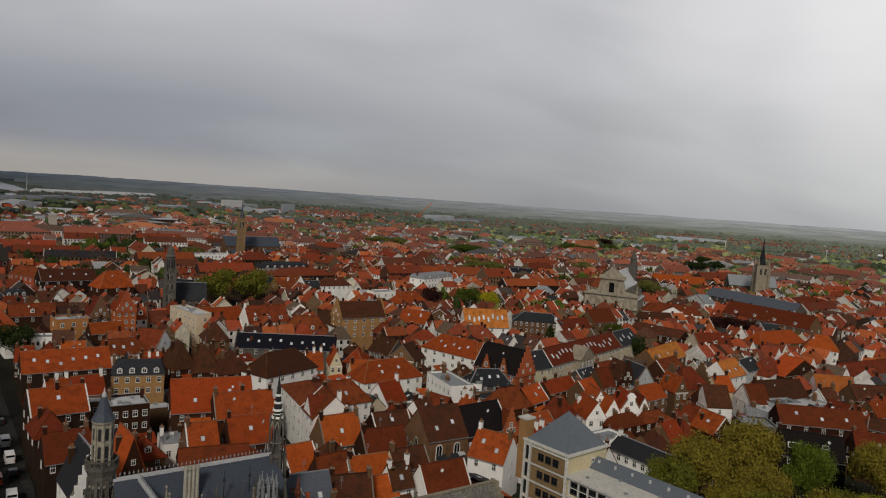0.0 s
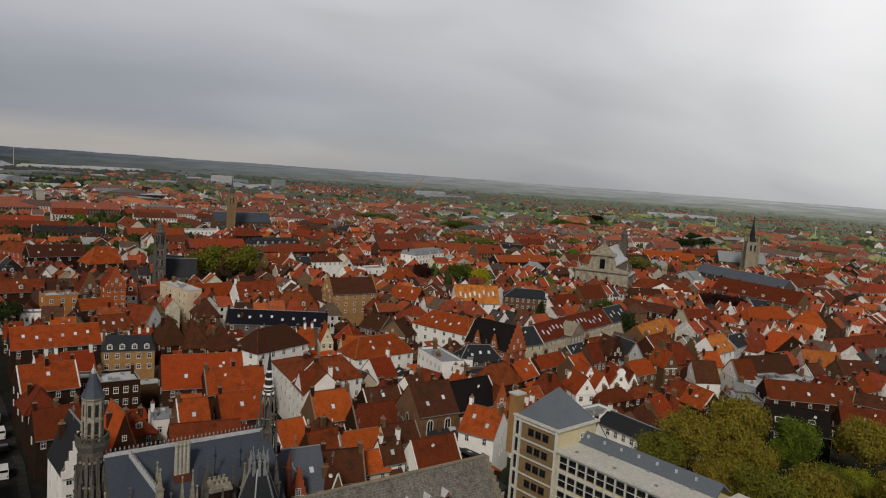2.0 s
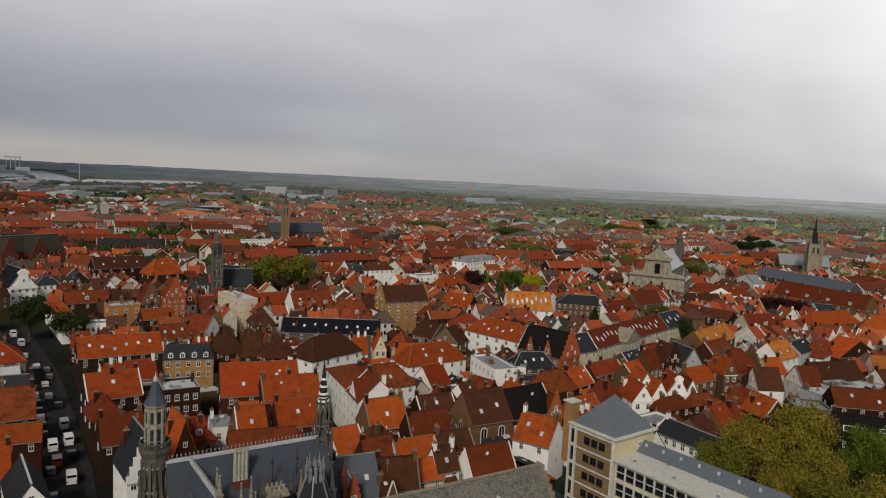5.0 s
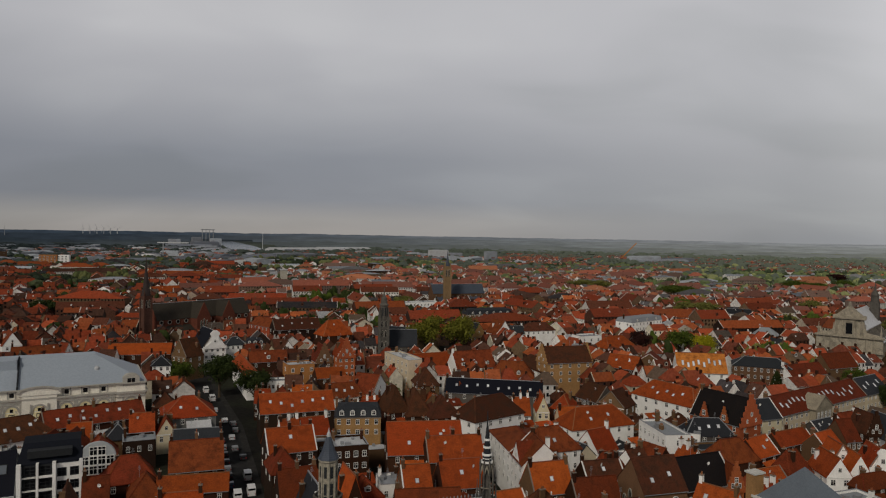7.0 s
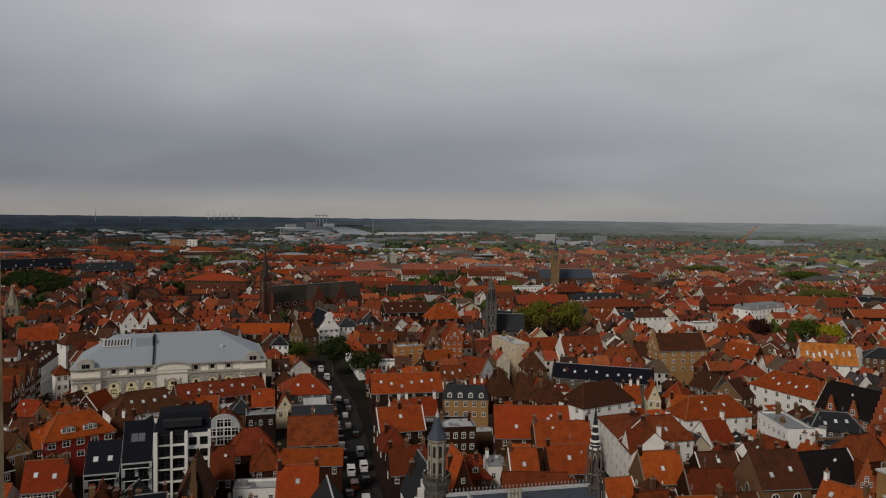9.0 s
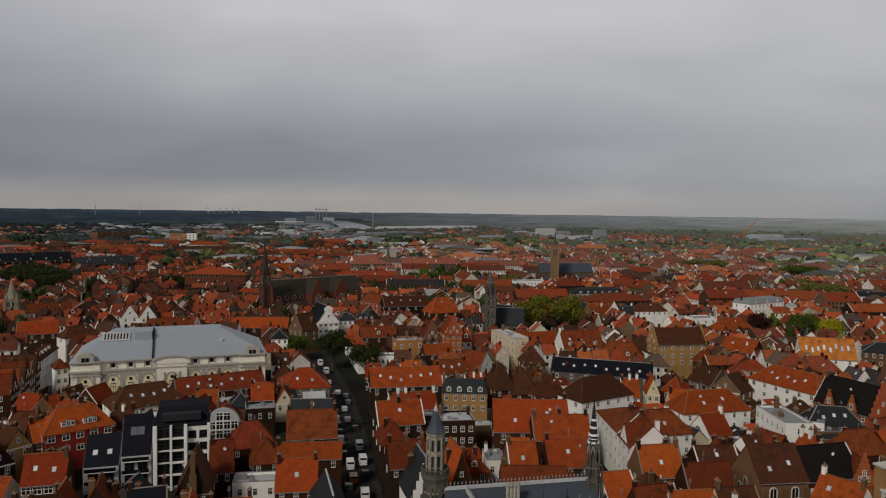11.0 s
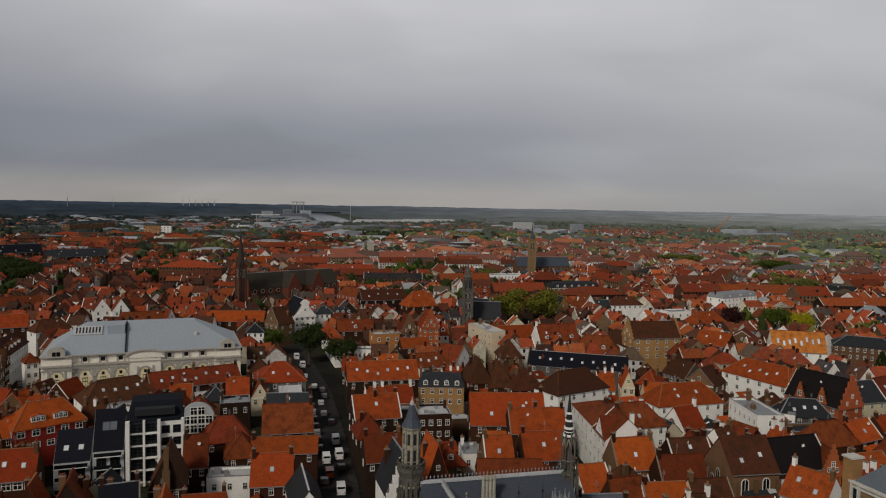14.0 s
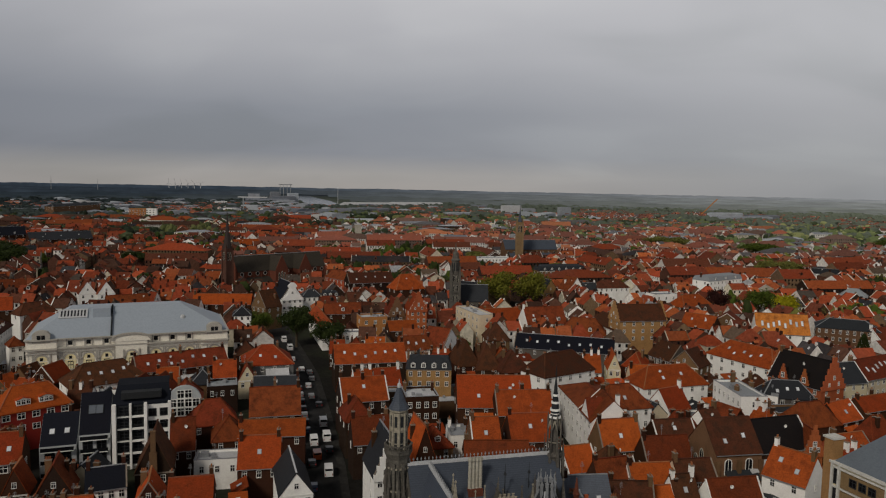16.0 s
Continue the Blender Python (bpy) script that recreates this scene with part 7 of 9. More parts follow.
house(28.7, 144.9, 15, 10.4, 5.9, 7.0, 3.4, 'along', 'cream', 'orange', rows=1, cols=3, chim=1)
house(34.6, 147.2, 19, 5.4, 5.9, 8.0, 4.3, 'along', 'white', 'brown', rows=1, cols=2, sky=1)
house(38.6, 156.0, 16, 8.8, 6.7, 9.0, 3.4, 'along', 'cream', 'brown', rows=1, cols=3, chim=1)
house(21.7, 154.1, 24, 9.5, 5.9, 8.0, 4.3, 'along', 'brick', 'red', rows=1, cols=2, chim=1)
house(23.3, 139.7, 6, 8.5, 6.7, 8.0, 5.2, 'along', 'brick', 'brown', rows=1, cols=3, chim=1)
house(13.6, 131.7, 14, 8.6, 10.1, 11.0, 6.0, 'along', 'brick', 'blueslate', rows=1, cols=4, sky=2, chim=1)
house(12.4, 127.8, 12, 3.7, 7.6, 10.0, 5.2, 'across', 'redbrick', 'blueslate', rows=1, cols=1, step=1)
house(19.7, 127.5, 8, 3.2, 7.6, 10.0, 5.2, 'across', 'tan', 'brown', rows=1, cols=1)
house(14.1, 160.4, 24, 7.5, 8.4, 8.0, 4.3, 'along', 'white', 'orange', rows=1, cols=3)
house(98.1, 152.0, -71, 17.6, 7.6, 10.0, 2.6, 'along', 'white', 'slate', rows=2, cols=7, winw=1.2)
house(153.2, 200.7, -100, 9.8, 8.4, 8.0, 6.0, 'across', 'white', 'brown', rows=1, cols=2)
house(151.2, 213.6, 5, 12.5, 10.9, 11.0, 6.0, 'hip', 'tan', 'red', rows=2, cols=3, step=1, chim=1)
house(155.4, 206.4, 26, 13.3, 7.6, 8.0, 4.3, 'along', 'brick', 'orange', rows=1, cols=2)
house(168.5, 201.0, -96, 10.0, 7.6, 9.0, 5.2, 'across', 'white', 'red', rows=1, cols=2)
house(180.0, 229.7, 26, 17.3, 10.1, 11.0, 5.2, 'along', 'white', 'ochre', rows=3, cols=4, sky=3)
house(191.3, 234.1, 29, 13.6, 9.2, 12.0, 3.4, 'along', 'greywash', 'slate', rows=2, cols=4, chim=2)
house(169.2, 257.8, 35, 30.2, 10.1, 10.0, 5.2, 'along', 'tan', 'ochre', rows=2, cols=4, sky=3, chim=3)
house(152.7, 179.6, -20, 9.9, 10.1, 8.0, 1.0, 'flat', 'greybrick', 'grey', rows=1, cols=2)
house(170.4, 174.3, -21, 24.8, 10.1, 10.0, 4.3, 'along', 'brick', 'red', rows=1, cols=5, sky=3, chim=2)
house(150.5, 155.8, -32, 16.2, 10.9, 8.0, 5.2, 'along', 'black', 'black', rows=1, cols=3, sky=2, big=1)
house(178.9, 194.7, 14, 33.5, 8.4, 8.0, 1.0, 'flat', 'greywash', 'pale', rows=1, cols=4)
house(182.5, 206.5, 5, 21.2, 10.1, 9.0, 5.2, 'along', 'brick', 'brown', rows=1, cols=4, chim=1)
house(218.6, 202.2, -11, 14.7, 10.1, 9.0, 4.3, 'along', 'tan', 'brown', rows=1, cols=3, chim=1)
house(199.9, 172.9, -51, 15.2, 10.1, 7.0, 2.6, 'along', 'darkbrick', 'brown', rows=1, cols=4)
house(177.0, 153.0, -28, 22.0, 10.0, 8.0, 4.6, 'along', 'brick', 'red', rows=1, cols=5, sky=2, chim=1)
house(203.8, 238.1, 36, 24.5, 10.1, 10.0, 4.3, 'hip', 'white', 'red', rows=3, cols=5, winw=1.1)
house(218.1, 238.4, 16, 24.6, 9.2, 9.0, 6.0, 'across', 'brick', 'orange', rows=1, cols=2, chim=1)
house(257.8, 240.2, 15, 42.8, 10.1, 9.0, 4.3, 'along', 'grey', 'red', rows=1, cols=5, chim=1)
house(267.9, 276.5, -41, 14.5, 10.9, 11.0, 6.0, 'hip', 'white', 'orange', rows=2, cols=5, chim=1)
house(257.2, 295.0, 12, 32.4, 10.9, 10.0, 5.2, 'hip', 'tan', 'orange', rows=1, cols=4, chim=2)
house(277.9, 324.3, -116, 37.1, 9.2, 10.0, 3.4, 'across', 'white', 'slate', rows=1, cols=2)
house(212.8, 285.8, 2, 19.0, 10.9, 10.0, 5.2, 'along', 'cream', 'red', rows=2, cols=4, chim=2, dorm=1)
house(316.9, 354.5, 12, 27.3, 10.1, 9.0, 5.2, 'hip', 'white', 'blueslate', rows=1, cols=3)
house(296.4, 345.2, -74, 54.9, 13.4, 12.0, 6.9, 'along', 'tan', 'red', rows=2, cols=10, dorm=4)
house(342.0, 416.3, -83, 78.3, 11.8, 12.0, 5.2, 'along', 'greybrick', 'blueslate', rows=2, cols=10)
house(254.3, 379.9, -30, 34.5, 11.8, 10.0, 4.3, 'hip', 'white', 'red', rows=2, cols=8)
house(229.9, 360.0, -7, 18.7, 10.1, 9.0, 3.4, 'along', 'tan', 'brown', rows=1, cols=4)
house(205.4, 316.2, -62, 27.7, 10.1, 9.0, 3.4, 'along', 'brick', 'brown', rows=1, cols=7)
house(185.6, 343.5, 23, 19.1, 10.1, 10.0, 6.0, 'along', 'tan', 'red', rows=1, cols=2, chim=1)
house(374.3, 554.1, -35, 44.2, 11.8, 9.0, 6.0, 'along', 'brick', 'orange', rows=1, cols=6)
# behind the office tower
house(88.9, 205.0, 35, 9.9, 8.4, 9.0, 4.2, 'along', 'brick', 'orange', rows=1, cols=2, sky=1)
house(105.3, 220.2, 30, 15.8, 6.6, 8.0, 3.3, 'along', 'brick', 'rust', rows=1, cols=4, chim=2)
house(114.5, 217.7, 34, 9.4, 7.4, 8.0, 3.7, 'along', 'tan', 'orange', rows=1, cols=2, chim=1)
house(120.4, 230.6, 33, 11.1, 6.4, 9.0, 3.2, 'along', 'greybrick', 'slate', rows=1, cols=2, sky=2, chim=0)
house(131.2, 235.4, 26, 9.0, 7.0, 10.0, 3.5, 'along', 'white', 'red', rows=2, cols=2, chim=1, winw=1.4)
house(111.0, 185.6, 20, 12.3, 5.6, 7.0, 2.8, 'hip', 'brick', 'red', rows=1, cols=3, chim=1)
house(123.0, 189.2, 14, 10.4, 5.0, 7.0, 2.5, 'hip', 'brick', 'red', rows=1, cols=3, chim=2)
house(94.4, 165.6, 21, 10.4, 6.4, 10.0, 1.0, 'flat', 'white', 'grey', rows=2, cols=4, chim=0)
house(129.7, 203.4, 23, 11.6, 7.4, 10.0, 3.7, 'along', 'tan', 'orange', rows=2, cols=3, chim=1)
house(82.3, 183.3, 26, 9.7, 6.4, 8.0, 3.2, 'along', 'redbrick', 'rust', rows=1, cols=3, chim=1)
house(156.0, 234.0, 31, 15.9, 10.6, 10.0, 5.3, 'along', 'brick', 'red', rows=1, cols=2, chim=1)
house(213.9, 213.6, -23, 13.6, 9.8, 9.0, 4.9, 'along', 'white', 'ochre', rows=2, cols=4, chim=1)
house(176.5, 196.6, 6, 11.8, 6.0, 9.0, 1.0, 'flat', 'greywash', 'blueslate', rows=1, cols=3, chim=0)
house(102.6, 191.0, -2, 6.6, 11.0, 8.5, 4.8, 'across', 'white', 'rust', rows=2, cols=2, chim=1, winw=1.3)
house(107.1, 196.7, -4, 5.4, 9.0, 10.0, 4.8, 'across', 'white', 'orange', rows=2, cols=2, chim=0, winw=1.1)
house(108.6, 191.5, -4, 5.6, 10.0, 9.0, 4.9, 'across', 'white', 'orange', rows=2, cols=2, chim=1, winw=1.1)
house(116.1, 193.9, -6, 6.2, 9.0, 9.5, 5.2, 'across', 'white', 'rust', rows=2, cols=2, chim=1, winw=1.2, curved=1)
house(121.7, 194.9, -6, 3.8, 8.0, 9.0, 4.0, 'across', 'white', 'red', rows=2, cols=1, chim=0)
house(138.6, 226.1, 6, 8.6, 12.0, 9.0, 6.2, 'across', 'greywash', 'slate', rows=1, cols=2, chim=1)
house(142.3, 207.7, 4, 5.2, 9.0, 11.0, 5.0, 'across', 'tan', 'rust', rows=3, cols=2, chim=1)
house(132.9, 227.1, 4, 5.4, 10.0, 10.0, 5.8, 'across', 'brick', 'brown', rows=2, cols=2, chim=1, step=1)
# middle distance
house(-19.3, 320.4, -61, 25.2, 7.6, 14.0, 1.0, 'flat', 'cream', 'pale', rows=4, cols=6, winw=1.1)
house(-7.2, 331.8, 24, 17.8, 10.1, 9.0, 5.2, 'along', 'white', 'rust', rows=1, cols=3, chim=1)
house(-15.0, 333.0, 24, 12.6, 10.1, 10.0, 5.2, 'hip', 'brick', 'red', rows=1, cols=2)
house(11.2, 330.3, 24, 19.9, 10.9, 9.0, 6.9, 'along', 'white', 'red', rows=1, cols=4, dorm=3, sky=3)
house(28.3, 310.4, -6, 18.9, 10.9, 9.0, 6.0, 'hip', 'white', 'red', rows=1, cols=4, dorm=2)
house(42.3, 323.1, -71, 28.8, 9.2, 10.0, 4.3, 'hip', 'white', 'brown', rows=2, cols=6)
house(-8.6, 291.0, 15, 9.0, 10.9, 9.0, 6.0, 'hip', 'tan', 'brown', rows=1, cols=2, chim=1)
house(-29.5, 271.5, 68, 14.2, 10.1, 9.0, 6.9, 'across', 'white', 'red', rows=1, cols=2)
house(-18.2, 243.9, 24, 7.5, 11.8, 10.0, 7.7, 'hip', 'brick', 'brown', rows=1, cols=2)
house(-10.8, 243.7, 20, 8.6, 10.9, 9.0, 7.7, 'hip', 'brick', 'brown', rows=1, cols=2)
house(-1.6, 241.8, 20, 10.7, 10.9, 9.0, 6.0, 'hip', 'brick', 'brown', rows=1, cols=3)
house(4.6, 273.9, 22, 5.1, 7.6, 8.0, 5.2, 'hip', 'brick', 'red', rows=1, cols=1)
house(55.4, 264.6, -58, 11.0, 9.2, 10.0, 5.2, 'along', 'greybrick', 'brown', rows=2, cols=6)
house(60.9, 255.7, -37, 10.2, 10.1, 10.0, 5.2, 'across', 'tan', 'brown', rows=2, cols=3)
house(116.4, 330.4, -5, 21.9, 12.6, 9.0, 7.7, 'along', 'white', 'ochre', rows=1, cols=4, sky=8, skyl=2.2)
house(144.3, 330.0, -19, 24.4, 12.6, 12.0, 3.4, 'hip', 'tan', 'slate', rows=3, cols=9, chim=1)
house(161.3, 326.8, 27, 24.1, 9.2, 9.0, 4.3, 'along', 'white', 'red', rows=2, cols=6)
house(83.6, 336.1, -35, 14.5, 11.8, 9.0, 5.2, 'along', 'brick', 'rust', rows=1, cols=3, sky=2)
house(98.0, 345.0, -21, 15.0, 11.8, 9.0, 5.2, 'across', 'tan', 'red', rows=1, cols=2)
house(117.7, 365.0, -11, 27.8, 11.8, 8.0, 1.0, 'flat', 'grey', 'grey', rows=1, cols=4)
house(130.6, 488.9, 41, 35.7, 12.6, 13.0, 3.4, 'mansard', 'white', 'grey', rows=2, cols=9, dorm=3)
house(91.4, 392.7, 38, 22.2, 10.9, 10.0, 5.2, 'hip', 'tan', 'rust', rows=2, cols=5, chim=1)
house(80.2, 412.6, 25, 14.2, 9.2, 12.0, 1.0, 'flat', 'white', 'grey', rows=2, cols=3)
house(56.8, 454.2, 22, 20.6, 10.1, 10.0, 4.3, 'hip', 'white', 'brown', rows=1, cols=6)
house(31.9, 443.3, 34, 10.7, 11.8, 9.0, 7.7, 'across', 'white', 'red', rows=1, cols=2)
house(42.8, 450.1, 21, 10.2, 10.1, 8.0, 4.3, 'along', 'white', 'slate', rows=1, cols=2)
house(14.5, 428.6, 47, 14.2, 11.8, 9.0, 7.7, 'across', 'yellowbrick', 'slate', rows=1, cols=2)
house(-28.5, 394.5, 64, 14.4, 13.4, 11.0, 6.9, 'across', 'white', 'slate', rows=2, cols=1)
house(206.4, 466.2, -27, 15.0, 11.8, 8.0, 4.3, 'hip', 'white', 'grey', rows=1, cols=4)
house(236.2, 584.8, -16, 18.9, 11.8, 9.0, 3.4, 'along', 'white', 'slate', rows=1, cols=4)
house(29.2, 529.9, 22, 36.3, 10.9, 11.0, 4.3, 'mansard', 'tan', 'slate', rows=2, cols=10, dorm=6)
house(-29.2, 611.6, 26, 43.5, 11.8, 10.0, 2.0, 'flat', 'white', 'grey', rows=2, cols=14)
house(-108.4, 434.5, -44, 25.3, 11.8, 12.0, 4.3, 'along', 'redbrick', 'red', rows=2, cols=6)
house(-527.0, 639.9, 52, 88.7, 13.4, 14.0, 7.7, 'along', 'brick', 'navy', rows=2, cols=14, dorm=6, chim=2)
house(-456.4, 667.4, 51, 57.8, 13.4, 11.0, 6.9, 'along', 'brick', 'slate', rows=1, cols=8, sky=3)
house(-410.7, 549.0, 69, 25.9, 11.8, 9.0, 5.2, 'along', 'tan', 'slate', rows=1, cols=5)
house(-863.1, 1306.2, 94, 164.7, 16.8, 20.0, 4.3, 'hip', 'tan', 'slate', rows=2, cols=8)
house(-272.1, 685.6, 44, 27.8, 10.1, 9.0, 5.2, 'along', 'cream', 'orange', rows=1, cols=4)
house(300.3, 415.9, -97, 24.9, 8.4, 12.0, 4.3, 'across', 'white', 'grey', rows=2, cols=2, winw=2.4)

# ---- trees ----
def crown_mesh(name, seed, radius, height, count, leaf, mat, lobes=9, squash=0.8):
    """A crown of many small leaf clumps, gathered on uneven lobes set over the outside of the crown."""
    rng = np.random.default_rng(seed)
    out = rng.normal(size=(lobes, 3))
    out /= np.linalg.norm(out, axis=1)[:, None]
    out[:, 2] = out[:, 2] * 0.75 + 0.12
    cen = out * np.array([0.74, 0.74, 0.52]) * radius * rng.uniform(0.45, 1.22, lobes)[:, None]
    cen[:, 2] += height
    rad = radius * rng.uniform(0.13, 0.34, lobes) if lobes > 20 else radius * rng.uniform(0.34, 0.5, lobes)
    share = rad ** 2 / (rad ** 2).sum()
    which = rng.choice(lobes, count, p=share)
    d = rng.normal(size=(count, 3))
    d /= np.linalg.norm(d, axis=1)[:, None]
    d[:, 2] = np.where(rng.random(count) < 0.62, np.abs(d[:, 2]), d[:, 2]) * squash
    p = cen[which] + d * (rad[which] * np.where(rng.random(count) < (0.24 if lobes > 20 else 0.12), rng.uniform(1.05, 1.75, count), rng.uniform(0.5, 1.15, count) ** 0.6))[:, None]
    a = rng.normal(size=(count, 3))
    n = d + rng.normal(size=(count, 3)) * 0.55
    n /= np.linalg.norm(n, axis=1)[:, None]
    a -= n * (a * n).sum(1)[:, None]
    a /= np.linalg.norm(a, axis=1)[:, None]
    b = np.cross(n, a)
    s = leaf * rng.uniform(0.55, 1.4, count)[:, None]
    v = np.stack([p - a * s, p - b * s * 0.55, p + a * s, p + b * s * 0.55 + n * s * 0.25], 1).reshape(-1, 3)
    f = np.arange(count * 4).reshape(-1, 4)
    me = bpy.data.meshes.new(name)
    me.from_pydata(v.tolist(), [], f.tolist())
    me.materials.append(MATS[mat])
    me.update()
    return me


def trunk_solid(height, r, radius, seed):
    rng = random.Random(seed)
    s = Solid()
    s.tube(0, 0, [(r * 1.4, -0.2), (r, 1.0), (r * 0.8, height * 0.55), (r * 0.4, height)], 8)
    for i in range(7):
        a = rng.uniform(0, math.tau)
        z = height * rng.uniform(0.35, 0.75)
        e = radius * rng.uniform(0.5, 0.85)
        s.beam((0, 0, z), (e * math.cos(a), e * math.sin(a), z + e * rng.uniform(0.5, 1.0)), r * 0.4, r * 0.4)
    return s


TREES = {}


def tree(x, y, top, radius, kind, label, group="street and garden trees", fine=False):
    key = (kind, fine)
    if key not in TREES:
        seed = len(TREES) + 11
        ob = thing("tree", 0, 0)
        t = trunk_solid(8.0, 0.4, 5.0, seed)
        part("trunk", t, ["bark"], ob)
        part("crown", crown_mesh("crown", seed, 6.0, 8.6, 24000 if fine else 4200, 0.2 if fine else 0.36, kind, 52 if fine else 14), None, ob)
        TREES[key] = ob
        first = ob
    else:
        first = copy_thing(TREES[key], Matrix())
    k = radius / 5.2
    first.matrix_basis = pose(x, y, 0, 0, 0, (x * 37 + y * 17) % 360) @ Matrix.Diagonal((k, k, top / 12.6, 1))
    f = 1 - 0.5 * radius / math.hypot(x, y)
    HOUSES.append((x * f, y * f, 0, radius * (1.1 if fine else 1.9), radius * (1.1 if fine else 1.9)))
    return tagged(first, label, "tree", group)


OLIVE = "big plane tree in olive-yellow spring leaf"
for x, y, top, rad in ((102, 136, 20.0, 6.0), (118, 140, 21.5, 6.6), (93.5, 134, 16.5, 4.8), (110, 125, 17.0, 5.6), (99, 120, 15.5, 5.0), (101, 109, 18.0, 5.6), (114, 111, 16.5, 5.6), (125, 117, 14.0, 4.8), (148, 131, 18.5, 5.8), (143, 111, 16.0, 5.6), (154, 118, 18.0, 6.0), (128, 103, 18.0, 5.8), (143, 99, 17.0, 5.6)):
    tree(x, y, top, rad, "leaf_moss" if int(x) % 4 == 1 else "leaf_olive", OLIVE, "plane trees of the square", True)
tree(136.2, 120.9, 10.5, 4.4, "leaf_acid", "low lime-green tree beside the plane trees", "plane trees of the square", True)
tree(127.0, 131.0, 19.0, 5.2, "leaf_fresh", "bright green tree among olive plane trees", "plane trees of the square", True)
for x, y, top, rad in ((-11.4, 400.6, 22, 9.4), (6.4, 405.1, 21.5, 9.2)):
    tree(x, y, top, rad, "leaf_lime", "broad olive-green tree standing among the roofs")
for x, y, top, rad in ((-116.0, 309.0, 11.8, 5.6), (-24, 284, 9.5, 4), (133, 412, 15.5, 7.6), (252, 794, 16, 14.5), (262, 806, 15, 12), (528, 962, 16, 11.5), (447, 931, 16, 15), (178, 314, 13, 4.9), (470, 925, 14, 12)):
    tree(x, y, top, rad, "leaf_green", "leafy green street tree")
for x, y, top, rad in ((-94.0, 295.0, 16.4, 7.0), (-104.0, 337.4, 10, 4.4), (-75.5, 281.0, 14.5, 6.2)):
    tree(x, y, top, rad, "leaf_dark", "dense dark green street tree")
tree(143, 397, 15, 5.4, "leaf_spring", "small bright yellow-green tree in a yard")
for x, y, top, rad in ((310, 498, 15.5, 8.5), (326, 644, 15.5, 9.3), (456, 571, 15.5, 10), (166, 884, 16, 16), (203, 606, 15.5, 11), (221, 612, 15, 10.5), (188, 890, 15, 12), (-40, 640, 13, 9), (30, 560, 13, 8)):
    tree(x, y, top, rad, "leaf_pale", "broad pale olive tree in spring leaf")
for x, y, top, rad in ((172, 281, 13.5, 3.6), (501, 718, 15.5, 8.5), (571, 795, 16.5, 10), (547, 737, 15.5, 8.5), (520, 724, 14.5, 8.0), (-466, 573, 17, 17), (-440, 560, 16, 15), (-412, 531, 17, 15), (-430, 545, 15, 14), (-392, 512, 15, 12), (-450, 535, 15, 14), (-317, 557, 12, 9), (-626, 947, 14, 15), (-650, 930, 12, 14), (-300, 548, 11, 8), (110, 262, 8, 3.5)):
    tree(x, y, top, rad, "leaf_dark", "dense dark green tree")
for x, y, top, rad in ((265, 342, 14.0, 8.5), (276, 334, 13.0, 6.5), (111, 412, 15.5, 6.2), (606, 1123, 17, 14)):
    tree(x, y, top, rad, "leaf_copper", "copper beech with dark purple leaves")


def cypress(x, y, top, rad):
    ob = thing("cypress", x, y, 0, "tall narrow dark cypress beside a brick house", "tree")
    part("trunk", trunk_solid(3.0, 0.2, 0.6, 3), ["bark"], ob)
    rng = np.random.default_rng(3)
    n = 4000
    z = rng.uniform(0.04, 1, n)
    rr = rad * np.sin(np.pi * np.clip(z, 0, 1) ** 0.8) ** 0.7 * rng.uniform(0.75, 1.05, n)
    a = rng.uniform(0, math.tau, n)
    p = np.stack([rr * np.cos(a), rr * np.sin(a), z * top], 1)
    q = rng.normal(size=(n, 3, 3)) * 0.22
    v = (p[:, None, :] + q).reshape(-1, 3)
    me = bpy.data.meshes.new("crown")
    me.from_pydata(v.tolist(), [], np.arange(n * 3).reshape(-1, 3).tolist())
    me.materials.append(MATS["leaf_dark"])
    part("crown", me, None, ob)


cypress(139.5, 303.0, 14.0, 2.4)
# plots kept free of filling so that trees and gables show in the view
HOUSES.extend([(-212.0, 338.0, 38, 24.0, 14.0), (135.0, 292.0, 0, 12.0, 18.0), (180.0, 296.0, 0, 14.0, 16.0), (118.0, 231.0, 30, 30.0, 10.0)])


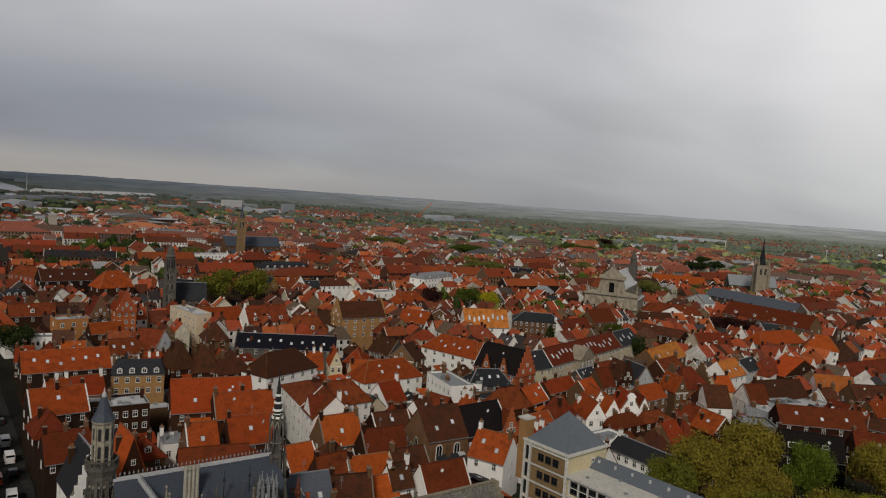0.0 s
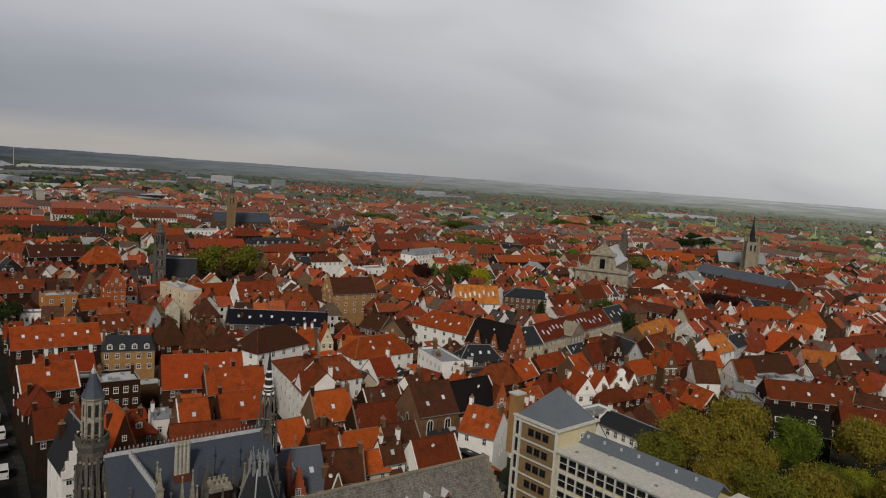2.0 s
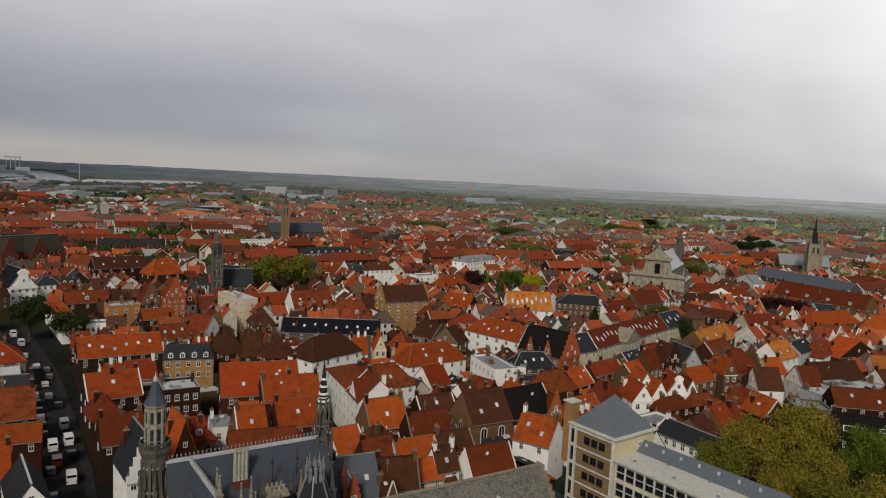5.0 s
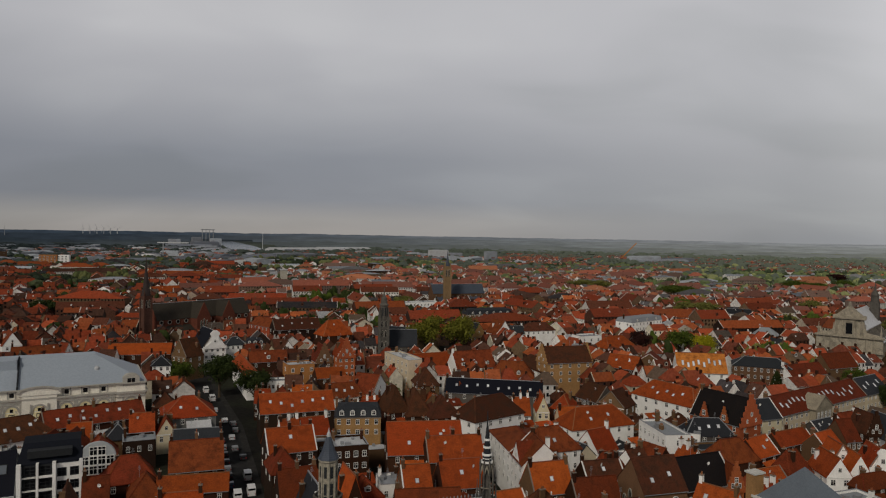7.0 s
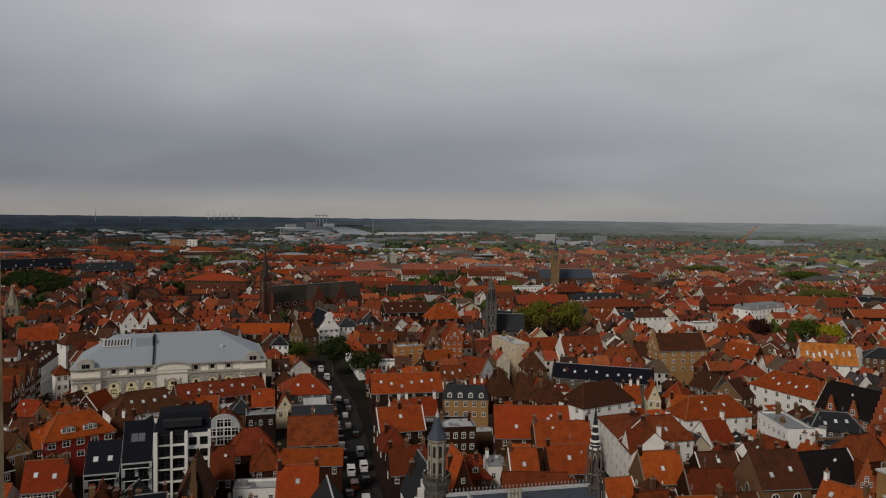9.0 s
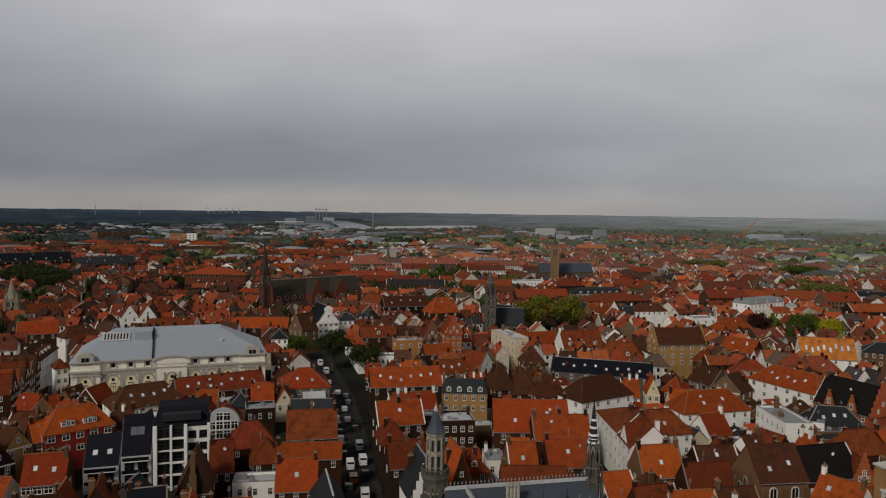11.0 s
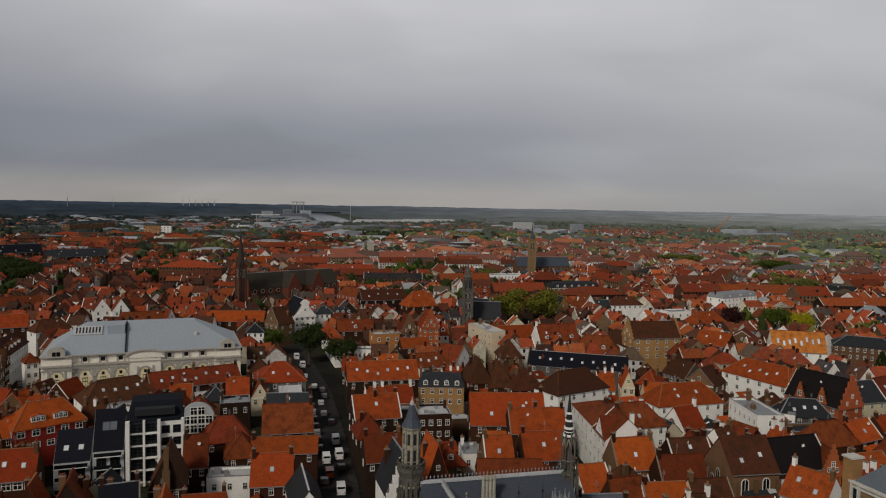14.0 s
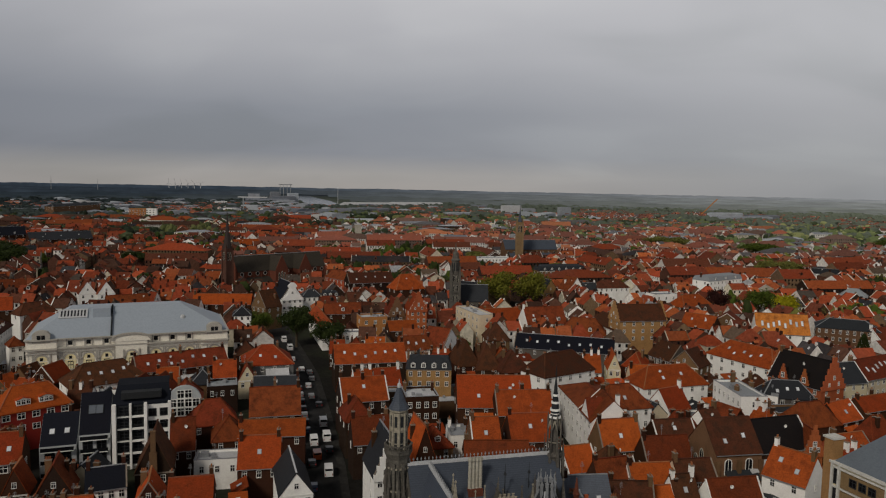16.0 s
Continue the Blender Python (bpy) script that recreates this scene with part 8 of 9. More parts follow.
# ---- vehicles in the street ----
def vehicle(name, paint, label, length, width, height, van):
    ob = thing(name, 0, 0, 0, label, "van" if van else "car", "parked vehicles")
    s = Solid()
    if van:
        side = [(-length / 2, 0.35), (length / 2, 0.35), (length / 2, 1.0), (length / 2 - 0.9, 1.25), (length / 2 - 1.7, height), (-length / 2 + 0.08, height), (-length / 2, height - 0.2)]
    else:
        side = [(-length / 2, 0.3), (length / 2, 0.3), (length / 2, 0.75), (length / 2 - 0.15, 0.9), (length / 2 - 1.1, 0.98), (length / 2 - 1.8, height), (-length / 2 + 0.9, height), (-length / 2 + 0.15, 0.98), (-length / 2, 0.8)]
    s.plate(side[::-1], -width / 2, width)
    body = part("body", s, [paint], ob)
    g = Solid()
    a, b = (length / 2 - 1.72, length / 2 - 0.92) if van else (length / 2 - 1.82, length / 2 - 1.12)
    z0, z1 = (1.27, height - 0.06) if van else (1.0, height - 0.04)
    w2 = width / 2 - 0.12
    g.face([(b + 0.02, -w2, z0), (b + 0.02, w2, z0), (a + 0.03, w2, z1), (a + 0.03, -w2, z1)])
    part("windscreen", g, ["pane"], body)
    for e in (-1, 1):
        g = Solid()
        x0 = (length / 2 - 3.0) if van else -length / 2 + 0.7
        g.face([(x0, e * (width / 2 + 0.01), z0), (b - 0.1, e * (width / 2 + 0.01), z0), (a - 0.1, e * (width / 2 + 0.01), z1 - 0.1), (x0 + (0.0 if van else 0.4), e * (width / 2 + 0.01), z1 - 0.1)][:: e * -1])
        part("side_window", g, ["pane"], body)
        l = Solid()
        l.box(length / 2 - 0.02, e * (width / 2 - 0.25), 0.65, 0.08, 0.3, 0.18)
        part("headlight", l, ["pale"], body)
        l = Solid()
        l.box(-length / 2 + 0.02, e * (width / 2 - 0.16), 0.7, 0.08, 0.18, 0.4)
        part("tail_light", l, ["tail_red"], body)
        for u in (-length / 2 + 0.85, length / 2 - 0.85):
            wl = Solid()
            wl.tube(0, 0, [(0.33, -0.11), (0.33, 0.11)], 14, 0)
            wl.tube(0, 0, [(0.19, 0.112), (0.17, 0.125)], 10, 1)
            wl.tube(0, 0, [(0.17, -0.125), (0.19, -0.112)], 10, 1)
            part("wheel", wl, ["tyre", "zinc"], ob, "", pose(u, e * (width / 2 - 0.08), 0.33, 90))
    r = Solid()
    r.face([(-length / 2 + 0.01 - (0 if van else -0.16), -w2, z0), (-length / 2 + 0.01 - (0 if van else -0.16), w2, z0), (-length / 2 + (0.02 if van else 0.9) - 0.03, w2, z1), (-length / 2 + (0.02 if van else 0.9) - 0.03, -w2, z1)][::-1])
    part("rear_window", r, ["pane"], body)
    return ob


def street_at(v):
    """The middle of the street at a northing, and its heading."""
    for (x0, y0), (x1, y1) in zip(STREET, STREET[1:]):
        if y0 <= v <= y1:
            f = (v - y0) / (y1 - y0)
            return x0 + (x1 - x0) * f, math.degrees(math.atan2(y1 - y0, x1 - x0))
    return STREET[-1][0], 105


FLEET = {}


def park(kind, v, side):
    specs = {"white_van": ("van_white", "white delivery van parked in the street", 5.4, 2.0, 2.4, True), "orange_van": ("van_orange", "orange delivery van parked in the street", 5.0, 2.0, 2.1, True),
             "black_car": ("car_black", "black hatchback parked along the street", 4.3, 1.8, 1.48, False), "grey_car": ("car_grey", "dark grey car parked along the street", 4.4, 1.8, 1.5, False),
             "silver_car": ("car_silver", "silver car standing in the street", 4.3, 1.8, 1.5, False), "blue_car": ("car_blue", "dark blue car parked along the street", 4.2, 1.8, 1.5, False), "white_car": ("van_white", "white car standing in the street", 4.3, 1.8, 1.5, False)}
    x, a = street_at(v)
    m = pose(x, v, 0.081, 0, 0, a) @ pose(0, -side, 0)
    if kind not in FLEET:
        FLEET[kind] = vehicle("van" if "van" in kind else "car", *specs[kind])
        FLEET[kind].matrix_basis = m
    else:
        copy_thing(FLEET[kind], m)


for kind, v, side in (("white_van", 198, 2.4), ("white_van", 186.5, 2.4), ("black_car", 178, 2.4), ("white_van", 184, -1.2), ("orange_van", 174.5, -1.0), ("white_van", 164, 1.2), ("black_car", 212, -2.5), ("grey_car", 206, -2.5), ("black_car", 200, -2.5), ("blue_car", 193, -2.5), ("black_car", 219, -2.5), ("grey_car", 226, -2.5), ("black_car", 233, -2.5), ("silver_car", 236, 0.8), ("grey_car", 224, 0.9), ("white_car", 257, 0.4), ("silver_car", 272, -1.0), ("black_car", 245, -2.5), ("grey_car", 252, 2.5), ("white_van", 289, 0.2), ("white_van", 304, -0.5), ("white_car", 337, 0.0), ("black_car", 170, -2.5), ("grey_car", 244, 2.5), ("black_car", 215, 2.6), ("blue_car", 156, -2.5)):
    park(kind, v, side)


# ---- the rest of the town ----
def overlaps(x, y, r):
    for hx, hy, turn, w, d in NEARBY.get((int(x // 60), int(y // 60)), ()):
        a = radians(turn)
        dx, dy = x - hx, y - hy
        u, v = dx * math.cos(a) + dy * math.sin(a), -dx * math.sin(a) + dy * math.cos(a)
        if abs(u) < w / 2 + r and abs(v) < d / 2 + r:
            return True
    return False


# plots kept free of filling so that the fronts behind show in the view
CLEAR_PLOTS = [(121.0, 238.7, 36, 20, 9.0), (138.8, 251.6, 36, 20, 9.0), (156.6, 264.5, 36, 20, 9.0), (140.1, 317.7, -19, 22, 9.0), (74.7, 260.4, -55, 22, 9.0), (20.7, 221.4, 40, 16, 9.0), (-81.2, 206.6, 24, 8.0, 8.0), (12.8, 220.2, 24, 9.0, 9.0), (15.6, 221.4, 24, 9.0, 9.0), (-118.0, 166.5, 24, 9.0, 9.0), (-191.3, 246.1, 24, 9.0, 9.0), (-188.5, 237.9, 24, 9.0, 9.0)]
NEARBY = {}
for item in HOUSES + CLEAR_PLOTS:
    reach = max(item[3], item[4]) / 2 + 14
    for i in range(int((item[0] - reach) // 60), int((item[0] + reach) // 60) + 1):
        for j in range(int((item[1] - reach) // 60), int((item[1] + reach) // 60) + 1):
            NEARBY.setdefault((i, j), []).append(item)


def on_street(x, y):
    for path, half in ((STREET, 10.5), ([(-225.0, 300.0), (-196.0, 235.0), (-178.0, 190.0), (-165.0, 150.0)], 9.0)):
        for (x0, y0), (x1, y1) in zip(path, path[1:]):
            d = Vector((x1 - x0, y1 - y0))
            f = max(0, min(1, ((x - x0) * d.x + (y - y0) * d.y) / d.length_squared))
            if math.hypot(x - x0 - d.x * f, y - y0 - d.y * f) < half:
                return True
    return False


def plots(r0, r1, cell, seed, pitch):
    """House plots in quarters whose lanes run each their own way: x, y, turn, width, depth."""
    rng = random.Random(seed)
    quarters = {}

    def quarter(i, j):
        if (i, j) not in quarters:
            q = random.Random(i * 7919 + j * 104729 + seed)
            quarters[(i, j)] = ((i + q.uniform(0.2, 0.8)) * cell, (j + q.uniform(0.2, 0.8)) * cell, q.choice((16, 22, 28, 12, -66, 24, 4)) + q.uniform(-7, 7))
        return quarters[(i, j)]

    n = int(r1 / cell) + 2
    for i in range(-n, n + 1):
        for j in range(-1, n + 1):
            qx, qy, turn = quarter(i, j)
            if math.hypot(qx, qy) > r1 + cell or math.hypot(qx, qy) < r0 - cell or abs(math.degrees(math.atan2(qx, max(qy, 1e-3)))) > 62:
                continue
            a = radians(turn)
            around = [quarter(i + p, j + q) for p in (-1, 0, 1) for q in (-1, 0, 1) if p or q]
            v = -cell
            row = 0
            while v < cell:
                d = rng.uniform(7.5, 10.5) if r0 < 400 else rng.uniform(8.0, 12.0)
                u = -cell + rng.uniform(0, 5)
                while u < cell:
                    w = rng.uniform(5.0, 9.0) if r0 < 400 else rng.uniform(6.0, 13.0)
                    x, y = qx + (u + w / 2) * math.cos(a) - v * math.sin(a), qy + (u + w / 2) * math.sin(a) + v * math.cos(a)
                    u += w + (0 if rng.random() < 0.85 else rng.uniform(1.5, 5))
                    here = math.hypot(x - qx, y - qy)
                    if any(math.hypot(x - b[0], y - b[1]) < here + 5 for b in around):
                        continue
                    r = math.hypot(x, y)
                    if r0 <= r < r1 and y > 0 and abs(math.degrees(math.atan2(x, y))) < 55:
                        yield x, y, turn, w, d, row
                v += d + (pitch if row % 2 else 2.5) + rng.uniform(0, 1.5)
                row += 1


NEAR_EDGE = 470.0
rng = random.Random(21)
# prototypes, each set down on the first plot that it fits
FILL = [None] * 22
count = 0
SPARE, LATER = [], {}
for x, y, turn, w, d, row in plots(125.0, NEAR_EDGE, 74.0, 5, 8.5):
    if overlaps(x, y, 4.2) or on_street(x, y) or (y < 150 and abs(x) < 60) or (x > 60 and y < 150):
        continue
    count += 1
    if math.hypot(x, y) > 286:
        SPARE.append((x, y, turn, w, d))
        continue
    for i in range(int((x - 20) // 60), int((x + 20) // 60) + 1):
        for j in range(int((y - 20) // 60), int((y + 20) // 60) + 1):
            LATER.setdefault((i, j), []).append((x, y, turn, w, d))
    k = rng.randrange(len(FILL))
    if rng.random() < 0.12:
        turn += 90
    if FILL[k] is None:
        q = random.Random(k * 31 + 3)
        ridge = q.choice(("along", "along", "across", "hip", "across", "along"))
        wall = q.choice(("white", "brick", "white", "tan", "brick", "cream", "tan", "white"))
        roof = q.choice(("rust", "red", "brown", "orange", "red", "rust", "slate", "brown", "rust", "red"))
        FILL[k] = (house(x, y, turn, q.uniform(5.5, 8.5), q.uniform(7.5, 10), q.uniform(6, 8.5), q.uniform(3.8, 5.5), ridge, wall, roof, 2, q.choice((2, 3)), q.choice((0, 1, 2, 0)), q.choice((0, 0, 0, 1)), q.choice((1, 2, 1)), 0, sides=False, group="terraced houses"))
        HOUSES.pop()
    else:
        o = copy_thing(FILL[k], pose(x, y, 0, 0, 0, turn + (180 if rng.random() < 0.3 else 0)))
        o.scale = (1, 1, rng.uniform(0.88, 1.12))


def annex(proto, m=None):
    """A low yard building: flat-roofed or lean-to, with a door and a window."""
    q = random.Random(proto * 17 + 1)
    w, d, h = q.uniform(3.2, 6.0), q.uniform(3.0, 5.5), q.uniform(3.0, 6.2)
    wall, roof = q.choice(("white", "brick", "tan", "cream", "white", "brick")), q.choice(("pale", "grey", "slate", "orange", "red", "rust", "orange"))
    lean = roof in ("orange", "red", "rust", "slate")
    ob = thing("outbuilding", 0, 0, 0, f"low {WALL_WORDS[wall]} yard building with {ROOF_WORDS[roof]} {'lean-to' if lean else 'flat'} roof", "outbuilding", "yard buildings")
    s = Solid()
    s.box(0, 0, 0, w, d, h)
    part("wall", s, [wall], ob)
    r = Solid()
    up = 1.6 if lean else 0.12
    r.sheet([[(-w / 2 - 0.2, -d / 2 - 0.25, h + 0.1), (w / 2 + 0.2, -d / 2 - 0.25, h + 0.1), (w / 2 + 0.2, d / 2 + 0.1, h + 0.1 + up), (-w / 2 - 0.2, d / 2 + 0.1, h + 0.1 + up)]], 0.2)
    part("roof", r, [roof], ob)
    part("window", WINDOW, None, ob, "", pose(-w * 0.2, -d / 2, h - 1.9) @ Matrix.Diagonal((1.1, 1, 1.3, 1)))
    part("window", WINDOW, None, ob, "", pose(w * 0.25, -d / 2, h - 1.9) @ Matrix.Diagonal((0.9, 1, 1.3, 1)))
    if lean:
        part("skylight", SKYLIGHT, None, ob, "", pose(0, 0, h + up / 2 + 0.1, math.degrees(math.atan2(up, d))))
    else:
        v = Solid()
        v.box(w * 0.2, d * 0.1, h + 0.1, 0.7, 0.7, 0.8)
        part("vent", v, ["zinc"], ob)
    return ob


for key, items in LATER.items():
    NEARBY.setdefault(key, []).extend(items)
rng = random.Random(77)
YARDS, placed = {}, 0
for _ in range(9000):
    if placed >= 125:
        break
    a, r = radians(rng.uniform(-46, 42)), rng.uniform(128, 300)
    x, y = -r * math.sin(a), r * math.cos(a)
    if overlaps(x, y, 2.3) or on_street(x, y) or (x > 60 and y < 150) or (y < 150 and abs(x) < 45):
        continue
    k = rng.randrange(12)
    m = pose(x, y, 0, 0, 0, rng.choice((20, 24, 28, -66, 110)) + rng.uniform(-5, 5))
    if k in YARDS:
        copy_thing(YARDS[k], m)
    else:
        YARDS[k] = annex(k)
        YARDS[k].matrix_basis = m
    for i in range(int((x - 20) // 60), int((x + 20) // 60) + 1):
        for j in range(int((y - 20) // 60), int((y + 20) // 60) + 1):
            NEARBY.setdefault((i, j), []).append((x, y, 20, 4.5, 4.5))
    placed += 1


class Bulk:
    """Many small far things in one mesh, kept as arrays."""

    def __init__(self):
        self.v, self.f, self.m = [], [], []

    def add(self, pts, faces, mats):
        n = len(self.v)
        self.v += pts
        self.f += [tuple(n + i for i in q) for q in faces]
        self.m += mats

    def house(self, x, y, turn, w, d, h, rise, hip, rng, detail=True):
        c, s = math.cos(turn), math.sin(turn)

        def P(u, v, z):
            return (x + u * c - v * s, y + u * s + v * c, z)

        a, b = w / 2, d / 2
        self.add([P(-a, -b, 0), P(a, -b, 0), P(a, b, 0), P(-a, b, 0), P(-a, -b, h), P(a, -b, h), P(a, b, h), P(-a, b, h), P(-a * (0.3 if hip else 1), 0, h + rise - 0.1), P(a * (0.3 if hip else 1), 0, h + rise - 0.1)],
                 [(0, 1, 5, 4), (1, 2, 6, 5), (2, 3, 7, 6), (3, 0, 4, 7)] + ([] if hip else [(5, 6, 9), (7, 4, 8)]), [1] * (4 if hip else 6))
        o, z0, e = 0.35, h - 0.3, (a * 0.3 if hip else a + 0.1)
        A, B = a + (o if hip else 0.1), b + o
        self.add([P(-A, -B, z0), P(A, -B, z0), P(A, B, z0), P(-A, B, z0), P(-e, 0, h + rise), P(e, 0, h + rise)],
                 [(0, 1, 5, 4), (2, 3, 4, 5)] + ([(1, 2, 5), (3, 0, 4)] if hip else []), [0] * (4 if hip else 2))
        if rng.random() < 0.7:
            u, q = rng.choice((-0.8, 0.8, 0)) * a * (0.25 if hip else 1), 0.45
            z1 = h + rise + rng.uniform(0.7, 1.5)
            self.add([P(u - q, -q, h), P(u + q, -q, h), P(u + q, q, h), P(u - q, q, h), P(u - q, -q, z1), P(u + q, -q, z1), P(u + q, q, z1), P(u - q, q, z1)], [(0, 1, 5, 4), (1, 2, 6, 5), (2, 3, 7, 6), (3, 0, 4, 7), (4, 5, 6, 7)], [4] * 5)
        if detail:
            for sgn in (-1, 1):
                k = max(2, int(w / 2.6))
                for r in range(2 if h > 6.5 else 1):
                    for i in range(k):
                        u = -a + (i + 0.5) * w / k
                        z = h - 2.3 - r * 2.9
                        yy = sgn * (b + 0.04)
                        pts = [P(u - 0.5, yy, z), P(u + 0.5, yy, z), P(u + 0.5, yy, z + 1.5), P(u - 0.5, yy, z + 1.5)]
                        self.add(pts if sgn < 0 else pts[::-1], [(0, 1, 2, 3)], [2])
            if rng.random() < 0.42:
                # a second stack at the other end of the ridge
                u, q = rng.choice((-0.85, 0.85)) * a * (0.3 if hip else 1), 0.35
                z1 = h + rise + rng.uniform(0.4, 1.1)
                self.add([P(u - q, -q, h), P(u + q, -q, h), P(u + q, q, h), P(u - q, q, h), P(u - q, -q, z1), P(u + q, -q, z1), P(u + q, q, z1), P(u - q, q, z1)], [(0, 1, 5, 4), (1, 2, 6, 5), (2, 3, 7, 6), (3, 0, 4, 7), (4, 5, 6, 7)], [1] * 5)
            if not hip and rng.random() < 0.4:
                # raised gable copings
                for e in (-1, 1):
                    for sg in (-1, 1):
                        u0, u1, k = e * (a - 0.05), e * (a + 0.28), 0.35
                        pts = [P(u0, sg * (b + 0.2), h - 0.2), P(u1, sg * (b + 0.2), h - 0.2), P(u1, 0, h + rise), P(u0, 0, h + rise)]
                        self.add(pts + [(p[0], p[1], p[2] + k) for p in pts], [(0, 1, 5, 4), (1, 2, 6, 5), (3, 0, 4, 7), (4, 5, 6, 7)], [1] * 4)
            if not hip and rng.random() < 0.4:
                # gabled dormer with a pale front and a dark window
                sg, u = rng.choice((-1, 1)), rng.uniform(-0.5, 0.5) * a
                k, g, t, dw = 0.32, h + rise * 0.32, 1.5, 0.9
                y0, y1 = sg * b * (1 - k), sg * b * max(0.0, 1 - k - (t + 0.7) / rise)
                self.add([P(u - dw, y0, g), P(u + dw, y0, g), P(u + dw, y0, g + t), P(u, y0, g + t + 0.7), P(u - dw, y0, g + t)], [(0, 1, 2, 3, 4)] if sg < 0 else [(4, 3, 2, 1, 0)], [1])
                self.add([P(u - dw - 0.15, y0 - sg * -0.15, g + t - 0.1), P(u, y0 - sg * -0.15, g + t + 0.8), P(u, y1, g + t + 0.8), P(u - dw - 0.15, y1, g + t - 0.1), P(u + dw + 0.15, y0 - sg * -0.15, g + t - 0.1), P(u + dw + 0.15, y1, g + t - 0.1)], [(0, 1, 2, 3), (1, 4, 5, 2)], [0, 0])
                self.add([P(u - 0.5, y0 + sg * 0.05, g + 0.4), P(u + 0.5, y0 + sg * 0.05, g + 0.4), P(u + 0.5, y0 + sg * 0.05, g + 1.5), P(u - 0.5, y0 + sg * 0.05, g + 1.5)], [(0, 1, 2, 3)], [2])
            if rng.random() < 0.35:
                f = rng.uniform(0.35, 0.6)
                u = rng.uniform(-0.5, 0.5) * a * (0.5 if hip else 1.4)
                sg = rng.choice((-1, 1))
                n0, n1 = f - 0.1, f + 0.1
                pts = [P(u - 0.5, sg * B * (1 - n0), z0 + (h + rise - z0) * n0 + 0.12), P(u + 0.5, sg * B * (1 - n0), z0 + (h + rise - z0) * n0 + 0.12), P(u + 0.5, sg * B * (1 - n1), z0 + (h + rise - z0) * n1 + 0.12), P(u - 0.5, sg * B * (1 - n1), z0 + (h + rise - z0) * n1 + 0.12)]
                self.add(pts if sg < 0 else pts[::-1], [(0, 1, 2, 3)], [3])

    def done(self, name, mats, label, category):
        me = bpy.data.meshes.new(name)
        me.from_pydata(self.v, [], self.f)
        for m in mats:
            me.materials.append(MATS[m])
        me.polygons.foreach_set("material_index", self.m)
        me.update()
        return tagged(new(name, me), label, category, "", "stuff")


town, dimmed_town, outer = Bulk(), Bulk(), Bulk()


def dimmed_quarter(x, y):
    """Picks the darkened palette more often westwards, to stand in for dimmer light there."""
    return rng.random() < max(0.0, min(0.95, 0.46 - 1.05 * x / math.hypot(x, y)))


rng = random.Random(8)
for x, y, turn, w, d in SPARE:
    flip = rng.random() < 0.34
    (dimmed_town if dimmed_quarter(x, y) else town).house(x, y, radians(turn + (90 if flip else 0)), *((d, w) if flip else (w, d)), rng.uniform(7.0, 10.0), rng.uniform(3.0, 4.6), rng.random() < 0.2, rng)
# schools, convents and long terraces among the farther houses
halls = Bulk()
long_rng = random.Random(64)
for i in range(900):
    a, r = radians(long_rng.uniform(-46, 50)), 500 + 850 * long_rng.random()
    x, y = r * math.sin(a), r * math.cos(a)
    turn = long_rng.choice((16, 22, 28, 12, -66, 24, 4, -72)) + long_rng.uniform(-8, 8)
    w, d = long_rng.uniform(24, 62), long_rng.uniform(10, 15)
    c, s = math.cos(radians(turn)), math.sin(radians(turn))
    if any(overlaps(x + u * c, y + u * s, 9) for u in (-w / 2, -w / 4, 0, w / 4, w / 2)) or on_street(x, y) or (a < -0.5 and r < 800):
        continue
    if long_rng.random() < 0.55:
        continue
    reach = w / 2 + 14
    for i in range(int((x - reach) // 60), int((x + reach) // 60) + 1):
        for j in range(int((y - reach) // 60), int((y + reach) // 60) + 1):
            NEARBY.setdefault((i, j), []).append((x, y, turn, w, d))
    kind = halls if long_rng.random() < 0.35 and r > 850 else outer if r > 760 and x > -260 else dimmed_town
    kind.house(x, y, radians(turn), w, d, long_rng.uniform(8.5, 12.0), long_rng.uniform(1.5, 3.0) if kind is halls else long_rng.uniform(4.0, 6.0), long_rng.random() < 0.45, long_rng)
halls.done("long_halls", ["far_shed", "far_wall", "pane", "skylight_glass", "brick"], "long grey-roofed schools and halls among the town houses", "buildings")
for x, y, turn, w, d, row in plots(NEAR_EDGE, 1500.0, 96.0, 6, 13.0):
    r = math.hypot(x, y)
    if overlaps(x, y, 4.5) or on_street(x, y) or r > 1350:
        continue
    east = max(0.0, min(1.0, (x / r - 0.1) * 2.5))
    if noise.noise(Vector((x / 190, y / 190, 2.0))) > 0.30 + max(0, (1100 - r) / 2600) - 0.5 * east * max(0, min(1, (r - 800) / 300)) or rng.random() < 0.06 + max(0, (r - 880) / 800) * (0.65 if x > 150 else 1.0):
        continue
    flip = rng.random() < 0.3
    (outer if r > 740 + rng.uniform(-110, 110) and x > -260 else dimmed_town if dimmed_quarter(x, y) else town).house(x, y, radians(turn + (90 if flip else 0)), *((d, w) if flip else (w, d)), rng.uniform(6.0, 9.8), rng.uniform(2.8, 4.2), rng.random() < 0.22, rng, r < 800)
town.done("town_houses", ["far_roof", "far_wall", "pane", "skylight_glass", "brick"], "crowded town houses with red, orange and brown tiled roofs", "houses")
dimmed_town.done("old_town_houses", ["dimmed_roof", "dimmed_wall", "pane", "skylight_glass", "brick"], "town houses in brick and tile colours darkened for western shade", "houses")
outer.done("outer_houses", ["hazed_roof", "hazed_wall", "pane", "skylight_glass", "brick"], "outer town houses in colours paled for distance haze", "houses")

# low sheds, stores and port buildings farther out
sheds = Bulk()


white_sheds = Bulk()


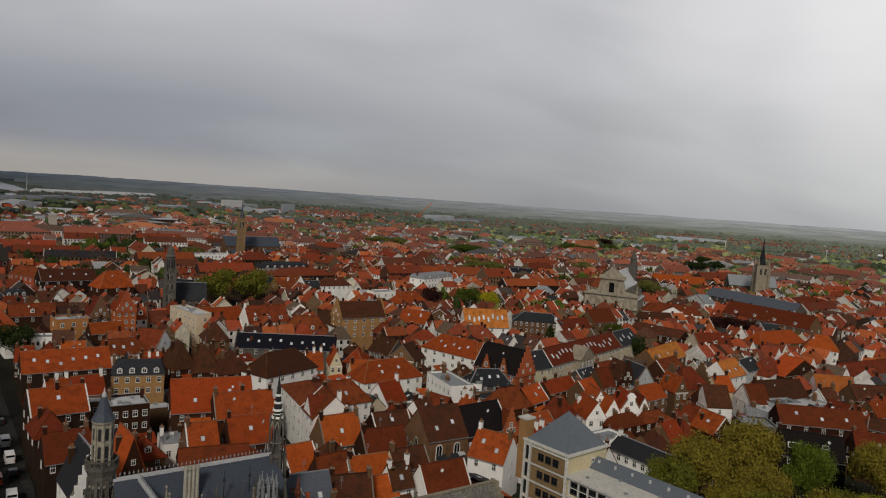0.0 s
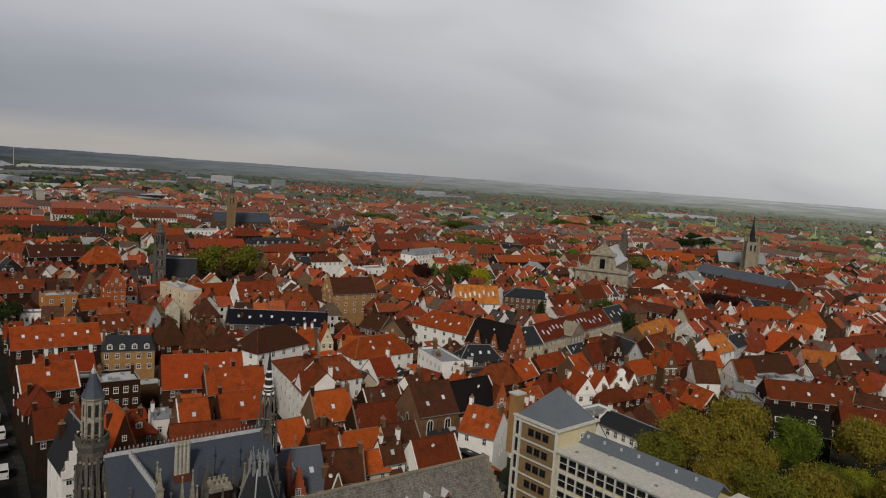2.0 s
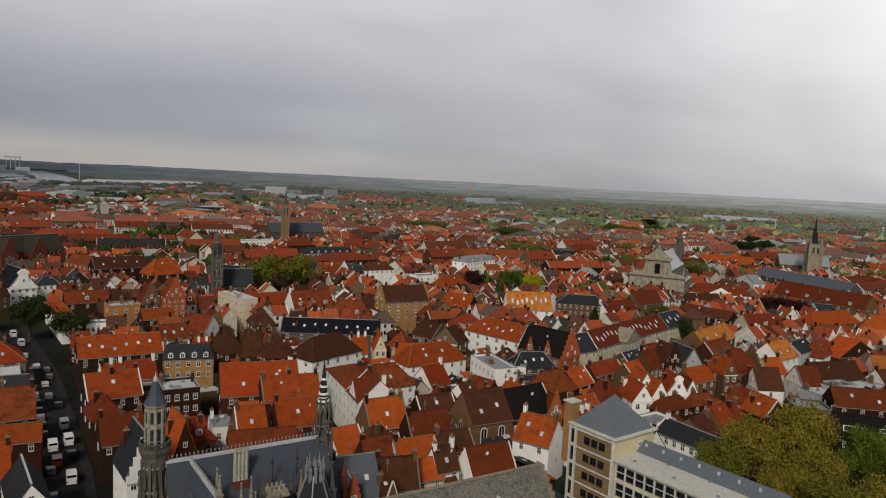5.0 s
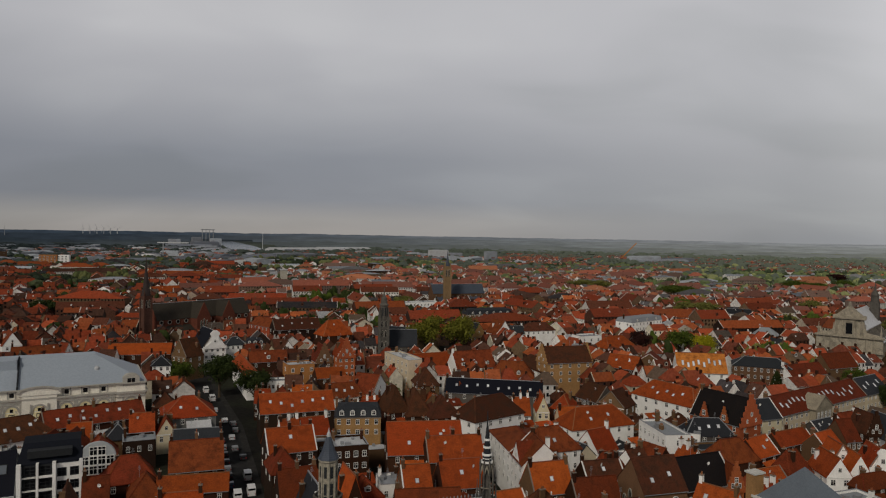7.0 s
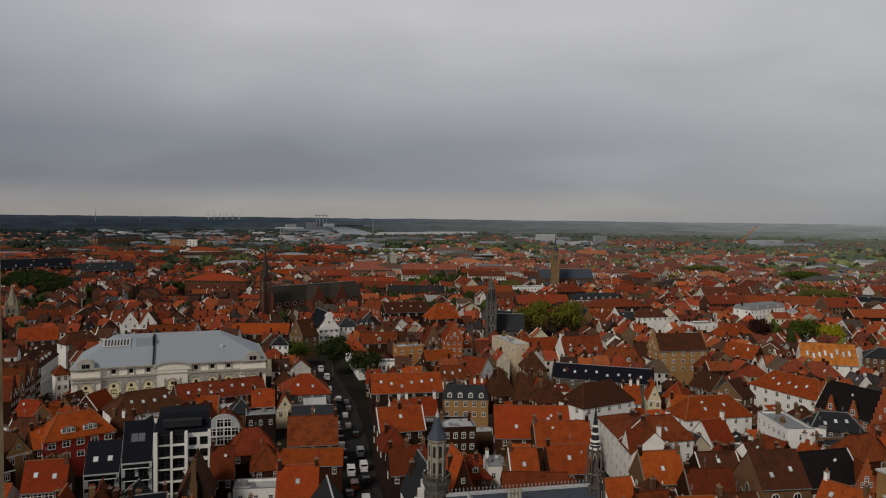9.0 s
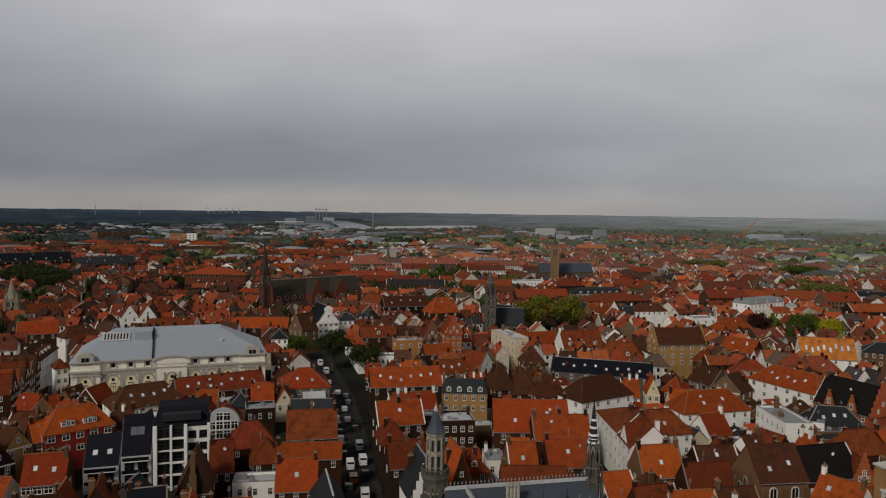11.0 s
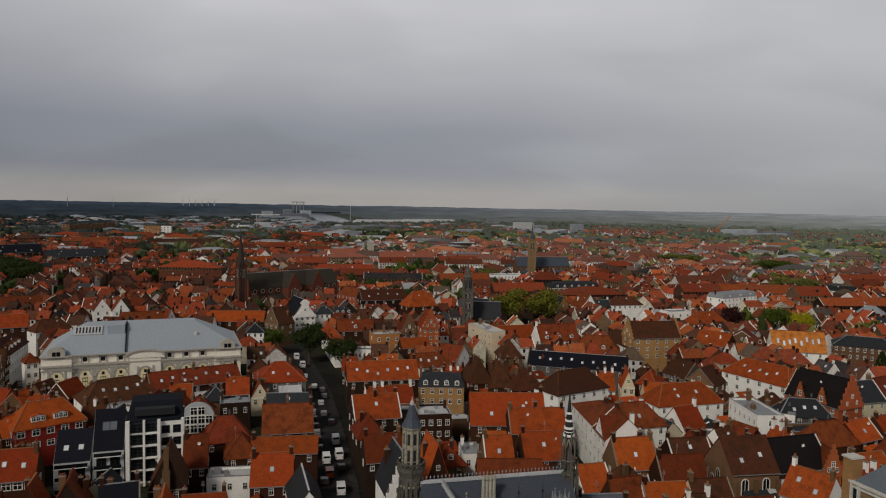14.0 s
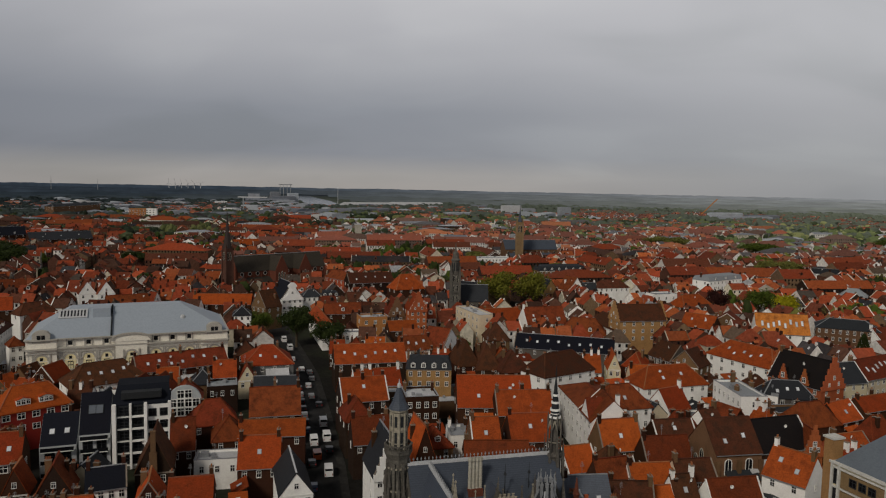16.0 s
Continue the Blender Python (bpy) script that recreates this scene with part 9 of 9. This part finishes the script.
def shed(x, y, turn, w, d, h, into=None):
    c, s = math.cos(turn), math.sin(turn)
    pts = [(x + u * c - v * s, y + u * s + v * c, z) for z in (0, h) for u, v in ((-w / 2, -d / 2), (w / 2, -d / 2), (w / 2, d / 2), (-w / 2, d / 2))]
    rd = [(x + u * c, y + u * s, h + d * 0.08) for u in (-w / 2, w / 2)]
    (into or sheds).add(pts + rd, [(0, 1, 5, 4), (1, 2, 6, 5), (2, 3, 7, 6), (3, 0, 4, 7), (4, 5, 9, 8), (6, 7, 8, 9), (5, 6, 9), (7, 4, 8)], [0] * 8)


for i in range(330):
    a, r = radians(rng.uniform(-8, 37)), rng.uniform(1450, 2550)
    x, y = -r * math.sin(a), r * math.cos(a)
    if abs(x - (-655 - 0.375 * (y - 2350))) < 110 and y > 2120:
        continue
    if a < 0.19 and rng.random() < 0.85:
        continue
    shed(x, y, rng.uniform(0, 3), rng.uniform(18, 80), rng.uniform(14, 40), rng.uniform(5, 13))
for x, y, t, w, d, h in ((-448, 2300, 0.62, 270, 70, 10), (-360, 2430, 0.62, 190, 50, 12), (-292, 890, 0.72, 82, 26, 6), (-257, 1046, 0.35, 52, 22, 8), (530, 1790, 0.42, 150, 24, 12), (500, 1840, 0.42, 90, 22, 19), (590, 1850, 0.42, 90, 22, 15), (107, 1840, 0.5, 32, 14, 24), (-28, 1885, 0.45, 52, 16, 24), (20, 1930, 0.45, 30, 14, 16), (354, 1015, 0.75, 60, 26, 9), (-900, 2470, 0.4, 150, 50, 12), (-868, 2540, 0.6, 90, 40, 22), (-905, 2560, 0.6, 30, 22, 38), (-840, 2575, 0.6, 36, 20, 34), (-960, 2500, 0.3, 40, 26, 30), (980, 1420, -0.4, 150, 16, 15)):
    shed(x, y, t, w, d, h, white_sheds if -800 < x < 0 else sheds)
white_sheds.done("white_sheds", ["pale"], "long white-roofed warehouses near the port", "buildings")
sheds.done("industrial_buildings", ["far_shed"], "pale flat-roofed sheds, stores and port buildings", "buildings")

suburbs = Bulk()
for x, y, turn, w, d, row in plots(1500.0, 2300.0, 150.0, 9, 26.0):
    if noise.noise(Vector((x / 260, y / 260, 7.0))) > (0.28 if x > 150 else 0.12) or rng.random() < (0.1 if x > 150 else 0.3) or (abs(x - (-655 - 0.375 * (y - 2350))) < 110 and y > 2120):
        continue
    suburbs.house(x, y, radians(turn), w, d, rng.uniform(4, 7), rng.uniform(3, 4.5), rng.random() < 0.3, rng, False)
suburbs.done("suburb_houses", ["hazed_roof", "hazed_wall", "pane", "skylight_glass", "brick"], "scattered suburban houses among trees", "houses")


def blob_template():
    bm = bmesh.new()
    bmesh.ops.create_icosphere(bm, subdivisions=2, radius=1.0)
    bm.verts.ensure_lookup_table()
    v = np.array([p.co for p in bm.verts])
    f = np.array([[q.index for q in t.verts] for t in bm.faces])
    bm.free()
    return v, f


BLOB_V, BLOB_F = blob_template()


def woods(name, spots, mat, label, lobes=3, tufts=40):
    """Far trees: each a few uneven leafy lobes, roughened with leaf tufts along the outline."""
    r = np.random.default_rng(17)
    V, F = [], []
    n = 0
    for x, y, rad, top in spots:
        for _ in range(lobes):
            c = np.array([x, y, top * 0.42]) + r.normal(size=3) * np.array([rad * 0.5, rad * 0.5, top * 0.12])
            k = r.uniform(0.42, 0.66)
            jig = 1 + r.normal(size=(len(BLOB_V), 1)) * 0.13
            V.append(c + BLOB_V * jig * np.array([rad, rad, top * 0.75]) * k)
            F.append(BLOB_F + n)
            n += len(BLOB_V)
        d = r.normal(size=(tufts, 3))
        d /= np.linalg.norm(d, axis=1)[:, None]
        d[:, 2] = np.abs(d[:, 2])
        p = np.array([x, y, top * 0.5]) + d * np.array([rad, rad, top * 0.48]) * r.uniform(0.75, 1.0, (tufts, 1))
        q = r.normal(size=(tufts, 3, 3)) * 0.09 * np.array([rad, rad, top * 0.6])
        V.append((p[:, None, :] + q).reshape(-1, 3))
        F.append(np.arange(tufts * 3).reshape(-1, 3) + n)
        n += tufts * 3
    me = bpy.data.meshes.new(name)
    me.from_pydata(np.concatenate(V).tolist(), [], np.concatenate(F).tolist())
    me.materials.append(MATS[mat])
    me.update()
    return tagged(new(name, me), label, "trees", "", "stuff")


# eastward haze painted over the groves' own lighter spring green
haze_paler_east(MATS["grove"], (0.165, 0.205, 0.088), -650.0, 750.0)
haze_paler_east(MATS["grove_pale"], (0.31, 0.335, 0.145), -650.0, 750.0)
haze_paler_east(MATS["grove_dark"], (0.055, 0.072, 0.036), -650.0, 750.0)
GARDENS = {"leaf_green": [], "leaf_pale": [], "leaf_dark": [], "grove": [], "grove_pale": [], "grove_dark": []}
for i in range(4600):
    a, r = radians(rng.uniform(-54, 46)), 380 + 1300 * rng.random() ** 0.85
    x, y = -r * math.sin(a), r * math.cos(a)
    east = max(0.0, min(1.0, (x / r - 0.1) * 2.5)) * max(0, min(1, (r - 650) / 300))
    far = max(0.0, min(1.0, (r - 800) / 250))
    if overlaps(x, y, 3) or (noise.noise(Vector((x / 150, y / 150, 2.0))) < 0.20 - 0.42 * east - 0.25 * far and rng.random() < 0.93 - 0.3 * east):
        continue
    stand = noise.noise(Vector((x / 130, y / 90, 11.0))) + rng.uniform(-0.22, 0.22)
    GARDENS[("grove_dark" if stand < -0.12 else "grove" if stand < 0.2 else "grove_pale") if r > 850 else rng.choice(("leaf_green", "leaf_green", "leaf_pale", "leaf_pale", "leaf_dark") if x > 0 else ("leaf_green", "leaf_dark", "leaf_dark", "leaf_dark"))].append((x, y, rng.uniform(3.5, 7.5) * (1.5 if r > 850 else 1), rng.uniform(9, 14)))
woods("garden_trees", GARDENS["leaf_green"], "leaf_green", "green garden trees between the town roofs")
woods("spring_trees", GARDENS["leaf_pale"], "leaf_pale", "pale olive trees in spring leaf between roofs")
woods("grove_trees", GARDENS["grove"], "grove", "green trees of the outer gardens, muted for haze", 3, 14)
woods("pale_grove_trees", GARDENS["grove_pale"], "grove_pale", "yellow-green spring trees of the outer gardens, haze-paled eastwards", 3, 14)
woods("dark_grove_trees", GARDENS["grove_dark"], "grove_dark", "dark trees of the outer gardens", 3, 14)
woods("dark_trees", GARDENS["leaf_dark"], "leaf_dark", "dark evergreens and dense trees between roofs")
spots = []
for i in range(6000):
    a, r = radians(rng.uniform(-54, 46)), 1250 + 1500 * rng.random()
    x, y = -r * math.sin(a), r * math.cos(a)
    if noise.noise(Vector((x / 420, y / 160, 5.0))) < (0.08 if r < 1900 else -0.25) - (0.2 if x > 0 else 0.0) or (abs(x - (-655 - 0.375 * (y - 2350))) < 95 and y > 2100):
        continue
    spots.append((x, y, rng.uniform(9, 20) * (1 + 0.5 * (r > 2600)), rng.uniform(9, 15)))
woods("far_woods", spots, "far_wood", "distant woods and hedgerows, paled eastwards for haze", 2, 10)


def far_mast(x, y, hgt, kind):
    """Thin far landmarks on the skyline."""
    if kind == "crane":
        ob = thing("gantry_crane", x, y, 10, "distant pale gantry crane at the port", "crane")
        for u in (-30, -10, 10, 30):
            s = Solid()
            s.box(u, 0, 0, 3, 3, hgt)
            part("leg", s, ["zinc"], ob)
        s = Solid()
        s.box(0, 0, hgt, 76, 5, 5)
        part("girder", s, ["zinc"], ob)
    elif kind == "mast":
        ob = thing("mast", x, y, 0, "thin distant transmitter mast", "mast")
        s = Solid()
        s.tube(0, 0, [(1.8, 0), (1.2, hgt * 0.6), (2.4, hgt * 0.62), (2.4, hgt * 0.66), (0.8, hgt * 0.68), (0.5, hgt)], 6)
        part("shaft", s, ["zinc"], ob)
    else:
        ob = thing("wind_turbine", x, y, 0, "distant white wind turbine", "wind turbine", "wind turbines")
        s = Solid()
        s.tube(0, 0, [(2.4, 0), (1.4, hgt)], 6)
        part("tower", s, ["pale"], ob)
        for i in range(3):
            b = Solid()
            a = math.tau * i / 3 + x
            b.beam((0, -2, hgt), (hgt * 0.42 * math.cos(a), -2, hgt + hgt * 0.42 * math.sin(a)), 1.6, 1.2)
            part("blade", b, ["pale"], ob)


far_mast(-1375.0, 4074.0, 62, "crane")
far_mast(-2515.0, 3610.0, 92, "mast")
far_mast(-2327.0, 3735.0, 74, "mast")
for k in range(6):
    far_mast(-2053.0 + k * 31.6, 4004.0 + k * 15.6, 62, "turbine")


# ---- small far landmarks ----
def windmill(x, y):
    ob = thing("windmill", x, y, 25, "small far wooden windmill with a white cap", "windmill")
    s = Solid()
    s.tube(0, 0, [(4.5, 0), (3.0, 9.0)], 8)
    part("base", s, ["brown"], ob)
    s = Solid()
    s.box(0, 0, 9.0, 6.5, 8.0, 10.0)
    s.sheet([[(-3.6, 4.4, 18.8), (-3.6, -4.4, 18.8), (0, -4.4, 22.0), (0, 4.4, 22.0)], [(3.6, -4.4, 18.8), (3.6, 4.4, 18.8), (0, 4.4, 22.0), (0, -4.4, 22.0)]], 0.3, 1)
    part("mill_house", s, ["grey_wall", "white"], ob)
    for i in range(4):
        b = Solid()
        a = math.tau * i / 4 + 0.5
        b.beam((0, -5.0, 17.0), (12.5 * math.cos(a), -5.0, 17.0 + 12.5 * math.sin(a)), 1.6, 0.3)
        part("sail", b, ["brown"], ob)


windmill(1080.0, 1004.0)


def lamp_mast(x, y, hgt):
    ob = thing("light_mast", x, y, 0, "tall pale floodlight mast beyond the roofs", "mast", "floodlight masts")
    s = Solid()
    s.tube(0, 0, [(0.9, 0), (0.5, hgt)], 6)
    part("pole", s, ["pale"], ob)
    s = Solid()
    s.box(0, 0, hgt, 3.5, 0.8, 2.2)
    part("lamp_head", s, ["pale"], ob)


lamp_mast(781.0, 1031.0, 27.0)
lamp_mast(907.0, 945.0, 25.0)
lamp_mast(-560.0, 2150.0, 60.0)


def pale_tower(x, y):
    ob = thing("water_tower", x, y, 15, "pale concrete shaft rising over the far roofs", "tower")
    s = Solid()
    s.box(0, 0, 0, 8.0, 8.0, 23.0)
    part("shaft", s, ["pale_stone"], ob)
    s = Solid()
    s.box(0, 0, 23.0, 9.0, 9.0, 1.0)
    part("cap", s, ["pale"], ob)


pale_tower(-193.0, 838.0)


def site_crane(x, y, turn):
    ob = thing("building_crane", x, y, turn, "far yellow-grey crane with a raised jib", "crane")
    s = Solid()
    s.box(0, 0, 0, 7, 5, 5)
    part("carriage", s, ["ochre"], ob)
    s = Solid()
    s.beam((0, 0, 4), (46, 0, 52), 2.6, 2.0)
    part("jib", s, ["ochre"], ob)


site_crane(470.0, 1980.0, 0)


def jib_crane(x, y, turn, hgt, reach):
    ob = thing("tower_crane", x, y, turn, "far white tower crane with a level jib", "crane")
    s = Solid()
    s.box(0, 0, 0, 2.2, 2.2, hgt)
    part("mast", s, ["zinc"], ob)
    s = Solid()
    s.box(reach * 0.32, 0, hgt, reach, 2.0, 2.4)
    part("jib", s, ["pale"], ob)


jib_crane(-640.0, 1600.0, 15, 36.0, 66.0)


def orange_block(x, y, turn):
    ob = thing("apartment_block", x, y, turn, "far orange brick block of flats with a white wing", "apartments")
    s = Solid()
    s.box(-10, 0, 0, 26, 14, 24)
    part("brick_wing", s, ["orangebrick"], ob)
    s = Solid()
    s.box(12, 0, 0, 16, 13, 24)
    part("white_wing", s, ["white"], ob)
    for k in range(6):
        for i in range(8):
            part("window", WINDOW, None, ob, "", pose(-21 + i * 5.2, -7.0 if i < 6 else -6.5, 2.0 + k * 3.7) @ Matrix.Diagonal((2.6, 1, 1.8, 1)))


orange_block(-625.0, 1135.0, 20)
